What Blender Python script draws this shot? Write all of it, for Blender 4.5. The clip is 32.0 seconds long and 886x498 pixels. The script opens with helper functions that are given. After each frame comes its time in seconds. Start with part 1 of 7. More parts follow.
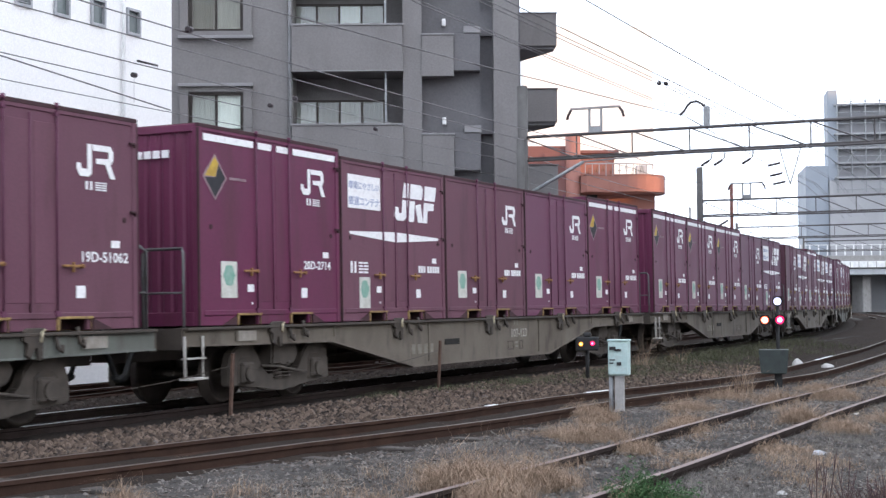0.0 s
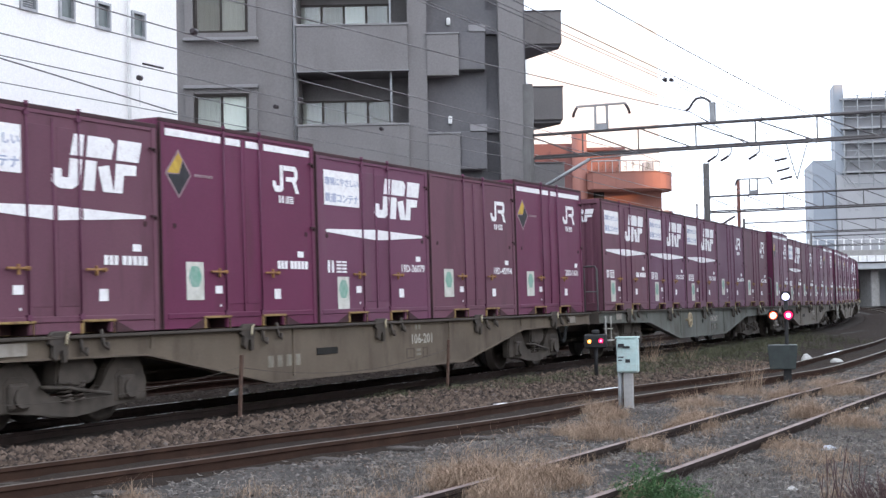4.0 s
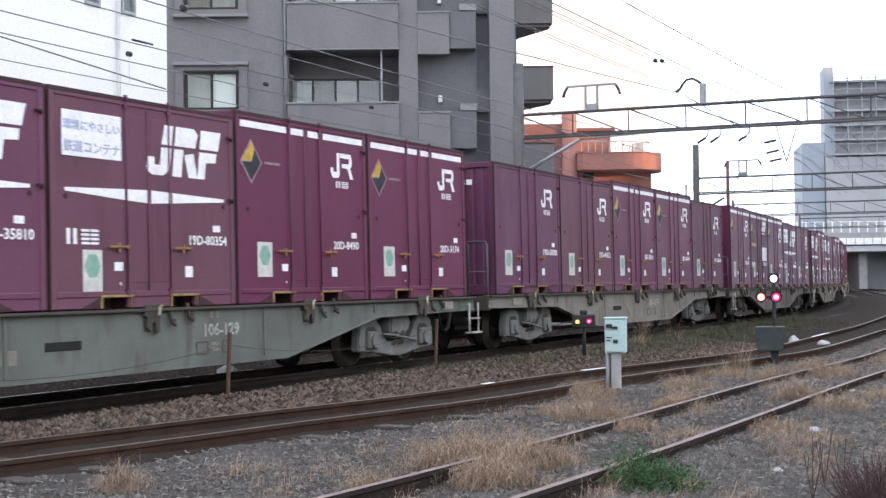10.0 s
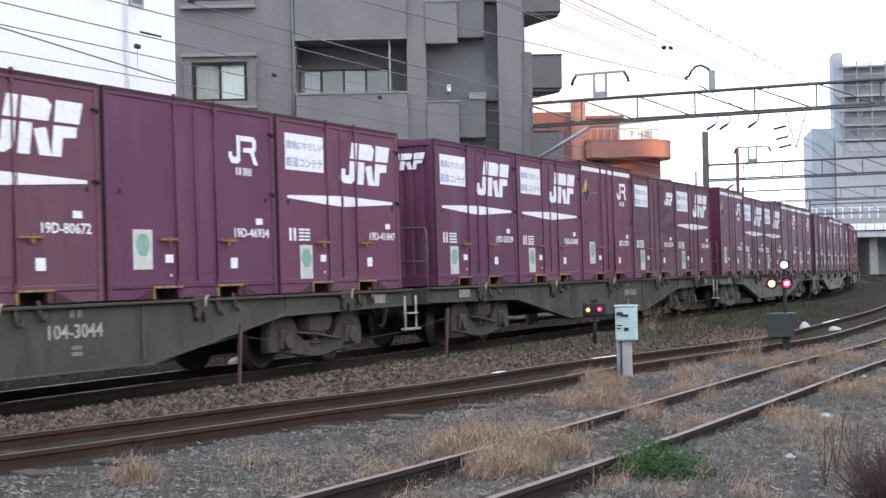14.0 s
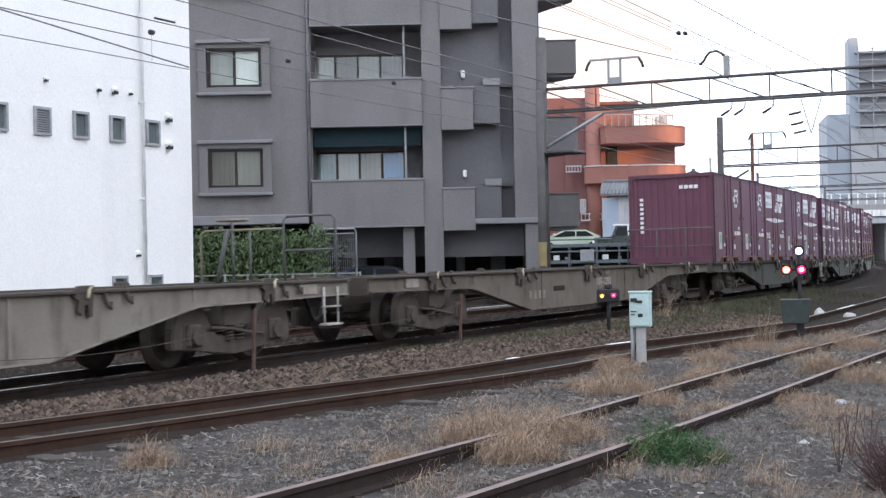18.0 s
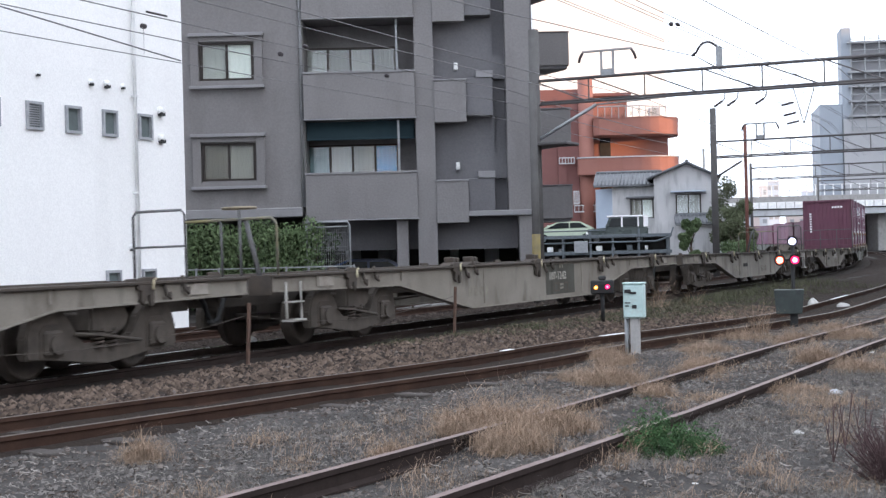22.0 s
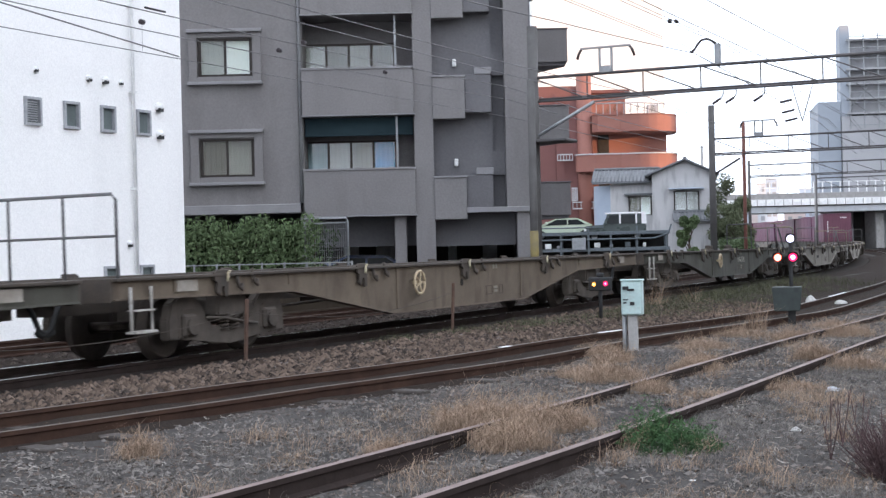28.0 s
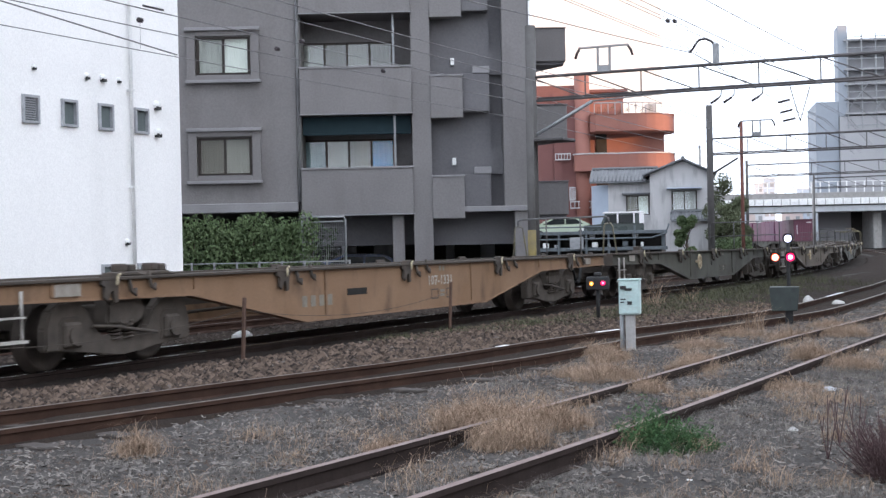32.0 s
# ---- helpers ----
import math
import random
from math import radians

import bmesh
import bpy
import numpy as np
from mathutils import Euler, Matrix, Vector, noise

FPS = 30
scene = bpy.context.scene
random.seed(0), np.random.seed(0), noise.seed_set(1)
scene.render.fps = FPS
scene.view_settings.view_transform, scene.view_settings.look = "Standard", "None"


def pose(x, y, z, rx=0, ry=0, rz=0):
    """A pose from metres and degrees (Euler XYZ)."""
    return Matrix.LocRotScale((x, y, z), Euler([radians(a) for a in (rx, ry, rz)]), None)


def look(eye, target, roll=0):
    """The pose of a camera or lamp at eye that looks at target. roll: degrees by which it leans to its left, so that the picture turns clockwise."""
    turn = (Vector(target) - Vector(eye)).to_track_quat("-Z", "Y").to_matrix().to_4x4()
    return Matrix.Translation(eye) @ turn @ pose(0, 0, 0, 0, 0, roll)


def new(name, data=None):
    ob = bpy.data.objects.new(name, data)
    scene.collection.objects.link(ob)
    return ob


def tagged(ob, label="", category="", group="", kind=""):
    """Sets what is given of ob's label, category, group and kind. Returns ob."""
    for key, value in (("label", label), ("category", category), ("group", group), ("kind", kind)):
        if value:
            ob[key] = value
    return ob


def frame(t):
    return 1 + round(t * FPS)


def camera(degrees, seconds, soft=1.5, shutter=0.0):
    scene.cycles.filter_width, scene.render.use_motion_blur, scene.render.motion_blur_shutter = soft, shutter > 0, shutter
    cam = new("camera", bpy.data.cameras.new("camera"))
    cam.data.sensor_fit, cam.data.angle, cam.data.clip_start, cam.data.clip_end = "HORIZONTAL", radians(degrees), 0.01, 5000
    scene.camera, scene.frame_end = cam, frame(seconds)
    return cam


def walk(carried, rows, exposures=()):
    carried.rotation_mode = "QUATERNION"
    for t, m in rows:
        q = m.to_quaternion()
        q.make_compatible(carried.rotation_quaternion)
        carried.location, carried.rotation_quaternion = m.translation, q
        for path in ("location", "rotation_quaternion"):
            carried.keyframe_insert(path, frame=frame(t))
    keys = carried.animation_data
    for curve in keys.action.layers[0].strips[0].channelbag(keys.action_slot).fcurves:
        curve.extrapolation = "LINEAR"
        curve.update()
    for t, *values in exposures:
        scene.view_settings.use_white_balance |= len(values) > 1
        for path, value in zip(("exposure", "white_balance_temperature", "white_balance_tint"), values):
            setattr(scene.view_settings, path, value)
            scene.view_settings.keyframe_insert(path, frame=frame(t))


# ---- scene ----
cam = camera(33.36, 32.0, soft=1.4, shutter=0.15)
EYE = Vector((-16.533, -11.959, 1.368))


def aim(yaw, pitch, roll):
    """A pose of the hand-held camera on its one spot: heading from the train's way, tilt and lean in degrees."""
    a, b = radians(yaw), radians(pitch)
    return look(EYE, EYE + Vector((math.cos(a) * math.cos(b), math.sin(a) * math.cos(b), math.sin(b))), roll)


walk(cam, [
    (0, aim(24.863, 2.069, -0.450)),
    (0.5, aim(24.995, 2.085, -0.593)),
    (1, aim(25.115, 2.086, -0.726)),
    (1.5, aim(25.144, 2.086, -0.849)),
    (2, aim(25.239, 2.094, -0.911)),
    (2.5, aim(25.329, 2.110, -0.988)),
    (3, aim(25.310, 2.091, -1.017)),
    (3.5, aim(25.215, 2.085, -1.072)),
    (5.5, aim(24.964, 1.767, -0.993)),
    (6, aim(24.890, 1.668, -0.866)),
    (6.5, aim(24.964, 1.620, -0.897)),
    (7, aim(25.024, 1.563, -0.939)),
    (7.5, aim(25.015, 1.492, -0.816)),
    (8, aim(24.941, 1.451, -0.816)),
    (8.5, aim(24.920, 1.413, -0.818)),
    (9, aim(24.847, 1.356, -0.906)),
    (9.5, aim(24.824, 1.280, -0.803)),
    (10, aim(24.732, 1.228, -0.652)),
    (10.5, aim(24.703, 1.172, -0.681)),
    (11, aim(24.711, 1.112, -0.646)),
    (11.5, aim(24.738, 1.055, -0.605)),
    (12, aim(24.846, 0.995, -0.648)),
    (12.5, aim(24.936, 0.937, -0.922)),
    (13, aim(25.056, 0.905, -1.161)),
    (13.5, aim(25.043, 0.872, -1.218)),
    (14, aim(25.122, 0.822, -1.159)),
    (14.5, aim(25.305, 0.740, -1.020)),
    (16.5, aim(25.468, 0.481, -1.047)),
    (17, aim(25.555, 0.404, -1.113)),
    (17.5, aim(25.640, 0.354, -1.059)),
    (18, aim(25.672, 0.291, -1.141)),
    (18.5, aim(25.701, 0.250, -1.141)),
    (19, aim(25.582, 0.205, -1.242)),
    (19.5, aim(25.359, 0.148, -1.188)),
    (20, aim(25.400, 0.116, -1.198)),
    (20.5, aim(25.405, 0.081, -1.217)),
    (21, aim(25.483, 0.053, -1.363)),
    (21.5, aim(25.497, 0.024, -1.338)),
    (22, aim(25.437, -0.007, -1.476)),
    (22.5, aim(25.420, -0.026, -1.475)),
    (23, aim(25.450, -0.048, -1.434)),
    (23.5, aim(25.552, -0.056, -1.472)),
    (24, aim(25.607, -0.074, -1.314)),
    (24.5, aim(25.596, -0.083, -1.237)),
    (25, aim(25.572, -0.098, -1.283)),
    (25.5, aim(25.530, -0.105, -1.345)),
    (27.5, aim(25.386, -0.151, -1.250)),
    (28, aim(25.366, -0.144, -1.353)),
    (28.5, aim(25.346, -0.142, -1.354)),
    (29, aim(25.315, -0.146, -1.418)),
    (29.5, aim(25.281, -0.151, -1.465)),
    (30, aim(25.190, -0.162, -1.245)),
    (30.5, aim(25.192, -0.172, -1.134)),
    (31, aim(25.279, -0.182, -1.083)),
    (31.5, aim(25.289, -0.183, -1.135)),
    (32, aim(25.276, -0.184, -1.205)),
], exposures=[(0, 0.07), (3, 0.08), (6, 0.12), (10, 0.16), (14.5, 0.16), (16.5, 0.08), (18, 0.05), (32, 0.04)])

# ---- light: a hazy bright evening sky, the low sun behind unseen added blocks at the camera's back ----
SUN_EL, SUN_AZ = 5.0, 260.0    # the sun stands this high, in this direction of the plan (degrees from +x)
world = bpy.data.worlds.new("evening_sky")
scene.world = world
world.use_nodes = True
wn, wl = world.node_tree.nodes, world.node_tree.links
wn.clear()
sky = wn.new("ShaderNodeTexSky")
sky.sky_type, sky.sun_disc = "NISHITA", False
sky.sun_elevation, sky.sun_rotation = radians(SUN_EL + 7), radians(90 - SUN_AZ)
sky.air_density, sky.dust_density, sky.ozone_density = 1.0, 2.5, 1.0
haze = wn.new("ShaderNodeRGB")
haze.outputs[0].default_value = (15.9, 17.3, 20.0, 1)
veil = wn.new("ShaderNodeMix")
veil.data_type = "RGBA"
veil.inputs[0].default_value = 0.8
wl.new(sky.outputs[0], veil.inputs[6])
wl.new(haze.outputs[0], veil.inputs[7])
back = wn.new("ShaderNodeBackground")
back.inputs[1].default_value = 0.15
wl.new(veil.outputs[2], back.inputs[0])
out = wn.new("ShaderNodeOutputWorld")
wl.new(back.outputs[0], out.inputs[0])
sun_data = bpy.data.lights.new("sun", "SUN")
sun_data.energy, sun_data.angle, sun_data.color = 5.0, radians(0.6), (1.0, 0.58, 0.30)
sun = new("sun", sun_data)
sun.matrix_world = look((0, 0, 40), Vector((0, 0, 40)) - Vector((math.cos(radians(SUN_AZ)) * math.cos(radians(SUN_EL)),
                        math.sin(radians(SUN_AZ)) * math.cos(radians(SUN_EL)), math.sin(radians(SUN_EL)))))

# ---- materials ----
def surf(name, c1, c2=None, scale=3.0, rough=0.7, bump=0.1, metal=0.0, fine=40.0, vary=0.0, dirt=None, spec=0.3, streak=0.0, amount=0.5):
    """A worn surface: two colours in broad patches, fine grain, relief; vary: how much one piece differs from the next; dirt: a colour of stains; streak: how far stains run down."""
    m = bpy.data.materials.new(name)
    m.use_nodes = True
    N, L = m.node_tree.nodes, m.node_tree.links
    b = N["Principled BSDF"]
    b.inputs["Metallic"].default_value = metal
    b.inputs["Specular IOR Level"].default_value = spec
    c2 = c2 or tuple(v * 0.75 for v in c1)
    tc, info = N.new("ShaderNodeTexCoord"), N.new("ShaderNodeObjectInfo")
    shift = N.new("ShaderNodeVectorMath")
    shift.operation = "ADD"
    L.new(tc.outputs["Object"], shift.inputs[0])
    L.new(info.outputs["Random"], shift.inputs[1])
    big, small = N.new("ShaderNodeTexNoise"), N.new("ShaderNodeTexNoise")
    for n, s, d in ((big, scale, 6), (small, fine, 4)):
        n.inputs["Scale"].default_value, n.inputs["Detail"].default_value = s, d
        L.new(shift.outputs[0], n.inputs["Vector"])
    ramp = N.new("ShaderNodeValToRGB")
    ramp.color_ramp.elements[0].position, ramp.color_ramp.elements[1].position = 0.5 - 0.22 * (1 - amount) - 0.1, 0.72
    ramp.color_ramp.elements[0].color, ramp.color_ramp.elements[1].color = (*c1, 1), (*c2, 1)
    L.new(big.outputs[0], ramp.inputs[0])
    col = ramp.outputs[0]
    if dirt:
        mp = N.new("ShaderNodeMapping")
        mp.inputs["Scale"].default_value = (1, 1, 1 - streak)
        L.new(shift.outputs[0], mp.inputs[0])
        st = N.new("ShaderNodeTexNoise")
        st.inputs["Scale"].default_value, st.inputs["Detail"].default_value = scale * 2.7, 8
        L.new(mp.outputs[0], st.inputs["Vector"])
        r2 = N.new("ShaderNodeValToRGB")
        r2.color_ramp.elements[0].position, r2.color_ramp.elements[1].position = 0.52, 0.75
        r2.color_ramp.elements[0].color, r2.color_ramp.elements[1].color = (0, 0, 0, 1), (0.75, 0.75, 0.75, 1)
        L.new(st.outputs[0], r2.inputs[0])
        mx = N.new("ShaderNodeMix")
        mx.data_type = "RGBA"
        L.new(r2.outputs[0], mx.inputs[0])
        L.new(col, mx.inputs[6])
        mx.inputs[7].default_value = (*dirt, 1)
        col = mx.outputs[2]
    hsv = N.new("ShaderNodeHueSaturation")
    val = N.new("ShaderNodeMath")
    val.operation = "MULTIPLY_ADD"
    L.new(small.outputs[0], val.inputs[0])
    val.inputs[1].default_value, val.inputs[2].default_value = 0.36, 0.82
    v = val.outputs[0]
    if vary:
        pick = N.new("ShaderNodeMath")
        pick.operation = "MULTIPLY_ADD"
        geo = N.new("ShaderNodeNewGeometry")
        both = N.new("ShaderNodeMath")
        both.operation = "ADD"
        L.new(info.outputs["Random"], both.inputs[0])
        L.new(geo.outputs["Random Per Island"], both.inputs[1])
        L.new(both.outputs[0], pick.inputs[0])
        pick.inputs[1].default_value, pick.inputs[2].default_value = vary, 1 - vary
        mul = N.new("ShaderNodeMath")
        mul.operation = "MULTIPLY"
        L.new(v, mul.inputs[0])
        L.new(pick.outputs[0], mul.inputs[1])
        v = mul.outputs[0]
    L.new(v, hsv.inputs["Value"])
    L.new(col, hsv.inputs["Color"])
    L.new(hsv.outputs[0], b.inputs["Base Color"])
    rr = N.new("ShaderNodeMath")
    rr.operation = "MULTIPLY_ADD"
    L.new(big.outputs[0], rr.inputs[0])
    rr.inputs[1].default_value, rr.inputs[2].default_value = 0.25, max(0.03, rough - 0.12)
    L.new(rr.outputs[0], b.inputs["Roughness"])
    if bump:
        bp = N.new("ShaderNodeBump")
        bp.inputs["Strength"].default_value, bp.inputs["Distance"].default_value = bump, 0.02
        L.new(small.outputs[0], bp.inputs["Height"])
        L.new(bp.outputs[0], b.inputs["Normal"])
    return m


def glow(name, colour, strength):
    m = bpy.data.materials.new(name)
    m.use_nodes = True
    b = m.node_tree.nodes["Principled BSDF"]
    b.inputs["Base Color"].default_value = (*colour, 1)
    b.inputs["Emission Color"].default_value, b.inputs["Emission Strength"].default_value = (*colour, 1), strength
    return m


def glass(name, tint=(0.6, 0.65, 0.68), rough=0.05, clear=0.75):
    m = bpy.data.materials.new(name)
    m.use_nodes = True
    b = m.node_tree.nodes["Principled BSDF"]
    b.inputs["Base Color"].default_value = (*tint, 1)
    b.inputs["Roughness"].default_value, b.inputs["IOR"].default_value = rough, 1.45
    b.inputs["Transmission Weight"].default_value = clear
    return m


def clear_pane(name):
    """A thin clear pane: see-through, with a glossy face."""
    m = bpy.data.materials.new(name)
    m.use_nodes = True
    N, L = m.node_tree.nodes, m.node_tree.links
    N.clear()
    o, mix, thru, gl = (N.new(k) for k in ("ShaderNodeOutputMaterial", "ShaderNodeMixShader", "ShaderNodeBsdfTransparent", "ShaderNodeBsdfGlossy"))
    gl.inputs["Roughness"].default_value = 0.03
    mix.inputs[0].default_value = 0.06
    thru.inputs[0].default_value = (0.95, 0.97, 0.96, 1)
    for a, b in ((thru.outputs[0], mix.inputs[1]), (gl.outputs[0], mix.inputs[2]), (mix.outputs[0], o.inputs[0])):
        L.new(a, b)
    return m


WINE = surf("container_paint", (0.130, 0.040, 0.080), (0.148, 0.053, 0.092), 0.9, 0.55, 0.05, dirt=(0.142, 0.075, 0.097), streak=0.8, vary=0.12)
WINE_NEW = surf("fresh_container_paint", (0.136, 0.026, 0.069), (0.120, 0.024, 0.061), 0.9, 0.5, 0.04, dirt=(0.086, 0.025, 0.041), streak=0.8, vary=0.08)
WINE_OLD = surf("faded_container_paint", (0.155, 0.078, 0.104), (0.13, 0.058, 0.085), 1.4, 0.65, 0.06, dirt=(0.075, 0.025, 0.045), streak=0.5, vary=0.1)
WINE_DARKER = surf("patch_paint", (0.092, 0.022, 0.052), (0.08, 0.02, 0.045), 3, 0.6, 0.04)
WINE_DARK = surf("container_frame_paint", (0.06, 0.012, 0.026), (0.08, 0.02, 0.03), 3, 0.6, 0.08, dirt=(0.10, 0.05, 0.04))
WINE_BROWN = surf("brownish_container_paint", (0.134, 0.050, 0.078), (0.150, 0.064, 0.088), 1.1, 0.6, 0.05, dirt=(0.088, 0.036, 0.048), streak=0.75, vary=0.1)
WINE_PURPLE = surf("purplish_container_paint", (0.128, 0.043, 0.088), (0.108, 0.032, 0.070), 0.8, 0.55, 0.05, dirt=(0.150, 0.075, 0.110), streak=0.7, vary=0.1)
EDGE_D = surf("grimy_container_edge", (0.040, 0.016, 0.022), (0.065, 0.03, 0.032), 7, 0.75, 0.1)
EDGE_M = surf("faded_pale_outline", (0.34, 0.24, 0.26), (0.25, 0.17, 0.19), 9, 0.7, 0.0)
ROOF_P = surf("container_roof_paint", (0.16, 0.07, 0.09), (0.12, 0.05, 0.06), 1.2, 0.7, 0.1)
WHITE_M = surf("white_marking", (0.90, 0.89, 0.89), (0.82, 0.80, 0.81), 6, 0.6, 0.02, dirt=(0.66, 0.60, 0.62))
BLUE_M = surf("blue_lettering", (0.40, 0.44, 0.60), None, 8, 0.6, 0)
YELLOW_M = surf("yellow_marking", (0.62, 0.42, 0.06), (0.4, 0.25, 0.05), 9, 0.6, 0.03)
BLACK_M = surf("black_marking", (0.03, 0.03, 0.035), None, 8, 0.6, 0)
STICKER = surf("grubby_white_sticker", (0.66, 0.65, 0.60), (0.50, 0.49, 0.43), 9, 0.6, 0.02)
GREEN_M = surf("green_sticker", (0.16, 0.36, 0.27), (0.3, 0.42, 0.36), 12, 0.5, 0)
LATCH = surf("rusty_yellow_latch", (0.36, 0.20, 0.07), (0.20, 0.09, 0.045), 14, 0.7, 0.1)
POCKET = surf("ochre_worn_steel", (0.40, 0.28, 0.10), (0.16, 0.09, 0.05), 8, 0.75, 0.1, dirt=(0.1, 0.06, 0.05))
TAN = surf("tan_wagon_paint", (0.165, 0.141, 0.114), (0.118, 0.097, 0.076), 1.2, 0.75, 0.1, dirt=(0.042, 0.032, 0.025), streak=0.6, vary=0.1)
OLIVE = surf("olive_wagon_paint", (0.085, 0.084, 0.067), (0.060, 0.056, 0.046), 1.2, 0.75, 0.1, dirt=(0.034, 0.027, 0.022), streak=0.6, vary=0.1)
GREYGREEN = surf("grey_green_wagon_paint", (0.155, 0.165, 0.145), (0.11, 0.11, 0.095), 1.2, 0.75, 0.08, dirt=(0.07, 0.05, 0.04), streak=0.7)
ORANGE_TAN = surf("ochre_wagon_paint", (0.234, 0.144, 0.087), (0.205, 0.122, 0.070), 1.2, 0.75, 0.1, dirt=(0.085, 0.055, 0.036), streak=0.6)
BROWN_W = surf("brown_wagon_paint", (0.150, 0.118, 0.086), (0.105, 0.082, 0.062), 1.2, 0.75, 0.1, dirt=(0.055, 0.04, 0.03), streak=0.6)
GRIME = surf("grimy_steel", (0.052, 0.044, 0.038), (0.076, 0.060, 0.048), 5, 0.8, 0.15)
BOGIE = surf("dusty_bogie_steel", (0.088, 0.073, 0.060), (0.056, 0.047, 0.040), 5, 0.8, 0.15)
BOGIE_GREY = surf("grey_bogie_steel", (0.2, 0.2, 0.19), (0.12, 0.115, 0.105), 5, 0.75, 0.12)
TREAD = surf("wheel_steel", (0.065, 0.052, 0.043), (0.045, 0.036, 0.031), 6, 0.6, 0.05, metal=0.2)
STEP_P = surf("worn_white_step", (0.46, 0.44, 0.41), (0.30, 0.28, 0.25), 7, 0.7, 0.08, dirt=(0.16, 0.13, 0.11))
RUBBER = surf("black_hose_rubber", (0.02, 0.02, 0.02), None, 10, 0.7, 0.05)
RAILTOP = surf("rail_steel_worn", (0.085, 0.066, 0.055), (0.115, 0.09, 0.075), 4, 0.55, 0.03, metal=0.3)
RAIL = surf("rusty_rail_steel", (0.060, 0.034, 0.024), (0.036, 0.021, 0.017), 4, 0.85, 0.1, spec=0.1)
BALLAST = surf("rusty_ballast", (0.032, 0.026, 0.023), (0.040, 0.032, 0.027), 1.5, 0.95, 0.8, fine=28, spec=0.02)
STONE_M = surf("ballast_stone", (0.118, 0.088, 0.069), (0.066, 0.049, 0.040), 5, 0.95, 0.3, vary=1.0, spec=0.05)
STONE_G = surf("grey_ballast_stone", (0.126, 0.114, 0.106), (0.072, 0.065, 0.061), 5, 0.95, 0.3, vary=1.0, spec=0.05)
STONE_DK = surf("dark_ballast_stone", (0.060, 0.048, 0.041), (0.034, 0.028, 0.025), 5, 0.95, 0.3, vary=0.8, spec=0.05)
SOIL = surf("grey_yard_ground", (0.076, 0.070, 0.066), (0.042, 0.039, 0.037), 0.8, 0.97, 1.0, fine=24, dirt=(0.104, 0.095, 0.089), spec=0.02)
STRAW = surf("dry_grass", (0.425, 0.312, 0.228), (0.272, 0.194, 0.142), 3, 0.9, 0, vary=0.6, spec=0.05)
STRAW_GREY = surf("grey_dead_grass", (0.245, 0.222, 0.200), (0.140, 0.126, 0.115), 3, 0.9, 0, vary=0.6, spec=0.05)
LITTER_D = surf("brown_litter", (0.065, 0.045, 0.035), (0.12, 0.085, 0.066), 3, 0.95, 0, vary=0.4, spec=0.05)
# oil-dark stone, with the train's shadow put into the colour as well
OILY = surf("oily_shaded_ballast", (0.026, 0.022, 0.020), (0.042, 0.034, 0.029), 1.5, 0.9, 1.0, fine=26, spec=0.05)
GRASS_DULL = surf("dull_green_weed", (0.062, 0.072, 0.040), (0.078, 0.070, 0.048), 3, 0.85, 0, vary=0.5, spec=0.05)
SHINY = surf("polished_rail_steel", (0.5, 0.5, 0.51), (0.4, 0.4, 0.4), 4, 0.25, 0.01, metal=1.0)
RAILTOP_Y = surf("pale_rusty_rail_head", (0.21, 0.155, 0.142), (0.15, 0.108, 0.098), 5, 0.7, 0.06)
RAILING = surf("dark_railing_steel", (0.13, 0.13, 0.135), (0.09, 0.085, 0.08), 8, 0.6, 0.04)
GRASS_G = surf("green_weed", (0.062, 0.125, 0.044), (0.038, 0.082, 0.034), 5, 0.8, 0, vary=0.5)
CONCRETE = surf("concrete", (0.36, 0.35, 0.34), (0.28, 0.27, 0.26), 2, 0.9, 0.15, dirt=(0.2, 0.19, 0.18), streak=0.6)
CABINET = surf("pale_green_cabinet_paint", (0.46, 0.58, 0.56), (0.38, 0.5, 0.49), 4, 0.55, 0.04, dirt=(0.4, 0.42, 0.4))
GALV = surf("galvanised_steel", (0.36, 0.37, 0.38), (0.28, 0.29, 0.30), 6, 0.55, 0.05, metal=0.5)
DARKSTEEL = surf("dark_gantry_steel", (0.085, 0.08, 0.082), (0.11, 0.10, 0.10), 4, 0.7, 0.05)
REDSTEEL = surf("reddish_pole_steel", (0.24, 0.10, 0.08), (0.18, 0.085, 0.07), 4, 0.7, 0.05)
WIRE = surf("overhead_wire", (0.20, 0.19, 0.195), None, 10, 0.6, 0, metal=0.2)
INSUL = surf("dark_insulator", (0.05, 0.04, 0.045), None, 10, 0.4, 0)
BOXBLACK = surf("signal_black", (0.02, 0.02, 0.022), (0.035, 0.035, 0.035), 8, 0.6, 0.03)
WINE_LINE = surf("container_rod_paint", (0.118, 0.032, 0.070), (0.135, 0.046, 0.082), 3, 0.6, 0.06)
RAIL_Y = surf("dark_siding_rail", (0.040, 0.030, 0.027), (0.028, 0.021, 0.019), 4, 0.9, 0.1, spec=0.05)
BOXDARK = surf("dark_green_grey_box", (0.040, 0.050, 0.047), (0.032, 0.038, 0.037), 8, 0.6, 0.05)
STONE_B = surf("brown_rubble", (0.146, 0.124, 0.111), (0.084, 0.070, 0.062), 5, 0.95, 0.3, vary=1.0, spec=0.05)
POLE_D = surf("dark_weathered_pole", (0.125, 0.12, 0.118), (0.095, 0.09, 0.088), 3, 0.85, 0.1)
TAN_P = surf("pale_tan_wagon_paint", (0.245, 0.222, 0.190), (0.185, 0.163, 0.135), 1.2, 0.75, 0.1, dirt=(0.070, 0.055, 0.042), streak=0.6, vary=0.1)

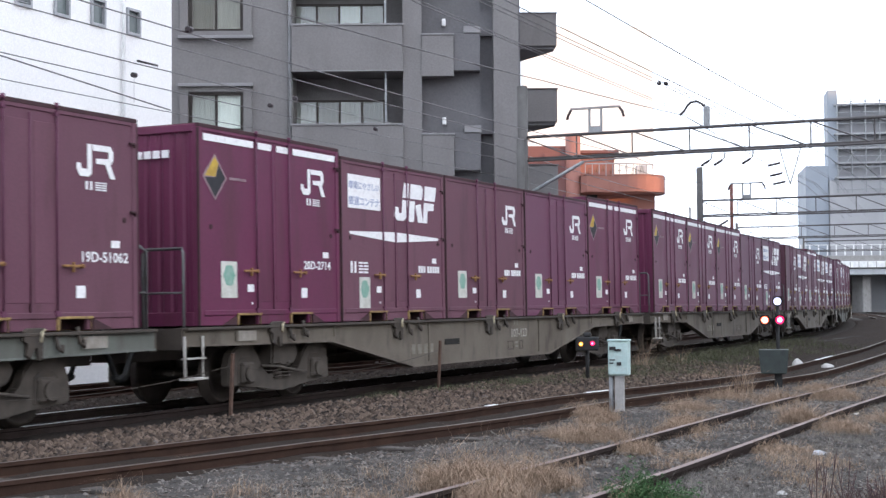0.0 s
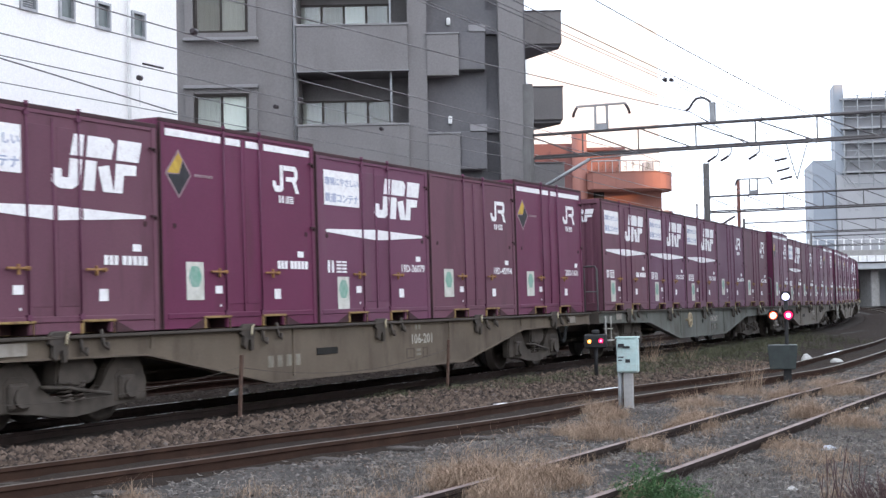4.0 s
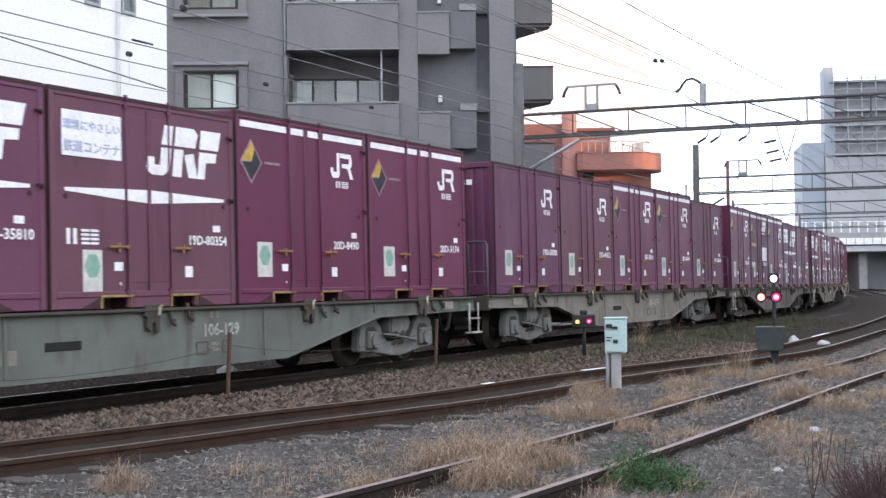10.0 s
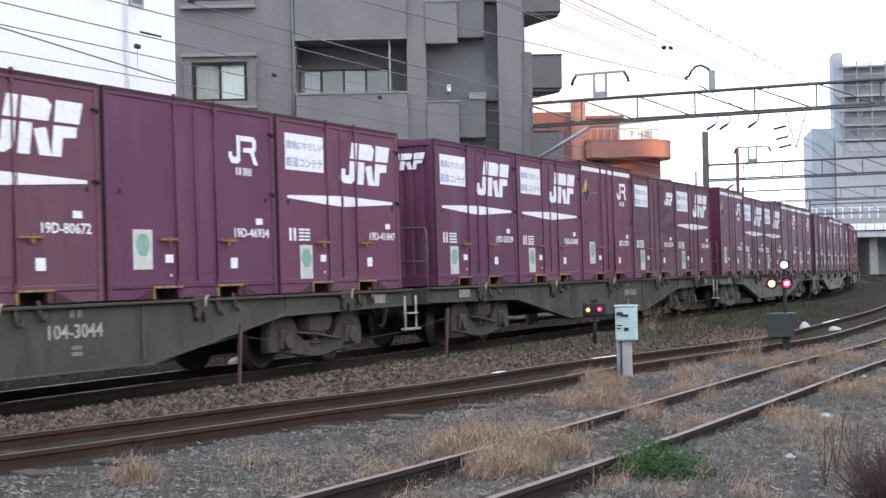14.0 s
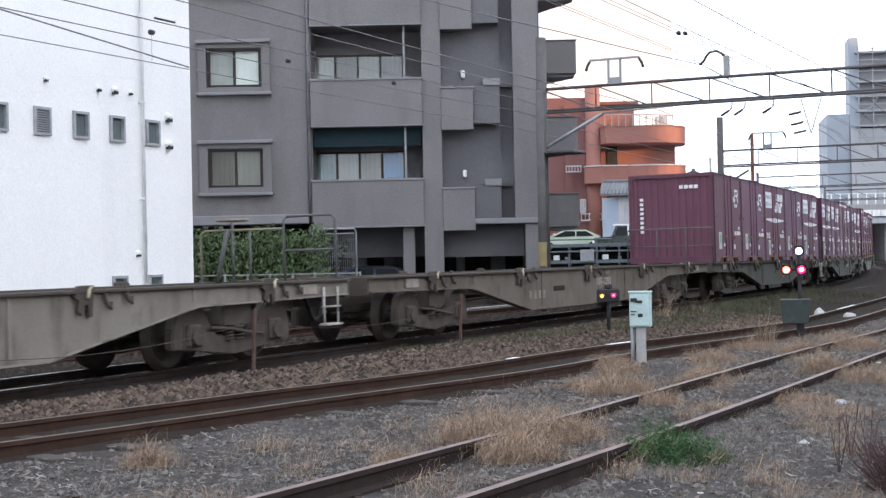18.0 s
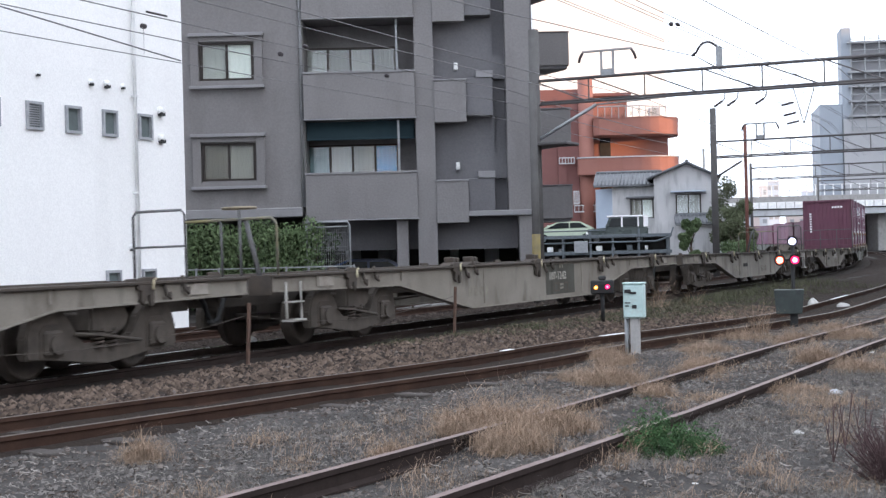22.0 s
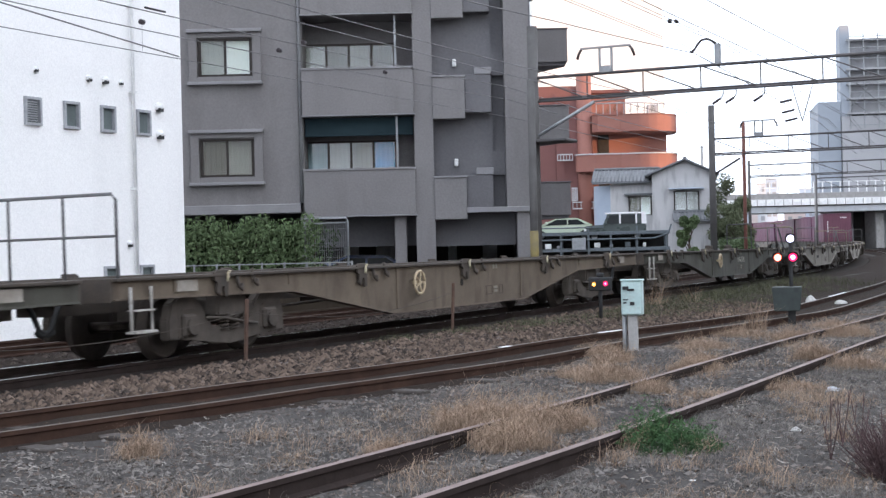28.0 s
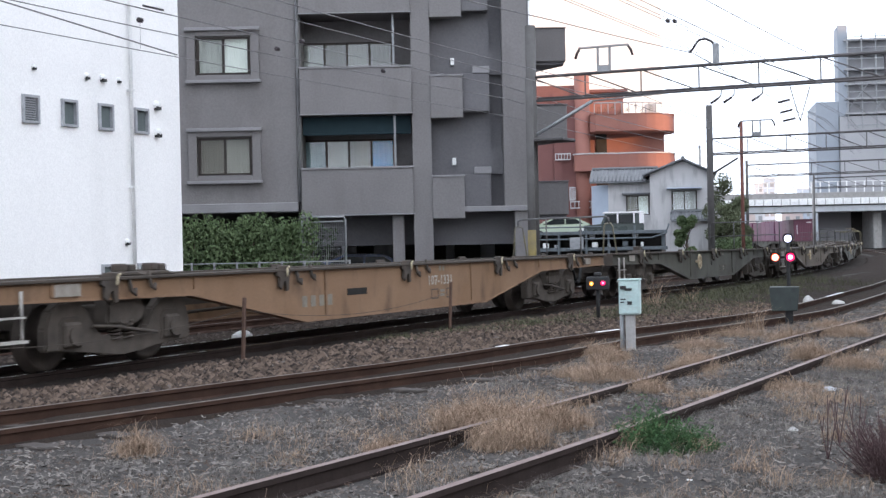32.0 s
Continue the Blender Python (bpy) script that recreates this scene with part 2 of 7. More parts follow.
# ---- small builders ----
def add_box(bm, x0, y0, z0, x1, y1, z1, mi=0, m=None):
    v = [bm.verts.new(Vector((x, y, z)) if m is None else m @ Vector((x, y, z))) for x in (x0, x1) for y in (y0, y1) for z in (z0, z1)]
    for q in ((0, 1, 3, 2), (4, 6, 7, 5), (0, 4, 5, 1), (2, 3, 7, 6), (0, 2, 6, 4), (1, 5, 7, 3)):
        bm.faces.new([v[i] for i in q]).material_index = mi
    return bm


def add_prism(bm, pts, a, b, axis="y", mi=0):
    """The outline pts, drawn in the two other axes, pushed from a to b along the axis."""
    def at(p, k):
        return {"x": (k, p[0], p[1]), "y": (p[0], k, p[1]), "z": (p[0], p[1], k)}[axis]
    lo, hi = [bm.verts.new(at(p, a)) for p in pts], [bm.verts.new(at(p, b)) for p in pts]
    n = len(pts)
    faces = [bm.faces.new(lo[::-1]), bm.faces.new(hi)]
    faces += [bm.faces.new((lo[i], lo[(i + 1) % n], hi[(i + 1) % n], hi[i])) for i in range(n)]
    for fc in faces:
        fc.material_index = mi
    return bm


def add_tube(bm, p0, p1, r, n=8, r1=None, mi=0, caps=True):
    p0, p1 = Vector(p0), Vector(p1)
    q = (p1 - p0).to_track_quat("Z", "Y")
    rings = []
    for p, rr in ((p0, r), (p1, r if r1 is None else r1)):
        rings.append([bm.verts.new(p + q @ Vector((rr * math.cos(2 * math.pi * i / n), rr * math.sin(2 * math.pi * i / n), 0))) for i in range(n)])
    for i in range(n):
        fc = bm.faces.new((rings[0][i], rings[0][(i + 1) % n], rings[1][(i + 1) % n], rings[1][i]))
        fc.material_index, fc.smooth = mi, n > 5
    if caps:
        bm.faces.new(rings[0][::-1]).material_index = mi
        bm.faces.new(rings[1]).material_index = mi
    return bm


def add_path(bm, pts, r, n=6, mi=0):
    """One bent tube through the points."""
    pts = [Vector(p) for p in pts]
    rings = []
    for i, p in enumerate(pts):
        d = (pts[min(i + 1, len(pts) - 1)] - pts[max(i - 1, 0)]).normalized()
        side = d.cross(Vector((0.13, 0.31, 0.94))).normalized()
        up = side.cross(d)
        rings.append([bm.verts.new(p + (side * math.cos(2 * math.pi * k / n) + up * math.sin(2 * math.pi * k / n)) * r) for k in range(n)])
    for ra, rb in zip(rings, rings[1:]):
        for k in range(n):
            fc = bm.faces.new((ra[k], ra[(k + 1) % n], rb[(k + 1) % n], rb[k]))
            fc.material_index, fc.smooth = mi, True
    bm.faces.new(rings[0][::-1]).material_index = mi
    bm.faces.new(rings[-1]).material_index = mi
    return bm


def boxes(*rows, bevel=0.0):
    bm = bmesh.new()
    for r in rows:
        add_box(bm, *r)
    if bevel:
        soften(bm, bevel)
    return bm


def soften(bm, w, seg=1):
    bmesh.ops.bevel(bm, geom=list(bm.edges), offset=w, segments=seg, affect="EDGES", clamp_overlap=True)
    return bm


def to_mesh(name, bm, *mats):
    bmesh.ops.recalc_face_normals(bm, faces=list(bm.faces))
    me = bpy.data.meshes.new(name)
    bm.to_mesh(me)
    bm.free()
    for m in mats:
        me.materials.append(m)
    return me


def put(name, me, parent=None, m=None, label=""):
    """One object on a mesh that may be shared."""
    ob = new(name, me)
    ob.parent = parent
    if m is not None:
        ob.matrix_basis = m
    return tagged(ob, label)


def part(name, bm, mat, parent, label="", m=None):
    mats = mat if isinstance(mat, (list, tuple)) else (mat,)
    return put(name, to_mesh(name, bm, *mats), parent, m, label)


def thing(name, label, category, m=None, group="", kind=""):
    ob = new(name)
    ob.empty_display_size = 0.2
    if m is not None:
        ob.matrix_basis = m
    return tagged(ob, label, category, group, kind)


def catmull(pts, step=1.0):
    """A smooth line through the points of the plan, at even steps."""
    p = [Vector(q) for q in pts]
    p = [p[0] * 2 - p[1]] + p + [p[-1] * 2 - p[-2]]
    res = []
    for i in range(1, len(p) - 2):
        n = max(1, int((p[i + 1] - p[i]).length / step))
        for k in range(n):
            t = k / n
            res.append(0.5 * (2 * p[i] + (p[i + 1] - p[i - 1]) * t + (2 * p[i - 1] - 5 * p[i] + 4 * p[i + 1] - p[i + 2]) * t * t
                              + (3 * p[i] - p[i - 1] - 3 * p[i + 1] + p[i + 2]) * t ** 3))
    res.append(p[-2])
    return res


# ---- the plan of the tracks; z = 0 is the top of the rails ----
CURVE_FROM, CURVE_R = 8.0, 480.0


def on_track(s):
    """The middle of the main track s metres along it: x, y and the heading in radians."""
    if s <= CURVE_FROM:
        return s, 0.0, 0.0
    a = (s - CURVE_FROM) / CURVE_R
    return CURVE_FROM + CURVE_R * math.sin(a), CURVE_R * (1 - math.cos(a)), a


MAIN = [Vector(on_track(s)[:2]) for s in np.arange(-45, 330, 1.5)]
LOOP = catmull([(-30, 0.4), (-16, -1.7), (-6.6, -3.54), (-3.8, -4.02), (-0.2, -4.72), (3.65, -4.92), (8.3, -5.23), (11.65, -5.4),
                (15.7, -5.55), (24.3, -5.3), (33.2, -4.9), (48, -3.6), (72, -0.2), (100, 4.9), (140, 13.6), (200, 32), (300, 75)])
YARD = catmull([(-30, -7.3), (-14, -7.68), (-9.4, -7.8), (-7.5, -7.9), (-5.5, -7.98), (-2.5, -8.05), (3.9, -8.12), (12.7, -8.05), (25, -7.6), (40, -6.4), (60, -4.3),
                (100, 1.4), (140, 10), (200, 28.5), (300, 71.5)])


def drop(x, y=-9.0):
    """How far the yard beside the main line lies lower farther on."""
    t = min(1.0, max(0.0, (x - 1) / 14.0))
    k = min(1.0, max(0.0, (-2.6 - y) / 1.2))
    return -0.14 * t * t * (3 - 2 * t) * k


def fall(x):
    """How far the main line itself sinks along its curve."""
    t = min(1.0, max(0.0, (x - 12) / 50.0))
    return -0.2 * t * t * (3 - 2 * t)


def offset_line(line, d):
    """The line shifted by d metres to its left."""
    res = []
    for i, p in enumerate(line):
        t = (line[min(i + 1, len(line) - 1)] - line[max(i - 1, 0)]).normalized()
        res.append(Vector((p.x - t.y * d, p.y + t.x * d)))
    return res


def sweep(name, line, profile, mats, picks=None, z=0.0, close=True, low=False):
    """A profile (sideways, up) drawn along a line of the plan."""
    verts, faces, mi = [], [], []
    n = len(profile)
    for i, p in enumerate(line):
        t = (line[min(i + 1, len(line) - 1)] - line[max(i - 1, 0)]).normalized()
        verts += [(p.x - t.y * a, p.y + t.x * a, b + z + (low(p.x) if callable(low) else drop(p.x) if low else 0.0)) for a, b in profile]
    for i in range(len(line) - 1):
        for k in range(n if close else n - 1):
            k2 = (k + 1) % n
            faces.append((i * n + k, (i + 1) * n + k, (i + 1) * n + k2, i * n + k2))
            mi.append(picks[k] if picks else 0)
    me = bpy.data.meshes.new(name)
    me.from_pydata(verts, [], faces)
    for m in mats:
        me.materials.append(m)
    me.polygons.foreach_set("material_index", mi)
    me.update()
    bm = bmesh.new()
    bm.from_mesh(me)
    bmesh.ops.recalc_face_normals(bm, faces=list(bm.faces))
    bm.to_mesh(me)
    bm.free()
    return me


RAIL_PROFILE = [(-0.032, 0), (-0.034, -0.035), (-0.012, -0.045), (-0.012, -0.115), (-0.06, -0.135), (-0.06, -0.15),
                (0.06, -0.15), (0.06, -0.135), (0.012, -0.115), (0.012, -0.045), (0.034, -0.035), (0.032, 0)]

# ---- ground and tracks ----
def lump(x, y, s, seed=0.0):
    return noise.noise(Vector((x * s, y * s, seed)))


YARD_X, YARD_Y = [p.x for p in YARD], [p.y for p in YARD]
LOOP_X, LOOP_Y = [p.x for p in LOOP], [p.y for p in LOOP]


def ground_z(x, y):
    under = min(1.0, max(0.0, y + 1.5))
    hump = 0.08 * math.exp(-((x - 1.8) ** 2 + (y + 6.0) ** 2) / 0.8)
    bed = 0.075 * math.exp(-((y - float(np.interp(x, YARD_X, YARD_Y))) / 1.1) ** 2) * min(1.0, max(0.0, (x + 8.5) / 4.0))
    return bed - 0.15 + 0.035 * lump(x, y, 0.7) + 0.02 * lump(x, y, 3.1, 5) + drop(x, y) + hump - 0.3 * under


def grid_sheet(name, xs, ys, height, mat):
    verts = [(x, y, height(x, y)) for x in xs for y in ys]
    n = len(ys)
    faces = [(i * n + j, (i + 1) * n + j, (i + 1) * n + j + 1, i * n + j + 1) for i in range(len(xs) - 1) for j in range(n - 1)]
    me = bpy.data.meshes.new(name)
    me.from_pydata(verts, [], faces)
    me.materials.append(mat)
    me.polygons.foreach_set("use_smooth", [True] * len(faces))
    me.update()
    return me


far_x = [-3000, -800, -300, -120, -60, -40]
xs = far_x + list(np.arange(-22, 30, 0.22)) + list(np.arange(30, 90, 1.5)) + [100, 120, 150, 200, 300, 500, 900, 3000]
ys = [-3000, -900, -300, -120, -60, -30] + list(np.arange(-15, 2, 0.22)) + [3, 5, 8, 12, 20, 35, 60, 120, 300, 900, 3000]
ground = tagged(new("ground", grid_sheet("ground", xs, ys, ground_z, SOIL)), "grey weathered yard ground with dead grass and gravel", "ground", kind="structure")


def ballast_bed(name, line, left, right, top, label, mat=BALLAST, low=False):
    """A bank of broken stone along a line: from left to right of it, with sloping shoulders and an uneven back."""
    verts, faces = [], []
    cols = [right - 0.45] + list(np.linspace(right, left, 12)) + [left + 0.45]
    for i, p in enumerate(line):
        t = (line[min(i + 1, len(line) - 1)] - line[max(i - 1, 0)]).normalized()
        for k, a in enumerate(cols):
            x, y = p.x - t.y * a, p.y + t.x * a
            edge = k in (0, len(cols) - 1)
            verts.append((x, y, (-0.42 if edge else top + 0.03 * lump(x, y, 1.3, 9) + 0.02 * lump(x, y, 6, 2)) + (low(x) if callable(low) else drop(x) if low else 0.0)))
    n = len(cols)
    for i in range(len(line) - 1):
        faces += [(i * n + k, (i + 1) * n + k, (i + 1) * n + k + 1, i * n + k + 1) for k in range(n - 1)]
    me = bpy.data.meshes.new(name)
    me.from_pydata(verts, [], faces)
    me.materials.append(mat)
    me.update()
    return tagged(new(name, me), label, "ballast", kind="structure")


ballast_main = ballast_bed("ballast_bed_main", [Vector(on_track(s)[:2]) for s in np.concatenate([np.arange(-20, 40, 0.4), np.arange(40, 330, 3)])], 7.5, -2.2, -0.17,
                           "rust-brown ballast under the main track", low=fall)
ballast_loop = ballast_bed("ballast_bed_loop", catmull([tuple(p) for p in LOOP[8:]], 0.5), 0.75, -0.62, -0.115, "rust-brown ballast under the loop track", low=True)
ballast_oily = ballast_bed("ballast_bed_oily", [Vector(on_track(s)[:2]) for s in np.concatenate([np.arange(-20, 40, 0.4), np.arange(40, 330, 3)])], 1.7, -1.5, -0.11,
                           "oily ballast under the trains, blackened with their shade", OILY, low=fall)


def bank_between(xs_):
    """The heap of stone that fills the strip between the main and the loop track."""
    verts, faces, n = [], [], 14
    for x in xs_:
        ya, yb = -1.5 + bend_at(x), float(np.interp(x, LOOP_X, LOOP_Y)) + 0.63
        for k in range(n):
            y = ya + (yb - ya) * k / (n - 1)
            e = 0.05 if k == 0 else 0.0
            verts.append((x, y, -0.075 - e + 0.025 * lump(x, y, 1.1, 9) + 0.015 * lump(x, y, 5, 2) + drop(x, y) * k / (n - 1) + fall(x) * (1 - k / (n - 1))))
    for i in range(len(xs_) - 1):
        faces += [(i * n + k, (i + 1) * n + k, (i + 1) * n + k + 1, i * n + k + 1) for k in range(n - 1)]
    me = bpy.data.meshes.new("ballast_bank")
    me.from_pydata(verts, [], faces)
    me.materials.append(BALLAST)
    me.update()
    return tagged(new("ballast_bank", me), "rust-brown bank of broken stone between the tracks", "ballast", kind="structure")


def bend_at(x):
    """How far the curved main line has left its straight at x."""
    return 0.0 if x < CURVE_FROM else CURVE_R - math.sqrt(max(0, CURVE_R ** 2 - (x - CURVE_FROM) ** 2))


bank_between(list(np.arange(-10, 40, 0.4)) + list(range(40, 100, 3)))


def track(name, line, label, sleeper_top, spacing=0.62, sleepers=(0, 0), low=False, heads=(0, 0), web=RAIL):
    root = thing(name, label, "railway track", kind="structure")
    for d, head in ((0.566, heads[0] or RAILTOP), (-0.566, heads[1] or RAILTOP)):
        put("rail", sweep("rail", offset_line(line, d), RAIL_PROFILE, (web, head), [0] * 11 + [1], low=low), root, label="worn steel rail with rusty sides")
    me = to_mesh("sleeper", soften(boxes((-0.1, -1.0, -0.14, 0.1, 1.0, 0)), 0.012), surf("weathered_sleeper", (0.045, 0.038, 0.034), (0.075, 0.064, 0.057), 6, 0.95, 0.4, vary=0.2))
    acc, k = 0.0, 0
    for a, b in zip(line, line[1:]):
        acc += (b - a).length
        if acc >= spacing and sleepers[0] < a.x < sleepers[1]:
            acc, k = 0.0, k + 1
            put("sleeper", me, root, pose(a.x, a.y, sleeper_top + (low(a.x) if callable(low) else drop(a.x) if low else 0.0), rz=math.degrees(math.atan2(b.y - a.y, b.x - a.x)) + random.uniform(-2, 2)))
    return root


track_main = track("track_1", MAIN, "main railway track that curves away", -0.13, sleepers=(-12, 28), heads=(SHINY, SHINY), low=fall, web=RAIL_Y)
track_loop = track("track_2", LOOP, "rusty loop track beside the main line", -0.125, sleepers=(-14, 12), low=True)
track_yard = track("track_3", YARD, "overgrown disused siding with rusty rails", -0.14, sleepers=(-14, -2), low=True, heads=(RAILTOP_Y, RAILTOP_Y), web=RAIL_Y)
far_track = track("track_4", [Vector((p.x, p.y + 4.0)) for p in MAIN], "far railway track behind the train", -0.09, sleepers=(0, 0), low=fall)


# stones: broken ballast as one heap of small bodies
def stones(name, n, place, mat, label, lo=0.02, hi=0.055, seed=7):
    verts, faces = [], []
    rnd = random.Random(seed)
    shapes = []
    for _ in range(24):
        up = [(rnd.uniform(-0.35, 0.35), rnd.uniform(-0.35, 0.35), rnd.uniform(0.5, 0.95)), (rnd.uniform(-0.5, 0.5), rnd.uniform(-0.5, 0.5), rnd.uniform(0.35, 0.8))]
        ring = [(math.cos(a) * q, math.sin(a) * q, rnd.uniform(-0.25, 0.3)) for a, q in ((1.05 * k + rnd.uniform(-0.35, 0.35), rnd.uniform(0.6, 1.2)) for k in range(6))]
        shapes.append(up[:1] + ring)
    for _ in range(n):
        x, y, z = place(rnd)
        r, a = lo + (hi - lo) * rnd.random() ** 1.6, rnd.uniform(0, 6.28)
        c, s = math.cos(a) * r, math.sin(a) * r
        k = len(verts)
        verts += [(x + p[0] * c - p[1] * s, y + p[0] * s + p[1] * c, z + p[2] * r) for p in shapes[rnd.randrange(24)]]
        faces += [(k, k + 1 + i, k + 1 + (i + 1) % 6) for i in range(6)]
    me = bpy.data.meshes.new(name)
    me.from_pydata(verts, [], faces)
    me.materials.append(mat)
    me.update()
    return tagged(new(name, me), label, "ballast", kind="stuff")


def loop_y(x):
    return float(np.interp(x, LOOP_X, LOOP_Y))


def yard_y(x):
    return float(np.interp(x, YARD_X, YARD_Y))


def place_between(rnd):
    x = -8.5 + 26 * rnd.random() ** 1.5
    y = rnd.uniform(loop_y(x) + 0.64, -1.5 + bend_at(x) - 0.35 * rnd.random() ** 2)
    k = (-1.5 + bend_at(x) - y) / max(0.3, -2.13 + bend_at(x) - loop_y(x))
    return x, y, -0.062 + 0.025 * lump(x, y, 1.1, 9) + drop(x, y) * k + fall(x) * (1 - k) + rnd.uniform(-0.015, 0.015)


def place_yard(rnd, side=1):
    while True:
        x, y = -12 + 36 * rnd.random() ** 1.7, rnd.uniform(-11.5, -3.5)
        if side * (lump(x, y, 0.9, 60) + 0.5 * lump(x, y, 2.4, 61)) < rnd.uniform(-0.5, 0.15):
            continue
        if y < loop_y(x) - 0.7 and abs(abs(y - yard_y(x)) - 0.566) > 0.09:
            return x, y, ground_z(x, y) + rnd.uniform(-0.012, 0.006)


def place_far(rnd):
    x = -6 + 30 * rnd.random() ** 1.3
    return x, rnd.uniform(0.9, 6.0) + bend_at(x), -0.16 + rnd.uniform(-0.02, 0.02)


def place_loop(rnd):
    x = -9 + 35 * rnd.random() ** 1.6
    return x, loop_y(x) + rnd.uniform(-0.5, 0.5), -0.125 + drop(x)


stones("ballast_stones", 19000, place_between, STONE_M, "loose rust-brown broken stone between the tracks", 0.024, 0.066)
stones("dark_stones", 9000, place_between, STONE_DK, "dark broken stone between the tracks", 0.024, 0.06, 12)
stones("pale_stones", 1600, place_between, STONE_B, "pale brown broken stone between the tracks", 0.02, 0.05, 13)
stones("loop_stones", 1500, place_loop, STONE_M, "rust-brown stone between the loop rails", 0.01, 0.025)
stones("yard_gravel", 30000, place_yard, STONE_G, "scattered grey rubble on the yard ground", 0.007, 0.034)
stones("brown_rubble", 26000, lambda r: place_yard(r, -1), STONE_B, "scattered brown rubble on the yard ground", 0.007, 0.03, 8)
stones("far_stones", 9000, place_far, STONE_DK, "dark broken stone behind the train", 0.02, 0.06, 9)


def blades(name, tufts, mat, label, thick=0.003, curl=1.0, raised=0.0):
    """Grass: thin blades that rise, bend over and curl round the given spots (x, y, radius, height, count)."""
    verts, faces = [], []
    rnd = random.Random(11)
    for x, y, rad, h, n in tufts:
        for _ in range(n):
            a, q = rnd.uniform(0, 6.28), rad * rnd.random() ** 0.6
            px, py = x + q * math.cos(a), y + q * math.sin(a)
            base = ground_z(px, py) - 0.01 + raised
            pz = base
            d = rnd.uniform(0, 6.28)
            seg = h * rnd.uniform(0.25, 0.5) * (1.15 - 0.5 * q / max(rad, 0.01))
            el, w = rnd.uniform(0.9, 1.5), thick * rnd.uniform(0.5, 1.3)
            k = len(verts)
            for i in range(5):
                s_ = 1.0 - 0.2 * i
                wx, wy = -math.sin(d + 0.6) * w * s_, math.cos(d + 0.6) * w * s_
                verts += [(px - wx, py - wy, pz), (px + wx, py + wy, pz)]
                px, py, pz = px + math.cos(d) * math.cos(el) * seg, py + math.sin(d) * math.cos(el) * seg, max(base + 0.008, pz + math.sin(el) * seg)
                el -= rnd.uniform(0.1, 1.0) * curl
                d += rnd.uniform(-0.8, 0.8) * curl
            faces += [(k + 2 * i, k + 2 * i + 1, k + 2 * i + 3, k + 2 * i + 2) for i in range(4)]
    me = bpy.data.meshes.new(name)
    me.from_pydata(verts, [], faces)
    me.materials.append(mat)
    me.update()
    return tagged(new(name, me), label, "dry grass" if mat is not GRASS_DULL else "weeds", kind="stuff")


def litter(name, n, mat, label, seed, lo=0.03, hi=0.12):
    """Dead stems and leaf scraps that lie on the yard ground."""
    verts, faces = [], []
    rnd = random.Random(seed)
    while len(faces) < 2 * n:
        x, y = -12.5 + 30 * rnd.random() ** 1.6, rnd.uniform(-11.6, -4.0)
        if y > loop_y(x) - 0.75 or abs(abs(y - yard_y(x)) - 0.566) < 0.07 or lump(x, y, 0.9, 40 + seed) < -0.22:
            continue
        z = ground_z(x, y) + rnd.uniform(0.0, 0.035)
        a, ln, w = rnd.uniform(0, 6.28), rnd.uniform(lo, hi), rnd.uniform(0.0018, 0.0042)
        c, s = math.cos(a), math.sin(a)
        r1, r2 = rnd.uniform(-0.1, 0.3) * ln, rnd.uniform(-0.15, 0.3) * ln
        b = a + rnd.uniform(-0.8, 0.8)
        p = [(x, y, z), (x + c * ln * 0.5, y + s * ln * 0.5, z + r1), (x + c * ln * 0.5 + math.cos(b) * ln * 0.5, y + s * ln * 0.5 + math.sin(b) * ln * 0.5, z + r2)]
        k = len(verts)
        for q in p:
            verts += [(q[0] - s * w, q[1] + c * w, q[2]), (q[0] + s * w, q[1] - c * w, q[2] + w)]
        faces += [(k, k + 1, k + 3, k + 2), (k + 2, k + 3, k + 5, k + 4)]
    me = bpy.data.meshes.new(name)
    me.from_pydata(verts, [], faces)
    me.materials.append(mat)
    me.update()
    return tagged(new(name, me), label, "plant litter", kind="stuff")


random.seed(5)
TUFTS = [(-5.75, -7.2, 0.42, 0.42, 2400), (-6.6, -7.75, 0.28, 0.34, 1200), (-7.05, -7.0, 0.2, 0.2, 500), (-5.0, -7.3, 0.3, 0.24, 500), (-5.6, -7.75, 0.3, 0.34, 1000), (-4.6, -6.5, 0.35, 0.16, 400), (1.7, -5.5, 0.3, 0.26, 500), (-1.5, -6.75, 0.38, 0.36, 1000), (-1.0, -6.3, 0.3, 0.25, 500),
         (-0.3, -7.35, 0.3, 0.26, 700), (0.5, -7.2, 0.22, 0.3, 600), (0.85, -6.0, 0.25, 0.32, 600), (-2.9, -7.65, 0.2, 0.3, 500), (0.9, -8.45, 0.22, 0.36, 900), (0.3, -9.05, 0.3, 0.3, 700), (-2.2, -8.9, 0.34, 0.2, 600), (4.9, -7.34, 0.3, 0.36, 800), (6.1, -7.85, 0.45, 0.36, 700), (3.2, -6.5, 0.36, 0.34, 600), (6.5, -6.2, 0.4, 0.34, 500), (-7.6, -5.2, 0.14, 0.3, 500),
         (-3.2, -8.3, 0.3, 0.16, 300), (6.0, -9.2, 0.5, 0.42, 700), (9.0, -9.6, 1.0, 0.45, 900), (4.0, -9.9, 0.5, 0.36, 600), (13, -9.3, 1.2, 0.5, 900), (-3.0, -9.3, 0.5, 0.16, 500), (2.2, -9.3, 0.4, 0.28, 500),
         (10.5, -8.3, 0.5, 0.4, 450), (9.4, -7.0, 0.4, 0.3, 300), (16, -8.8, 1.0, 0.45, 600), (12.2, -4.4, 0.35, 0.4, 300), (-6.2, -8.55, 0.25, 0.22, 500)]
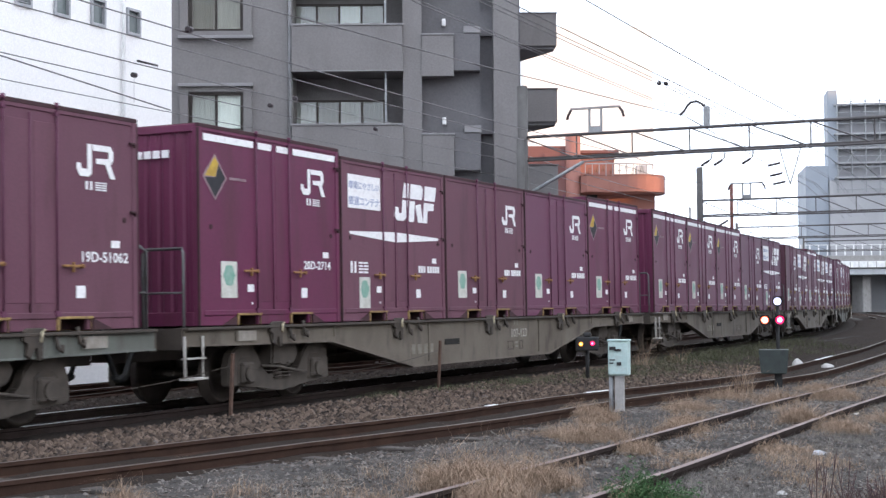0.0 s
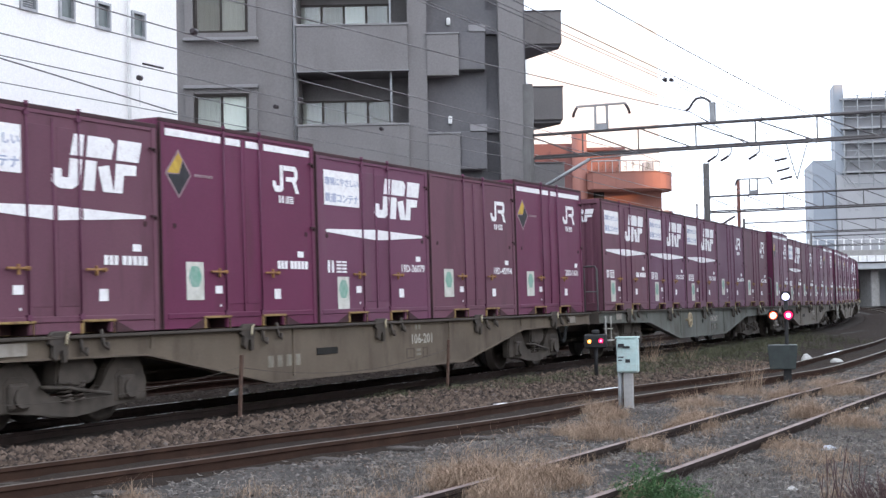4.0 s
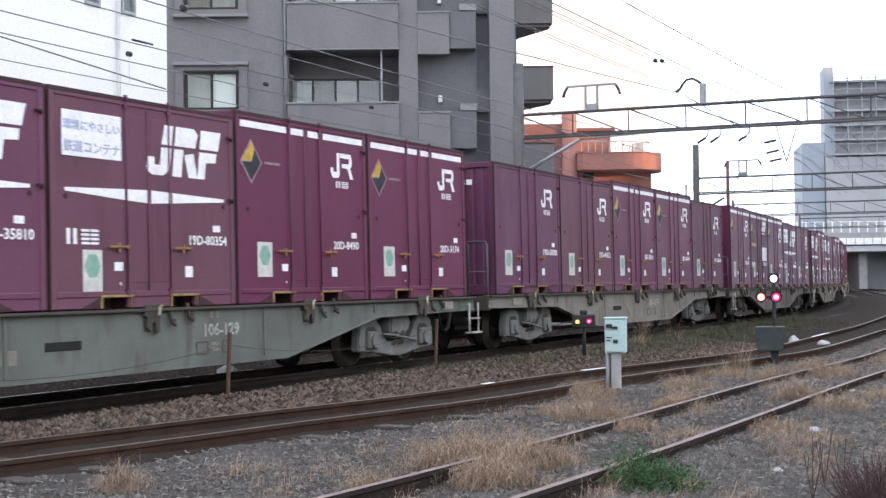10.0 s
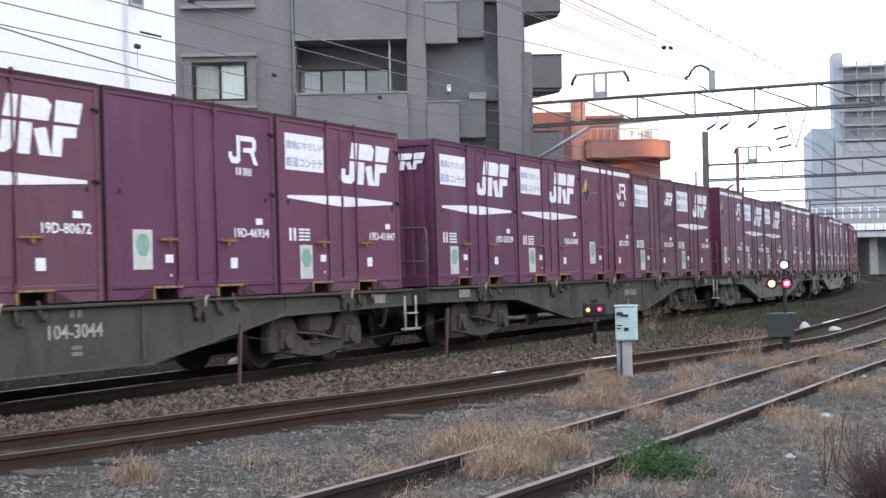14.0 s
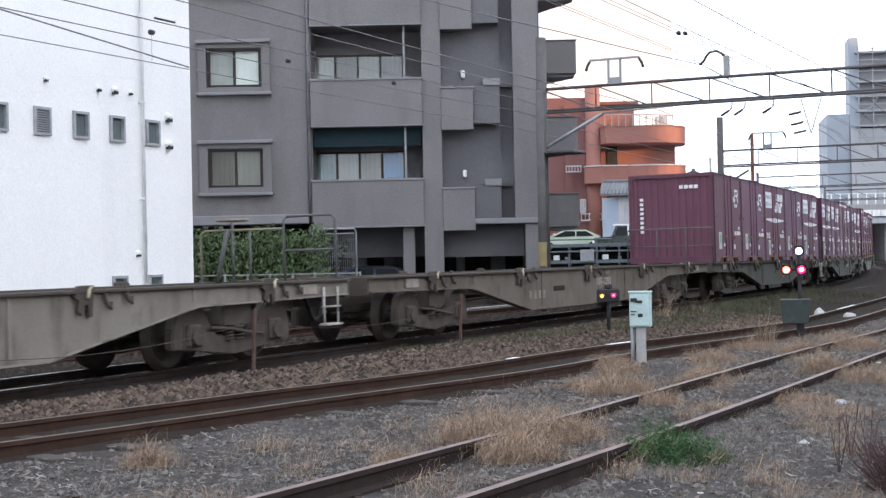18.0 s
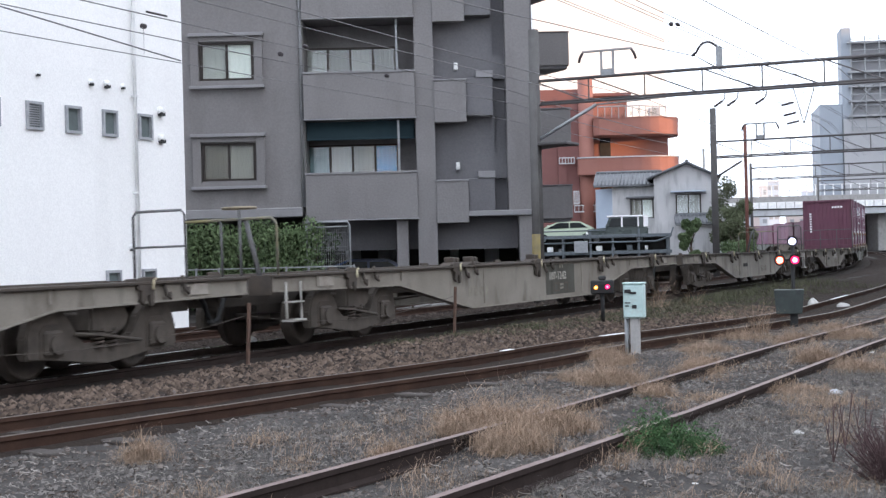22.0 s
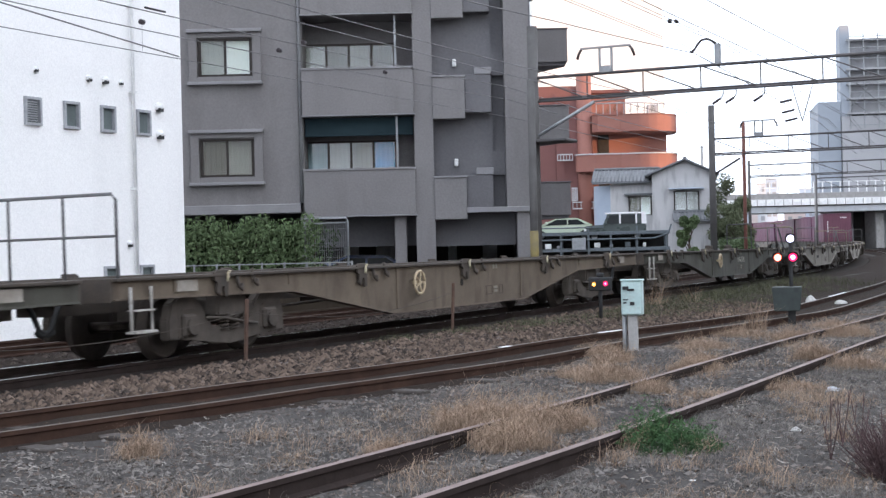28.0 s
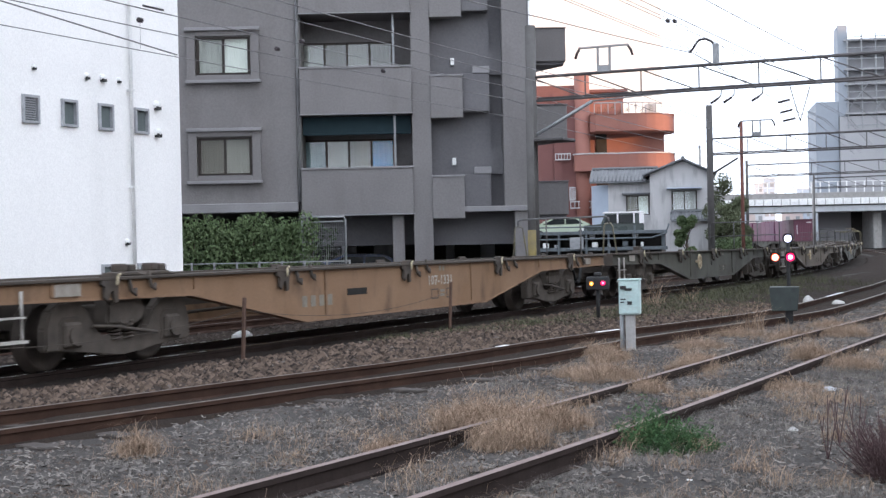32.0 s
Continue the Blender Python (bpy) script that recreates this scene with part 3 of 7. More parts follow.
blades("dry_grass", TUFTS, STRAW, "tufts of curling straw-coloured dry grass", 0.0024, 2.1)
matted = [(-9 + 14 * random.random(), random.uniform(-11, -8.7), random.uniform(0.25, 0.6), random.uniform(0.06, 0.12), 260) for _ in range(60)]
blades("matted_grass", matted, STRAW_GREY, "pale matted dead grass", 0.0018, 1.6)
thin = [(-12 + 34 * random.random() ** 1.4, random.uniform(-11, -5.2), random.uniform(0.12, 0.4), random.uniform(0.05, 0.12), random.randint(40, 110)) for _ in range(700)]
blades("dead_grass", [q for q in thin if q[1] < loop_y(q[0]) - 0.95], STRAW_GREY, "grey matted dead grass", 0.0018, 1.5)
strawy = [(-11 + 34 * random.random() ** 1.4, random.uniform(-10.5, -5.6), random.uniform(0.1, 0.3), random.uniform(0.08, 0.22), random.randint(25, 90)) for _ in range(230)]
blades("straw_grass", [q for q in strawy if q[1] < loop_y(q[0]) - 0.9], STRAW, "sparse straw-coloured dry grass", 0.002, 1.3)
litter("pale_litter", 14000, STRAW_GREY, "pale dead stems and leaf scraps on the ground", 1, 0.03, 0.09)
litter("brown_litter", 9000, LITTER_D, "dark brown leaf scraps on the ground", 2, 0.02, 0.06)
blades("track_weeds", [(3.5, -1.7, 0.7, 0.1, 500), (5.5, -2.1, 0.9, 0.12, 900), (7.5, -2.4, 0.9, 0.14, 700), (9.5, -2.9, 1.0, 0.16, 900), (11.5, -3.1, 1.0, 0.17, 900), (13.5, -3.2, 1.2, 0.2, 900),
                       (16, -3.0, 1.4, 0.2, 1000), (19, -2.8, 1.5, 0.22, 900), (22, -2.6, 1.6, 0.22, 900), (26, -2.4, 2, 0.25, 900), (31, -2.2, 2.2, 0.28, 900)],
       GRASS_DULL, "dull green weeds growing between the tracks", 0.005, 0.8, 0.08)
tall_tufts = [(14.6, -2.3, 0.22, 0.62, 70), (16.3, -2.6, 0.2, 0.5, 50), (8.6, -5.95, 0.16, 0.4, 90)]
blades("tall_dry_grass", tall_tufts, STRAW, "upright tufts of straw-coloured grass", 0.004, 0.35)

# ---- the train ----
DECK = 1.075          # the containers stand this high over the rails
BOX_L, BOX_W, BOX_STEP = 3.73, 2.45, 3.80


def write(text, size, mat, thick=0.001):
    """Lettering in the built-in font as a mesh that lies in x, z and faces -y; its lower left corner is at 0."""
    cu = bpy.data.curves.new("lettering", "FONT")
    cu.body, cu.size, cu.extrude, cu.resolution_u, cu.offset = text, size, thick, 2, size * 0.02
    ob = bpy.data.objects.new("lettering", cu)
    scene.collection.objects.link(ob)
    me = bpy.data.meshes.new_from_object(ob.evaluated_get(bpy.context.evaluated_depsgraph_get()))
    bpy.data.objects.remove(ob)
    me.transform(Matrix.Rotation(radians(90), 4, "X") @ Matrix.Scale(1.18, 4, (1, 0, 0)))
    me.materials.clear()
    me.materials.append(mat)
    return me


def plate(bm, pts, y=0.0, d=0.004, mi=0):
    """A thin flat shape in x, z on the side that faces -y."""
    return add_prism(bm, pts, y - d, y + 0.001, "y", mi)


def rect(x0, z0, x1, z1):
    return [(x0, z0), (x1, z0), (x1, z1), (x0, z1)]


def hook_mark(bm, x, z, h, y):
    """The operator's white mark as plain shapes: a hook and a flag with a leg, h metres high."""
    k = h
    plate(bm, [(x + 0.00 * k, z + 0.18 * k), (x + 0.14 * k, z + 0.0), (x + 0.5 * k, z), (x + 0.62 * k, z + 0.1 * k), (x + 0.62 * k, z + 0.86 * k), (x + 0.44 * k, z + 0.86 * k),
               (x + 0.44 * k, z + 0.2 * k), (x + 0.2 * k, z + 0.2 * k), (x + 0.16 * k, z + 0.34 * k), (x, z + 0.34 * k)], y)
    plate(bm, [(x + 0.66 * k, z + 0.86 * k), (x + 1.4 * k, z + 0.86 * k), (x + 1.52 * k, z + 0.72 * k), (x + 1.52 * k, z + 0.5 * k), (x + 1.4 * k, z + 0.36 * k),
               (x + 1.6 * k, z), (x + 1.38 * k, z), (x + 1.18 * k, z + 0.36 * k), (x + 0.8 * k, z + 0.36 * k), (x + 0.8 * k, z + 0.5 * k), (x + 1.32 * k, z + 0.52 * k), (x + 1.32 * k, z + 0.7 * k), (x + 0.66 * k, z + 0.7 * k)], y)


def slab_mark(bm, x, z, w, h, y):
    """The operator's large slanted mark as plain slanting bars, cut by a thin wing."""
    def q(a, b):
        return (x + w * (a + 0.06 * b), z + h * b)
    plate(bm, [q(0.0, 0.35), q(0.0, 0.1), q(0.08, 0.0), q(0.22, 0.0), q(0.3, 0.12), q(0.3, 0.55), q(0.17, 0.55), q(0.17, 0.2), q(0.1, 0.2), q(0.09, 0.35)], y)
    plate(bm, [q(0.17, 0.61), q(0.3, 0.61), q(0.3, 1.0), q(0.19, 1.0)], y)
    plate(bm, [q(0.34, 0.0), q(0.46, 0.0), q(0.46, 0.55), q(0.34, 0.55)], y)
    plate(bm, [q(0.34, 0.61), q(0.62, 0.61), q(0.64, 0.9), q(0.58, 1.0), q(0.34, 1.0)], y)
    plate(bm, [q(0.48, 0.45), q(0.56, 0.0), q(0.68, 0.0), q(0.6, 0.5)], y)
    plate(bm, [q(0.68, 0.0), q(0.78, 0.0), q(0.78, 0.34), q(0.92, 0.36), q(0.92, 0.55), q(0.68, 0.55)], y)
    plate(bm, [q(0.68, 0.61), q(0.94, 0.61), q(0.96, 1.0), q(0.68, 1.0)], y)


def bars(bm, x0, z0, x1, z1, n, y, gap=0.25):
    """Writing too small to read: a row of plain bars."""
    w = (x1 - x0) / n
    for i in range(n):
        plate(bm, rect(x0 + i * w, z0, x0 + i * w + w * (1 - gap), z1), y)


def caption(bm, x0, z0, x1, z1, y):
    """A short unreadable caption: two slim bars, then two blocks of stacked strips."""
    w, h = (x1 - x0) / 4, z1 - z0
    for i in (0, 1):
        plate(bm, rect(x0 + i * w * 0.8, z0, x0 + i * w * 0.8 + w * 0.4, z1), y)
    for i in (0, 1):
        a = x0 + w * (1.75 + 1.1 * i)
        for k in range(4):
            plate(bm, rect(a, z0 + h * 0.27 * k, a + w * 0.95, z0 + h * (0.27 * k + 0.16)), y)


SHARED = {}


def once(key, make):
    if key not in SHARED:
        SHARED[key] = make()
    return SHARED[key]


tone = {"at": 0}     # goes through the shades of old paint


def container(kind, number="", scruffy=False):
    """A 12-foot goods container. kind: plain, tall (white band, hazard diamond), brand (white panel, large mark, stripe) or tall_panel. Its foot is at 0."""
    tall = kind.startswith("tall")
    H = 2.6 if tall else 2.5
    paint = {"plain": WINE, "tall": WINE_NEW, "brand": WINE, "tall_panel": WINE_OLD}[kind]
    if kind in ("plain", "brand"):
        tone["at"] += 1
        paint = (WINE, WINE_BROWN, WINE_PURPLE, WINE, WINE_PURPLE, WINE_BROWN, WINE_BROWN)[tone["at"] % 7]
    if scruffy:
        paint = WINE_OLD
    words = {"plain": "plum-red steel goods container with a white mark", "tall": "bright plum-red tall container with white top band and hazard diamond",
             "brand": "plum-red goods container with large white slanted mark and stripe", "tall_panel": "faded plum-red container with ochre stripe and blank white panel"}[kind]
    if scruffy:
        words = "faded plum-red container with patched paint and a white panel"
    root = thing("container", words, "container", group="containers on the goods train")
    hx, hy = BOX_L / 2, BOX_W / 2
    Y = -hy + 0.008   # marks lie on this plane

    def body():
        """The steel box; its end walls are pressed into shallow ribs."""
        n = 12
        left, right = [], []
        for k in range(n):
            y0 = -hy + 0.03 + k * (BOX_W - 0.06) / n
            w = (BOX_W - 0.06) / n
            for f_, d in ((0.1, 0.0), (0.25, 0.022), (0.75, 0.022), (0.9, 0.0)):
                left.append((-hx + 0.06 - d, y0 + f_ * w))
                right.append((hx - 0.06 + d, y0 + f_ * w))
        ring = [(-hx + 0.06, hy - 0.012)] + left[::-1] + [(-hx + 0.06, -hy + 0.012), (hx - 0.06, -hy + 0.012)] + right + [(hx - 0.06, hy - 0.012)]
        return add_prism(bmesh.new(), ring, 0.16, H - 0.06, "z")

    put("body", once(("body", H, paint.name), lambda: to_mesh("body", body(), paint)), root)

    def frame_bm():
        bm = bmesh.new()
        for x in (-hx, hx - 0.1):
            for y in (-hy, hy - 0.1):
                add_box(bm, x, y, 0.0, x + 0.1, y + 0.1, H)
        for y in (-hy, hy - 0.06):
            add_box(bm, -hx + 0.1, y, H - 0.09, hx - 0.1, y + 0.06, H)
            add_box(bm, -hx + 0.1, y, 0.13, hx - 0.1, y + 0.06, 0.2)
            for a, b in ((-hx + 0.1, -0.92), (-0.45, 0.45), (0.92, hx - 0.1)):
                add_box(bm, a, y + 0.01, 0.0, b, y + 0.06, 0.13)
        for x in (-hx, hx - 0.06):
            add_box(bm, x, -hy + 0.1, H - 0.1, x + 0.06, hy - 0.1, H)
            add_box(bm, x, -hy + 0.1, 0.0, x + 0.06, hy - 0.1, 0.18)
        return soften(bm, 0.008)
    put("corner_frame", once(("frame", H, paint.name), lambda: to_mesh("corner_frame", frame_bm(), paint)), root)

    def roof():
        bm = boxes((-hx + 0.02, -hy + 0.02, H - 0.015, hx - 0.02, hy - 0.02, H + 0.012))
        return bm
    put("roof", once(("roof", H), lambda: to_mesh("roof", roof(), ROOF_P)), root, label="weathered pale plum roof sheet")
    # side doors: two folding leaves a side, with lock rods
    leaf = once(("leaf", H, paint.name), lambda: to_mesh("door", soften(boxes((-0.46, -0.012, 0.21, -0.008, 0.012, H - 0.1), (-0.44, -0.022, 0.3, -0.03, -0.01, H - 0.2)), 0.006), paint))
    for x in (0.0, 0.466):
        put("door", leaf, root, pose(x, -hy + 0.03, 0))
    rod = once(("rod", H), lambda: to_mesh("lock_rod", add_box(add_box(add_tube(add_tube(bmesh.new(), (0, 0, 0.12), (0, 0, H - 0.02), 0.011, 8), (0, 0, H - 0.03), (0, 0, H + 0.03), 0.026, 8), -0.04, -0.012, 0.16, 0.04, 0.02, 0.22), -0.04, -0.012, H - 0.12, 0.04, 0.02, H - 0.07), WINE_LINE))
    hinge = once(("hinge", H), lambda: to_mesh("hinge_rod", add_tube(bmesh.new(), (0, 0, 0.2), (0, 0, H - 0.12), 0.009, 6), WINE_LINE))
    for x in (-0.48, 0.39):
        put("lock_rod", rod, root, pose(x, -hy - 0.006, 0))
    put("hinge_rod", hinge, root, pose(-0.05, -hy + 0.002, 0))
    # dark worn top rails and corner castings, a hook on the end post and the ring holes of the lower corners
    rail = once("top_rail", lambda: to_mesh("top_rail", soften(boxes((-hx - 0.003, -hy - 0.004, -0.045, hx + 0.003, -hy + 0.05, 0.006)), 0.006), EDGE_D))
    put("top_rail", rail, root, pose(0, 0, H), label="dark worn top rail")
    post = once(("edge_post", H), lambda: to_mesh("edge_post", soften(boxes((-0.012, -hy - 0.004, 0.0, 0.014, -hy + 0.03, H - 0.05)), 0.004), EDGE_D))
    for x in (-hx, hx):
        put("edge_post", post, root, pose(x, 0, 0), label="dark corner edge")
    hook = once("door_hook", lambda: to_mesh("door_hook", soften(boxes((-0.1, -0.03, -0.012, 0.0, 0.0, 0.012), (-0.02, -0.03, -0.05, 0.0, 0.0, 0.012)), 0.004), EDGE_D))
    for z in (1.38, H - 0.3):
        put("door_hook", hook, root, pose(hx - 0.06, -hy, z))
    bolt = once("stud", lambda: to_mesh("stud", add_tube(bmesh.new(), (0, 0.0, 0), (0, -0.02, 0), 0.035, 10), EDGE_D))
    for x in (-hx + 0.28, hx - 0.25):
        put("stud", bolt, root, pose(x, -hy + 0.024, 1.28))
    gusset = once("gusset", lambda: to_mesh("gusset", add_prism(bmesh.new(), [(-0.36, 0.0), (0.0, 0.0), (0.0, 0.13)], -0.004, 0.02), EDGE_D))
    for x, r in ((-0.99, 0), (0.99, 180)):
        put("gusset", gusset, root, pose(x, -hy + 0.002 - (0.004 if r else 0), 0, 0, 0, r), label="dark gusset plate beside the fork pocket")
    latch = once("latch", lambda: to_mesh("latch", soften(boxes((-0.19, -0.04, -0.014, 0.19, -0.015, 0.014), (-0.018, -0.04, -0.07, 0.018, -0.012, 0.045), (0.13, -0.04, -0.024, 0.18, 0.0, 0.024)), 0.006), LATCH))
    for x in (-0.66, 0.64):
        put("latch", latch, root, pose(x, -hy, 0.72), label="rusty yellow door latch")
    # forklift pockets at the foot
    pocket = once("pocket", lambda: to_mesh("fork_pocket", soften(boxes((-0.31, -0.012, 0.125, 0.31, 0.06, 0.155, 0), (-0.3, -0.004, -0.01, -0.27, 0.3, 0.125, 1), (0.27, -0.004, -0.01, 0.3, 0.3, 0.125, 1), (-0.29, 0.3, 0, 0.29, 0.32, 0.13, 1), (-0.31, -0.01, 0.0, -0.27, 0.03, 0.125, 0)), 0.005), POCKET, EDGE_D))
    for x in (-0.69, 0.69):
        put("fork_pocket", pocket, root, pose(x, -hy - 0.004, 0), label="fork pocket with a worn ochre rim")

    # markings, each a thin painted plate
    def sign(name, key, shape, words="", mat=WHITE_M):
        put(name, once(("sign", key), lambda: to_mesh(name, shape(bmesh.new()), mat)), root, label=words)

    def flat(*r):
        return lambda bm: plate(bm, rect(*r), Y)

    if kind in ("plain", "tall"):
        sign("logo", ("hook", H), lambda bm: (hook_mark(bm, 0.74, H - 0.75, 0.44, Y), bm)[1], "white two-part company mark")
        sign("logo_caption", ("cap", H), lambda bm: (caption(bm, 0.9, H - 0.9, 1.3, H - 0.8, Y), bm)[1], "small white bars")
    elif kind == "brand":
        if scruffy:
            sign("logo", "slab_small", lambda bm: (slab_mark(bm, 0.95, 1.85, 0.8, 0.34, Y), bm)[1], "small white slanted company mark")
        else:
            sign("logo", "slab", lambda bm: (slab_mark(bm, -0.08, 1.62, 1.62, 0.63, Y), bm)[1], "large white slanted company mark")
        for q, pts in () if scruffy else enumerate(([(-1.6, 1.34), (-0.5, 1.28), (-0.5, 1.41), (-1.6, 1.38)], [(-0.46, 1.28), (-0.03, 1.26), (-0.03, 1.42), (-0.46, 1.41)],
                                 [(0.03, 1.26), (0.43, 1.28), (0.43, 1.41), (0.03, 1.42)], [(0.47, 1.28), (1.62, 1.34), (1.62, 1.38), (0.47, 1.41)])):
            sign("stripe", ("stripe", q), lambda bm, pts=pts: plate(bm, pts, Y))
        if scruffy:
            for q, pts in enumerate(([(0.28, 2.28), (0.5, 2.34), (0.9, 2.36), (0.9, 1.8), (1.5, 1.78), (1.52, 1.66), (1.0, 1.6), (0.9, 1.48), (0.5, 1.44), (0.36, 1.62), (0.3, 1.9)],
                                     [(0.62, 1.16), (0.66, 1.3), (1.3, 1.32), (1.32, 1.42), (1.66, 1.42), (1.66, 1.14), (1.4, 1.04), (0.9, 1.1)])):
                sign("paint_patch", ("repaint", q), lambda bm, pts=pts: plate(bm, pts, Y + 0.001), "darker repainted patch", WINE_DARKER)
        sign("caption", "caption", lambda bm: (caption(bm, -1.58, 0.74, -0.98, 0.92, Y), bm)[1], "white unreadable caption")
    else:
        sign("logo", "slab_mid", lambda bm: (slab_mark(bm, 0.55, 1.98, 0.95, 0.36, Y), bm)[1], "white slanted company mark")
        sign("underline", "under", lambda bm: plate(bm, [(0.6, 1.88), (1.4, 1.9), (0.6, 1.93)], Y))
        sign("blank_panel", "blank", flat(0.5, 0.95, 1.55, 1.42), "blank white panel")
        sign("caption", "caption2", lambda bm: (caption(bm, -1.62, 0.7, -0.98, 0.88, Y), bm)[1], "white unreadable caption")
    if tall:
        for q, (a, b) in enumerate(((-1.75, -0.54), (-0.42, -0.07), (0.07, 0.41), (0.52, 1.75))):
            sign("top_band", ("band", q), flat(a, H - 0.205, b, H - 0.115))
        sign("thin_line", "thin", lambda bm: (bars(bm, -1.14, 1.92, -0.72, 1.955, 7, Y, 0.2), bm)[1], "row of small pale letters", EDGE_M)
    for q, r in enumerate(((1.36, 0.945, 1.52, 1.03), (-0.72, 0.44, -0.56, 0.54), (0.72, 0.36, 0.88, 0.5), (-0.62, 0.27, -0.59, 0.3))):
        sign("small_label", ("small", q), flat(*r))
    if kind == "brand":
        def panel():
            return plate(bmesh.new(), rect(-1.64, 1.74, -0.56, 2.26), Y)
        put("sign_panel", once("panel", lambda: to_mesh("sign_panel", panel(), WHITE_M)), root, label="white panel with pale blue writing")

        for k, (words_, z) in enumerate((("\u74b0\u5883\u306b\u3084\u3055\u3057\u3044", 2.05), ("\u9244\u9053\u30b3\u30f3\u30c6\u30ca", 1.8))):
            put("panel_writing", once(("slogan", k), lambda: write(words_, 0.126 if k == 0 else 0.147, BLUE_M)), root, pose(-1.62, Y - 0.005, z), label="pale blue slogan")
    if tall:
        dia = [(-1.77, 1.93), (-1.48, 2.24), (-1.2, 1.93), (-1.48, 1.63)]
        put("hazard_diamond", once("dia", lambda: to_mesh("hazard_diamond", plate(plate(plate(bmesh.new(), dia, Y + 0.001, 0.003, 0), [(-1.72, 1.94), (-1.48, 2.2), (-1.4, 2.11), (-1.48, 1.94)], Y, 0.004, 1),
            [(-1.72, 1.92), (-1.47, 1.93), (-1.39, 2.1), (-1.24, 1.93), (-1.48, 1.67)], Y, 0.003, 2), EDGE_M, YELLOW_M, BLACK_M)), root, label="yellow and black hazard diamond")
    if kind == "tall_panel":
        put("stripe", once("ochre", lambda: to_mesh("stripe", plate(bmesh.new(), rect(-1.62, 1.42, -0.75, 1.53), Y), YELLOW_M)), root, label="ochre painted stripe")
    st = (-1.36, 0.36, -0.98, 0.84) if kind != "brand" else (-1.3, 0.2, -0.95, 0.68)
    put("sticker", once(("sticker", kind == "brand"), lambda: to_mesh("sticker", plate(plate(bmesh.new(), rect(*st), Y, 0.003, 0),
        [((st[0] + st[2]) / 2 + 0.145 * math.cos(0.524 * a) * (1 - 0.12 * (a % 2)), st[3] - 0.185 + 0.15 * math.sin(0.524 * a) * (1 - 0.1 * (a % 2))) for a in range(12)], Y, 0.005, 1), STICKER, GREEN_M)), root, label="white sticker with a green shape")
    if number:
        put("number", once(("number", number), lambda: write(number, 0.165, WHITE_M)), root, pose(0.79, Y - 0.002, 0.775), label="white stencilled number")
    else:
        put("number_prefix", once("bars3", lambda: to_mesh("number_prefix", (lambda b: (bars(b, 0.82, 0.78, 1.1, 0.89, 3, Y), b)[1])(bmesh.new()), WHITE_M)), root)
        put("number", once("bars5", lambda: to_mesh("number", (lambda b: (bars(b, 1.16, 0.78, 1.66, 0.89, 5, Y), b)[1])(bmesh.new()), WHITE_M)), root, label="white stencilled number")

    def end_marks(rows):
        bm = bmesh.new()
        for y0, y1, z0, z1 in rows:
            add_box(bm, -hx - 0.006, y0, z0, -hx + 0.001, y1, z1)
        return bm
    if kind == "brand":
        put("end_logo", once("elogo", lambda: to_mesh("end_logo", (lambda b: (slab_mark(b, 0, 0, 0.72, 0.28, 0), b)[1])(bmesh.new()), WHITE_M)), root, pose(-hx - 0.004, -0.32, H - 0.5, 0, 0, -90), "white slanted mark on the end wall")
    else:
        put("end_caption", once(("ecap", H), lambda: to_mesh("end_caption", end_marks([(-0.35 - 0.14 * k, -0.24 - 0.14 * k, H - 0.42, H - 0.32) for k in range(4)]), WHITE_M)), root, label="white caption on the end wall")
    digit = once("digit", lambda: to_mesh("end_digit", end_marks([(0.8, 0.9, 0, 0.08)]), WHITE_M))
    for k in range(8):
        put("end_digit", digit, root, pose(0, 0, 1.77 - 0.13 * k))
    return root


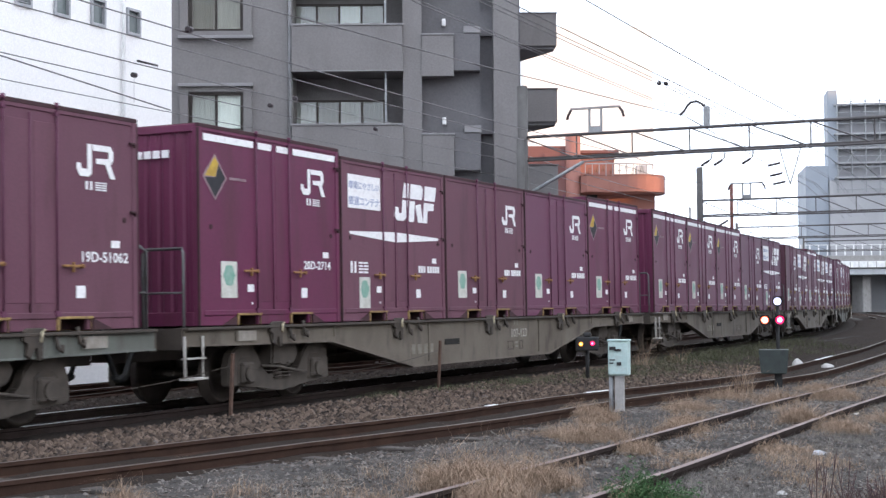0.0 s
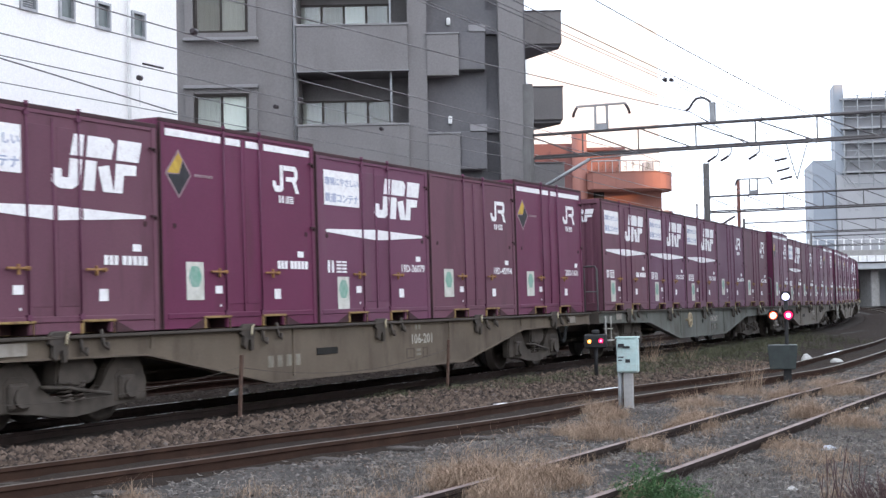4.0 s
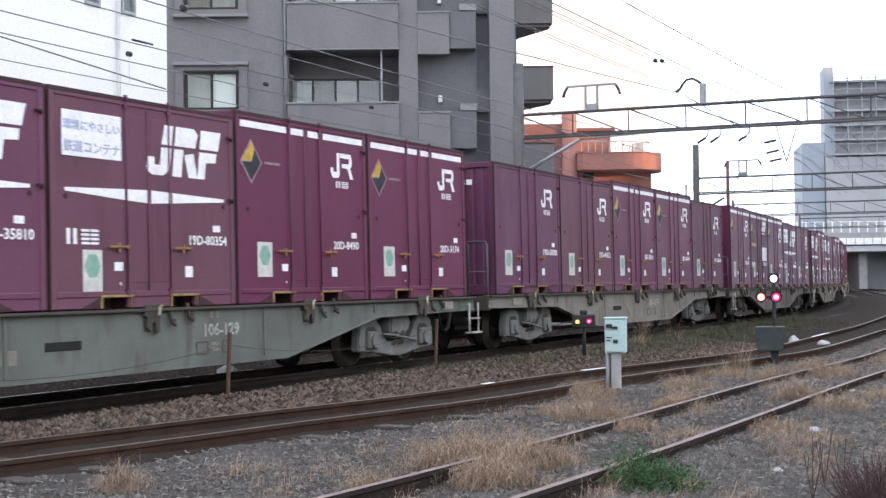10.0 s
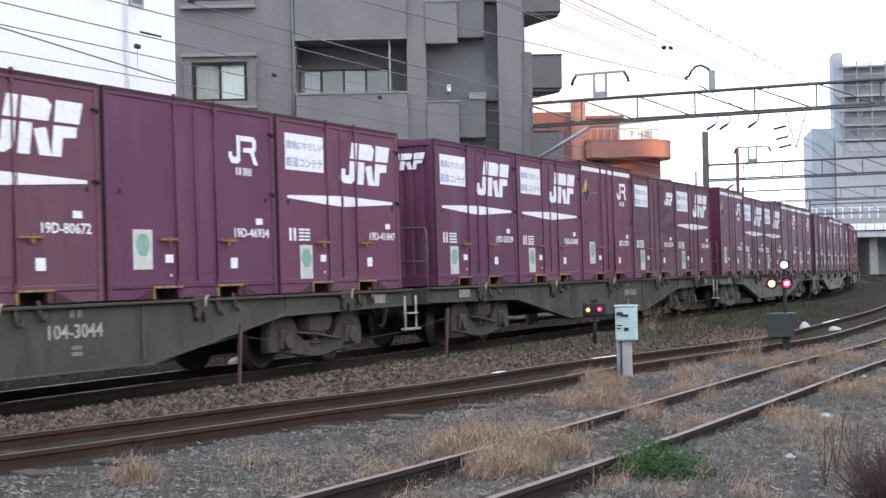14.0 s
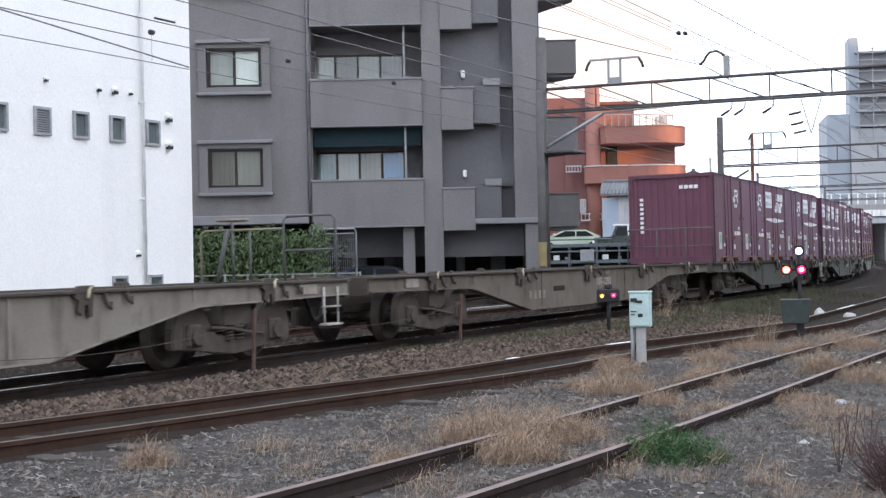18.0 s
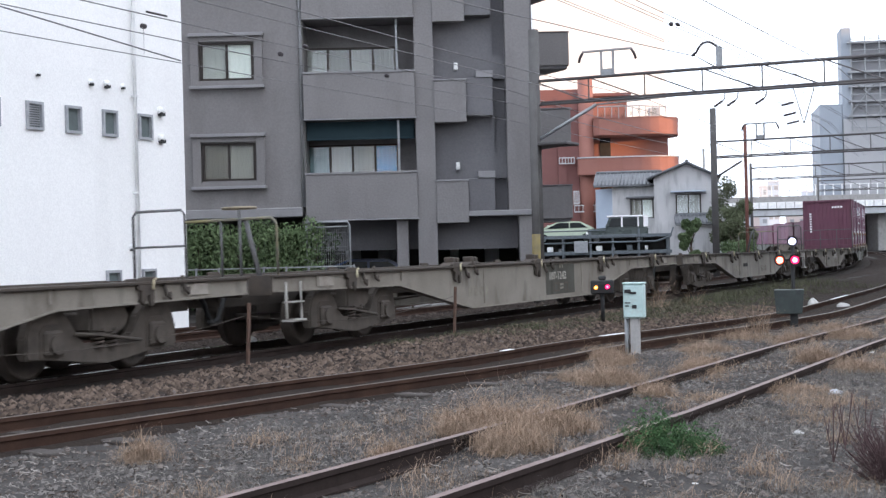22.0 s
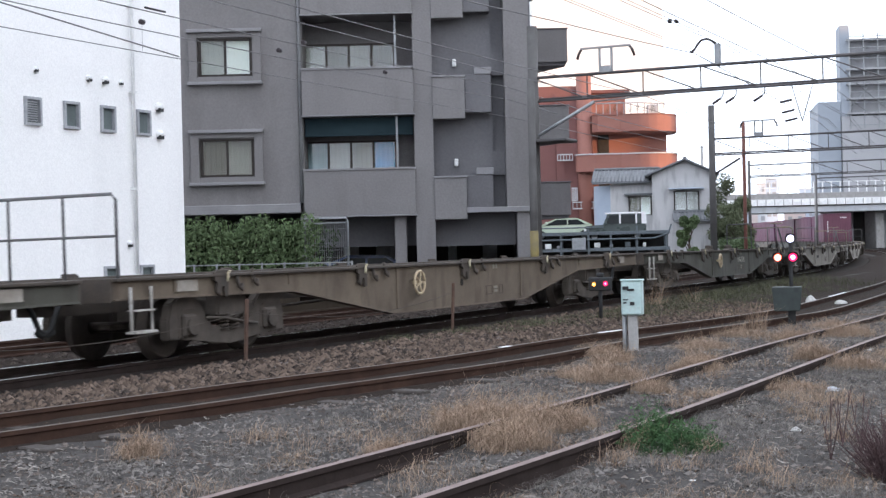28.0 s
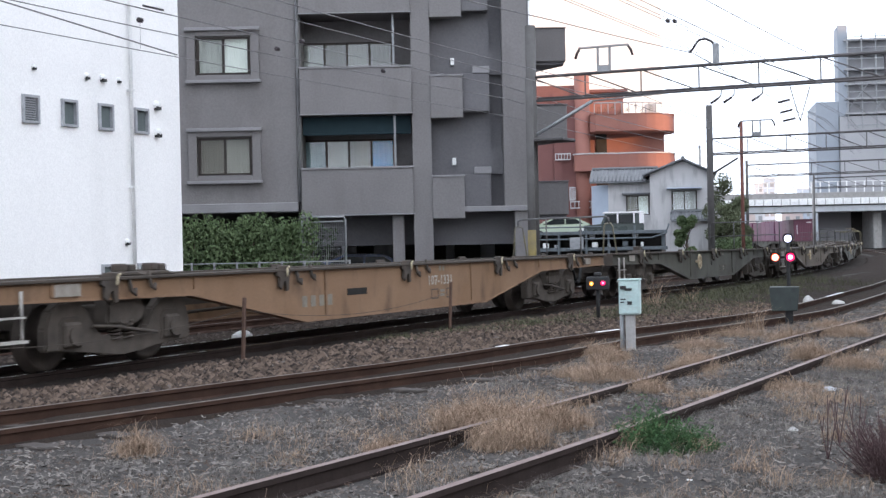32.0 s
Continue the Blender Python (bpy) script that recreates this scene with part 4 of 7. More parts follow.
def bogie_parts(root, x, steel):
    """A two-axle bogie: side frames, springs, bolster, brake beams and two wheelsets."""
    b = put("bogie", once(("bolster", steel.name), lambda: to_mesh("bogie", soften(boxes((-0.22, -0.95, 0.42, 0.22, 0.95, 0.72), (-0.3, -0.35, 0.7, 0.3, 0.35, 0.82), (-1.35, -0.1, 0.38, 1.35, 0.1, 0.46)), 0.02), steel)), root, pose(x, 0, 0), label="steel bogie under the wagon")

    def side():
        """A cast side frame: an arch over each axle and a bowed link between them."""
        half = [(0.0, 0.36), (0.4, 0.36), (0.52, 0.44), (0.62, 0.66), (0.76, 0.78), (0.95, 0.81), (1.14, 0.79), (1.29, 0.7), (1.37, 0.5), (1.37, 0.25), (0.62, 0.22), (0.4, 0.15), (0.0, 0.13)]
        pts = half + [(-x, z) for x, z in half[::-1][1:-1]]
        return soften(add_prism(bmesh.new(), pts, -0.07, 0.07), 0.022, 2)

    def bolster_end():
        return soften(add_prism(bmesh.new(), [(-0.36, 0.5), (-0.32, 0.83), (0.26, 0.86), (0.38, 0.66), (0.3, 0.52), (0.05, 0.46)], -0.13, 0.1), 0.03, 2)

    def axle_box():
        bm = soften(boxes((-0.16, -0.13, 0.27, 0.16, 0.0, 0.56)), 0.03)
        add_tube(bm, (0, -0.17, 0.405), (0, -0.12, 0.405), 0.11, 14)
        return bm

    def spring():
        return add_path(bmesh.new(), [(0.075 * math.cos(k * 0.8), 0.075 * math.sin(k * 0.8), 0.3 + 0.006 * k) for k in range(42)], 0.017, 5)
    sm = once(("side", steel.name), lambda: to_mesh("side_frame", side(), steel))
    am = once(("axle_box", steel.name), lambda: to_mesh("axle_box", axle_box(), steel))
    em = once(("bolster_end", steel.name), lambda: to_mesh("bolster_end", bolster_end(), steel))
    gap = once("frame_opening", lambda: to_mesh("frame_opening", soften(add_prism(bmesh.new(), [(-0.21, 0.26), (-0.2, 0.56), (-0.12, 0.63), (0.12, 0.63), (0.2, 0.56), (0.21, 0.26)], -0.078, -0.05), 0.004), GRIME))
    coil = once("spring", lambda: to_mesh("spring", spring(), GRIME))
    rod = once(("pull_rod", steel.name), lambda: to_mesh("pull_rod", add_path(bmesh.new(), [(-0.62, -0.12, 0.5), (-0.2, -0.14, 0.47), (0.12, -0.15, 0.42), (0.6, -0.12, 0.36)], 0.022, 6), steel))
    for y, r in ((-0.93, 0), (0.93, 180)):
        f = put("side_frame", sm, b, pose(0, y, 0, 0, 0, r))
        for a in (-0.95, 0.95):
            put("frame_opening", gap, f, pose(a, 0, 0))
            put("axle_box", am, f, pose(a, 0, 0))
        if r == 0:
            put("bolster_end", em, f)
            put("pull_rod", rod, f)
            for a in (-0.15, 0.08):
                put("spring", coil, f, pose(a, -0.06, 0))

    def wheels():
        bm = bmesh.new()
        add_tube(bm, (0, -0.85, 0), (0, 0.85, 0), 0.07, 10)
        for s in (-1, 1):
            prof = [(0.5, 0.09), (0.5, 0.34), (0.495, 0.435), (0.525, 0.43), (0.53, 0.405), (0.635, 0.398), (0.635, 0.35), (0.59, 0.32), (0.57, 0.12), (0.62, 0.09)]
            n, rings = 24, []
            for (y, r) in prof:
                rings.append([bm.verts.new((r * math.cos(2 * math.pi * i / n), s * y, r * math.sin(2 * math.pi * i / n))) for i in range(n)])
            for r0, r1 in zip(rings, rings[1:]):
                for i in range(n):
                    bm.faces.new((r0[i], r0[(i + 1) % n], r1[(i + 1) % n], r1[i])).smooth = True
        return bm
    wm = once("wheels", lambda: to_mesh("wheelset", wheels(), TREAD))
    for a in (-0.95, 0.95):
        put("wheelset", wm, b, pose(a, 0, 0.405), label="solid steel wheel pair on its axle")
    shoe = once("shoe", lambda: to_mesh("brake_shoe", soften(boxes((-0.04, -0.62, 0.3, 0.04, -0.5, 0.6), (-0.04, 0.5, 0.3, 0.04, 0.62, 0.6), (-0.025, -0.6, 0.4, 0.025, 0.6, 0.46)), 0.01), GRIME))
    for a in (-0.46, 0.46):
        put("brake_shoe", shoe, b, pose(a, 0, 0))
    return b




def wagon(paint, variant, number="", rail="none", handwheel=False, steel=BOGIE, raised=(), step_at=-9.35):
    """A flat container wagon, 20.4 m over the couplers; its middle is at 0 and its front at +x. variant 6: upright belly ends, 4: longer slopes."""
    words = {TAN_P.name: "pale tan container flat wagon with faded paint", TAN.name: "tan container flat wagon with faded paint", OLIVE.name: "dark olive container flat wagon", GREYGREEN.name: "grey-green container flat wagon",
             ORANGE_TAN.name: "ochre container flat wagon", BROWN_W.name: "dirty brown container flat wagon"}[paint.name]
    root = thing("flat_wagon", words, "flat wagon", group="wagons of the goods train")

    out = [(-9.8, 0.84), (-9.8, 1.02), (9.8, 1.02), (9.8, 0.84), (6.0, 0.80), (3.2, 0.31), (-3.2, 0.31), (-6.0, 0.80)] if variant == 6 else \
          [(-9.8, 0.82), (-9.8, 1.02), (9.8, 1.02), (9.8, 0.82), (5.8, 0.78), (2.75, 0.31), (-2.75, 0.31), (-5.8, 0.78)]

    def flange():
        """The bottom flange as one bent strip."""
        lo = out[3:] + out[:1]
        return add_prism(bmesh.new(), [(x, z - 0.022) for x, z in lo] + [(x, z) for x, z in lo[::-1]], -0.035, 0.12)
    web = once(("sill", variant, paint.name), lambda: to_mesh("side_sill", add_prism(bmesh.new(), out, -0.012, 0.012), paint))
    low = once(("flange", variant, paint.name), lambda: to_mesh("bottom_flange", flange(), paint))
    top = once(("rim", paint.name), lambda: to_mesh("top_flange", soften(boxes((-9.8, -0.08, 1.02, 9.8, 0.12, 1.058)), 0.006), GRIME))
    for y, r in ((-1.19, 0), (1.19, 180)):
        sm = put("side_sill", web, root, pose(0, y, 0, 0, 0, r), label="fish-bellied steel side sill")
        put("bottom_flange", low, sm)
        put("top_flange", top, sm, label="grimy top flange")

    for x in (-8.6, -5.9, -2.6, 2.6, 5.9, 8.6):
        st = once(("post", abs(x) > 5, paint.name), lambda: to_mesh("stiffener", boxes((-0.025, -0.022, 0.86 if abs(x) > 5 else 0.36, 0.025, 0.0, 1.02)), paint))
        put("stiffener", st, root, pose(x, -1.2, 0))
    def deck():
        bm = boxes((-9.75, -0.28, 0.62, 9.75, 0.28, 1.0))
        for x in np.arange(-9.6, 9.7, 1.2):
            add_box(bm, x - 0.06, -1.18, 0.84, x + 0.06, 1.18, 1.03)
        for y in (-0.7, 0.7):
            add_box(bm, -9.7, y - 0.14, 1.0, 9.7, y + 0.14, 1.035)
        add_box(bm, -9.85, -1.2, 0.78, -9.7, 1.2, 1.05)
        add_box(bm, 9.7, -1.2, 0.78, 9.85, 1.2, 1.05)
        return bm
    put("deck_frame", once("deck", lambda: to_mesh("deck_frame", deck(), GRIME)), root, label="grimy open deck frame")

    def fastener():
        """A container lock on the deck edge with its hanging bracket."""
        bm = add_prism(bmesh.new(), [(-0.2, 0.02), (-0.21, -0.09), (-0.13, -0.11), (-0.16, -0.24), (-0.09, -0.29), (-0.04, -0.16), (0.02, -0.15), (0.03, -0.31), (0.1, -0.3), (0.09, -0.12), (0.14, -0.04), (0.14, 0.05), (-0.14, 0.05)], -0.065, -0.02)
        return soften(bm, 0.01)

    def hook():
        return add_path(bmesh.new(), [(0, -0.03, 0.0), (0.01, -0.06, -0.18), (0.07, -0.07, -0.22), (0.1, -0.05, -0.15)], 0.024, 6)
    hk = once("lock_hook", lambda: to_mesh("lock_hook", hook(), GRIME))
    fm = once("fastener", lambda: to_mesh("container_lock", fastener(), GRIME))
    lever = once("lever", lambda: to_mesh("lock_lever", add_tube(add_tube(bmesh.new(), (0, 0.03, 0.01), (-0.06, 0.0, -0.1), 0.017, 6), (0, 0.03, 0.01), (0.05, 0.03, 0.03), 0.015, 6), surf("pale_worn_lever", (0.42, 0.38, 0.26), (0.25, 0.2, 0.13), 9, 0.7, 0.1)))
    for k in range(5):
        for s in (-1, 1):
            x = -2 * BOX_STEP + BOX_STEP * k
            lock = put("container_lock", fm, root, pose(x, s * 1.2, 1.06, 0, 0, 0 if s < 0 else 180), label="dark steel container lock")
            if s < 0:
                for a, d in ((0.34, 0.0), (0.72, 0.05)):
                    put("lock_hook", hk, lock, pose(a, 0, d), label="bent dark hook")
                put("lock_lever", lever, lock, pose(0.05 - 0.05 * (k % 2), -0.13, 0.0), label="pale worn lever")
    if raised:
        def hump():
            bm = add_prism(bmesh.new(), [(-0.34, 0.0), (-0.16, 0.06), (0.16, 0.06), (0.36, 0.0)], -0.1, 0.1)
            for r in ((-0.14, -0.09, 0.05, -0.01, 0.08, 0.15), (0.02, -0.09, 0.05, 0.15, 0.08, 0.14)):
                add_box(bm, *r)
            return soften(bm, 0.018)
        hm = once("hump", lambda: to_mesh("raised_lock", hump(), GRIME))
        for x in raised:
            put("raised_lock", hm, root, pose(x, -1.1, 1.056), label="raised dark container lock")
    for x in (-7.1, 7.1):
        bogie_parts(root, x, steel)

    def coupler():
        bm = boxes((0, -0.1, 0.78, 0.3, 0.1, 1.0), (0.2, -0.16, 0.74, 0.44, 0.16, 1.04))
        return soften(bm, 0.025)
    cm = once("coupler", lambda: to_mesh("coupler", coupler(), GRIME))
    put("coupler", cm, root, pose(9.65, 0, 0))
    put("coupler", cm, root, pose(-9.65, 0, 0, 0, 0, 180))
    hose = once("hose", lambda: to_mesh("air_hose", add_path(bmesh.new(), [(0, 0, 0.86), (0.14, 0, 0.7), (0.26, 0, 0.48), (0.4, 0, 0.42), (0.5, 0, 0.46)], 0.035, 8), RUBBER))
    for y in (-0.45, 0.4):
        put("air_hose", hose, root, pose(9.75, y, 0))
        put("air_hose", hose, root, pose(-9.75, y, 0, 0, 0, 180))
    step = once("step", lambda: to_mesh("step", (lambda b: (add_path(b, [(-0.2, 0, 0.95), (-0.2, 0, 0.42), (0.2, 0, 0.42), (0.2, 0, 0.95)], 0.022, 6), add_box(b, -0.22, -0.07, 0.4, 0.22, 0.07, 0.43), add_box(b, -0.21, -0.05, 0.66, 0.21, 0.05, 0.68), b)[3])(bmesh.new()), STEP_P))
    for x, y in [(step_at, -1.26)] if step_at else []:
        put("step", step, root, pose(x, y, 0), label="pale steel corner step")
    tank = once("tank", lambda: to_mesh("air_tank", soften(add_tube(bmesh.new(), (-0.8, 0, 0), (0.8, 0, 0), 0.2, 16), 0.03), GRIME))
    put("air_tank", tank, root, pose(1.2, 0.62, 0.6))
    put("brake_gear", once("gear", lambda: to_mesh("brake_gear", add_path(boxes((-1.6, -0.5, 0.5, -1.0, -0.3, 0.75), (-3.1, -0.3, 0.52, -2.4, 0.3, 0.7)), [(-6.1, -0.4, 0.5), (-1.6, -0.4, 0.6), (6.0, -0.3, 0.5)], 0.025, 6), GRIME)), root)
    eb = once("eboard", lambda: to_mesh("end_board", boxes((-0.22, -1.228, 0.86, 0.22, -1.215, 1.0)), surf("dusty_label_plate", (0.34, 0.31, 0.27), (0.24, 0.21, 0.18), 8, 0.8, 0.05)))
    for x in (-8.35, 8.65):
        put("end_board", eb, root, pose(x, 0, 0), label="dusty label plate")
    if number == "107-1242":
        put("paint_patch", once("patch", lambda: to_mesh("paint_patch", plate(bmesh.new(), rect(0.5, 0.38, 2.15, 0.98), 0, 0.002), OLIVE)), root, pose(0, -1.2025, 0), label="darker repainted patch")
    if number:
        put("number", once(("wn", number), lambda: write(number, 0.22, surf("faded_stencil", (0.47, 0.45, 0.40), (0.3, 0.27, 0.23), 9, 0.8, 0.0))), root, pose({"104-2007": 0.75, "107-1293": 0.62, "107-1242": 0.66, "107-1439": 0.7, "104-3044": 0.86, "104-1510": 0.88, "107-1331": 0.82}.get(number, 1.1), -1.208, 0.68), label="faded stencilled wagon number")
    for key, x0, z0, x1, z1 in (("box", 0.95, 0.44, 1.23, 0.61), ("thin", 1.55, 0.44, 1.73, 0.61)):
        put("stencil_frame", once(("stencil", key), lambda: to_mesh("stencil_frame", (lambda b: ([plate(b, rect(*r), 0, 0.003) for r in ((x0, z0, x0 + 0.02, z1), (x1 - 0.02, z0, x1, z1), (x0 + 0.02, z0, x1 - 0.02, z0 + 0.02), (x0 + 0.02, z1 - 0.02, x1 - 0.02, z1))],
            bmesh.ops.remove_doubles(b, verts=list(b.verts), dist=0.0005), b)[2])(bmesh.new()), STENCIL_D)), root, pose(0, -1.206, 0), label="dark stencilled frame")
    mark = once("smark", lambda: to_mesh("stencil_mark", plate(bmesh.new(), rect(-0.07, -0.08, 0.07, 0.08), 0, 0.003), STENCIL_W))
    for x, z in ((-3.2, 0.58), (-2.96, 0.58), (-2.72, 0.58), (-2.48, 0.58), (1.32, 0.95), (1.45, 0.95))[0 if variant == 6 else 4:]:
        put("stencil_mark", mark, root, pose(x, -1.203, z) @ Matrix.Scale(1.0 if z < 0.9 else 0.55, 4))
    fine = once("sfine", lambda: to_mesh("stencil_line", plate(bmesh.new(), rect(-0.09, -0.022, 0.09, 0.022), 0, 0.003), STENCIL_W))
    for z in (0.5, 0.57):
        put("stencil_line", fine, root, pose(1.39, -1.203, z))
    if variant == 6 and number != "107-1242":
        put("slot", once("slot", lambda: to_mesh("slot", soften(boxes((-1.95, -0.01, 0.62, -1.33, 0.004, 0.72)), 0.004), surf("slot_shadow", (0.02, 0.018, 0.016), None, 5, 0.9, 0))), root, pose(0, -1.202, 0), label="dark long slot in the sill")
    elif variant == 4:
        put("slot", once("hole", lambda: to_mesh("slot", add_tube(bmesh.new(), (0, -0.008, 0.7), (0, 0.004, 0.7), 0.06, 14), SHARED_SLOT)), root, pose(-0.1, -1.202, 0), label="dark round hole in the sill")
    if handwheel:
        def wheel_bm():
            bm = bmesh.new()
            n = 20
            ring = [(0.185 * math.cos(2 * math.pi * i / n), 0, 0.185 * math.sin(2 * math.pi * i / n)) for i in range(n + 1)]
            add_path(bm, ring, 0.022, 6)
            for i in range(5):
                a = 2 * math.pi * i / 5
                add_tube(bm, (0, 0, 0), (0.185 * math.cos(a), 0, 0.185 * math.sin(a)), 0.014, 6)
            add_tube(bm, (0, -0.02, 0), (0, 0.15, 0), 0.03, 8)
            return bm
        put("handwheel", once("hw", lambda: to_mesh("handwheel", wheel_bm(), surf("cream_handwheel", (0.5, 0.42, 0.28), (0.4, 0.3, 0.2), 8, 0.6, 0.05))), root, pose(-2.0, -1.32, 0.76), label="cream-coloured spoked brake handwheel")
    if rail[:1] in "ABC" and rail:
        railing(root, rail[0], -1 if rail[1] == "r" else 1)
    if rail == "loop":
        loop_rail(root, 1)
        loop_rail(root, -1)
    return root


STENCIL_W = surf("faded_white_stencil", (0.25, 0.23, 0.19), (0.17, 0.15, 0.12), 9, 0.8, 0.0)
STENCIL_D = surf("dark_stencil_paint", (0.07, 0.055, 0.045), (0.11, 0.085, 0.065), 9, 0.8, 0.0)
SHARED_SLOT = surf("hole_shadow", (0.02, 0.018, 0.016), None, 5, 0.9, 0)


def railing(root, kind, e):
    """The steel railing across a wagon's end. A: a tall hoop, a lower rail and the upright brake wheel; B: a straight two-bar railing; C: a straight rail between two bent legs."""
    def side(z):
        bm = bmesh.new()
        if kind == "A":
            add_path(bm, [(0, 0.25, 1.05), (0, 0.25, 1.94), (0, 0.31, 2.01), (0, 1.08, 2.01), (0, 1.14, 1.94), (0, 1.14, 1.05)], 0.021, 6)
            add_tube(bm, (0, 0.25, 1.5), (0, 1.14, 1.5), 0.018, 6)
        elif kind == "B":
            add_path(bm, [(0, -1.22, 1.05), (0, -1.22, 1.97), (0, -1.16, 2.04), (0, 1.16, 2.04), (0, 1.22, 1.97), (0, 1.22, 1.05)], 0.021, 6)
            add_tube(bm, (0, -1.22, 1.55), (0, 1.22, 1.55), 0.018, 6)
        else:
            add_path(bm, [(0, -1.1, 1.74), (0, -1.09, 1.86), (0, -1.03, 1.9), (0, 1.03, 1.9), (0, 1.09, 1.86), (0, 1.1, 1.74)], 0.021, 6)
        return bm
    top = put("railing", once(("railing", kind), lambda: to_mesh("railing", side(0), RAILING)), root, pose(-9.72, 0, 0) if e < 0 else pose(9.6, 0, 0, 0, 0, 180), label="grey tubular steel end railing")
    post = once(("rpost", kind), lambda: to_mesh("rail_post", add_tube(bmesh.new(), (0, 0, 1.05), (0, 0, {"A": 1.83, "B": 2.03, "C": 1.9}[kind]), 0.018, 6), RAILING))
    for y in {"A": (-0.35,), "B": (-0.45, 0.38), "C": (-0.42, 0.4)}[kind]:
        put("rail_post", post, top, pose(0, y, 0))
    if kind == "A":
        put("low_rail", once("lowrail", lambda: to_mesh("low_rail", add_path(bmesh.new(), [(0, 0.25, 1.83), (0, -1.16, 1.84), (0, -1.23, 1.79), (0, -1.25, 1.72), (0, -1.25, 1.05)], 0.021, 6), RAILING_Y)), top, label="chipped yellow-grey lower rail")
        put("wheel_column", once("column", lambda: to_mesh("wheel_column", add_tube(add_tube(bmesh.new(), (0, -0.66, 1.0), (0, -0.66, 1.98), 0.02, 8), (0.05, -0.92, 1.05), (0.05, -0.72, 1.85), 0.035, 6), RAILING)), top)

        def flat_wheel():
            n = 18
            bm = add_path(bmesh.new(), [(0.23 * math.cos(2 * math.pi * i / n), -0.66 + 0.23 * math.sin(2 * math.pi * i / n), 1.99) for i in range(n + 1)], 0.018, 6)
            for i in range(4):
                a = math.pi * i / 2 + 0.4
                add_tube(bm, (0, -0.66, 1.98), (0.23 * math.cos(a), -0.66 + 0.23 * math.sin(a), 1.99), 0.014, 6)
            return bm
        put("brake_wheel", once("flatwheel", lambda: to_mesh("brake_wheel", flat_wheel(), surf("worn_cream_wheel", (0.31, 0.26, 0.18), (0.20, 0.16, 0.12), 8, 0.6, 0.05))), top, label="flat worn cream brake wheel")
    if kind == "C":
        leg = once("leg", lambda: to_mesh("bent_leg", add_path(bmesh.new(), [(0, -0.18, 1.05), (0, -0.1, 1.68), (0, -0.06, 1.74), (0, 0.06, 1.74), (0, 0.1, 1.68), (0, 0.14, 1.05)], 0.019, 6), RAILING_Y))
        for y in (-1.08, 1.08):
            put("bent_leg", leg, top, pose(0.02, y, 0), label="chipped yellow-grey bent leg")


RAILING_Y = surf("chipped_yellow_steel", (0.15, 0.147, 0.145), (0.25, 0.215, 0.11), 3, 0.65, 0.05)


def loop_rail(root, e):
    """A bent grab rail at a wagon's end."""
    def bm_():
        return add_path(bmesh.new(), [(9.72, -1.15, 0.95), (9.72, -1.15, 2.0), (9.68, -1.1, 2.06), (9.68, -0.55, 2.06), (9.68, -0.5, 2.0), (9.68, -0.5, 0.95)], 0.022, 6)
    put("grab_rail", once("grab", lambda: to_mesh("grab_rail", add_tube(bm_(), (9.7, -1.15, 1.5), (9.7, -0.5, 1.5), 0.016, 6), RAILING)), root, pose(0, 0, 0) if e > 0 else Matrix.Scale(-1, 4, (1, 0, 0)), label="bent grey grab rail")


P, T, B, TP = ("plain",), ("tall",), ("brand",), ("tall_panel",)


def no(kind, number):
    return (kind[0], number)


# front to back of the train: wagon index, sill paint, form, number, railing, handwheel, loads from rear to front
CONSIST = [
    (-5, TAN, 6, "", "loop", 0, [P, B, P, P, T]), (-4, TAN, 6, "", "loop", 0, [B, P, P, T, P]), (-3, OLIVE, 4, "", "loop", 0, [P, T, B, P, P]),
    (-2, TAN, 6, "", "loop", 0, [P, B, T, B, B]), (-1, TAN, 6, "", "loop", 0, [T, T, T, P, B]),
    (0, TAN, 6, "107-123", "loop", 0, [no(T, "20D-2714"), B, P, P, T]), (1, GREYGREEN, 4, "104-2007", "loop", 1, [B, no(B, "19D-33567"), no(B, "19D-36887"), no(P, "19D-437874"), no(P, "19D-51062")]),
    (2, BROWN_W, 6, "106-201", "loop", 0, [B, T, no(B, "19D-36079"), no(P, "19D-45994"), no(T, "20D-1601")]), (3, TAN, 6, "", "loop", 0, [no(T, "20D-8331"), no(TP, "20C-230"), no(T, "20D-4186"), B, P]),
    (4, TAN_P, 6, "107-1574", "loop", 0, [no(P, "19D-50300"), no(P, "19D-49632"), no(T, "20D-3310"), no(T, "20D-4474"), no(P, "19D-50540")]), (5, GREYGREEN, 6, "106-129", "loop", 0, [no(T, "20D-5750"), no(B, "19D-35810"), no(B, "19D-80354"), no(T, "20D-8490"), no(T, "20D-3174")]),
    (6, OLIVE, 4, "104-1641", "loop", 0, [no(B, "19D-35529"), no(B, "19D-36408"), no(T, "20D-5751"), ("brand", "19D-32774", True), no(B, "19D-36447")]), (7, OLIVE, 4, "104-3044", "Br", 0, [P, P, no(B, "19D-80672"), no(P, "19D-46934"), no(B, "19D-41847")]),
    (8, TAN, 6, "107-1293", "", 0, []), (9, TAN_P, 6, "", "Af", 0, []), (10, TAN_P, 6, "107-1242", "Ar", 0, []), (11, TAN_P, 6, "107-1439", "Ar", 0, []),
    (12, OLIVE, 4, "104-1510", "", 1, []), (13, BROWN_W, 4, "", "Br", 1, []), (14, OLIVE, 4, "", "Cr", 1, []), (15, ORANGE_TAN, 6, "107-1331", "", 0, []), (16, OLIVE, 4, "", "", 0, []),
]
RAISED = {10: (-3.74, -2.95, 0.04), 11: (-3.74, -2.72, 0.02), 12: (-2.5, 0.05), 14: (-7.4,), 15: (-7.2, -6.6)}    # locks that stand up on the empty decks
TRAIN = []
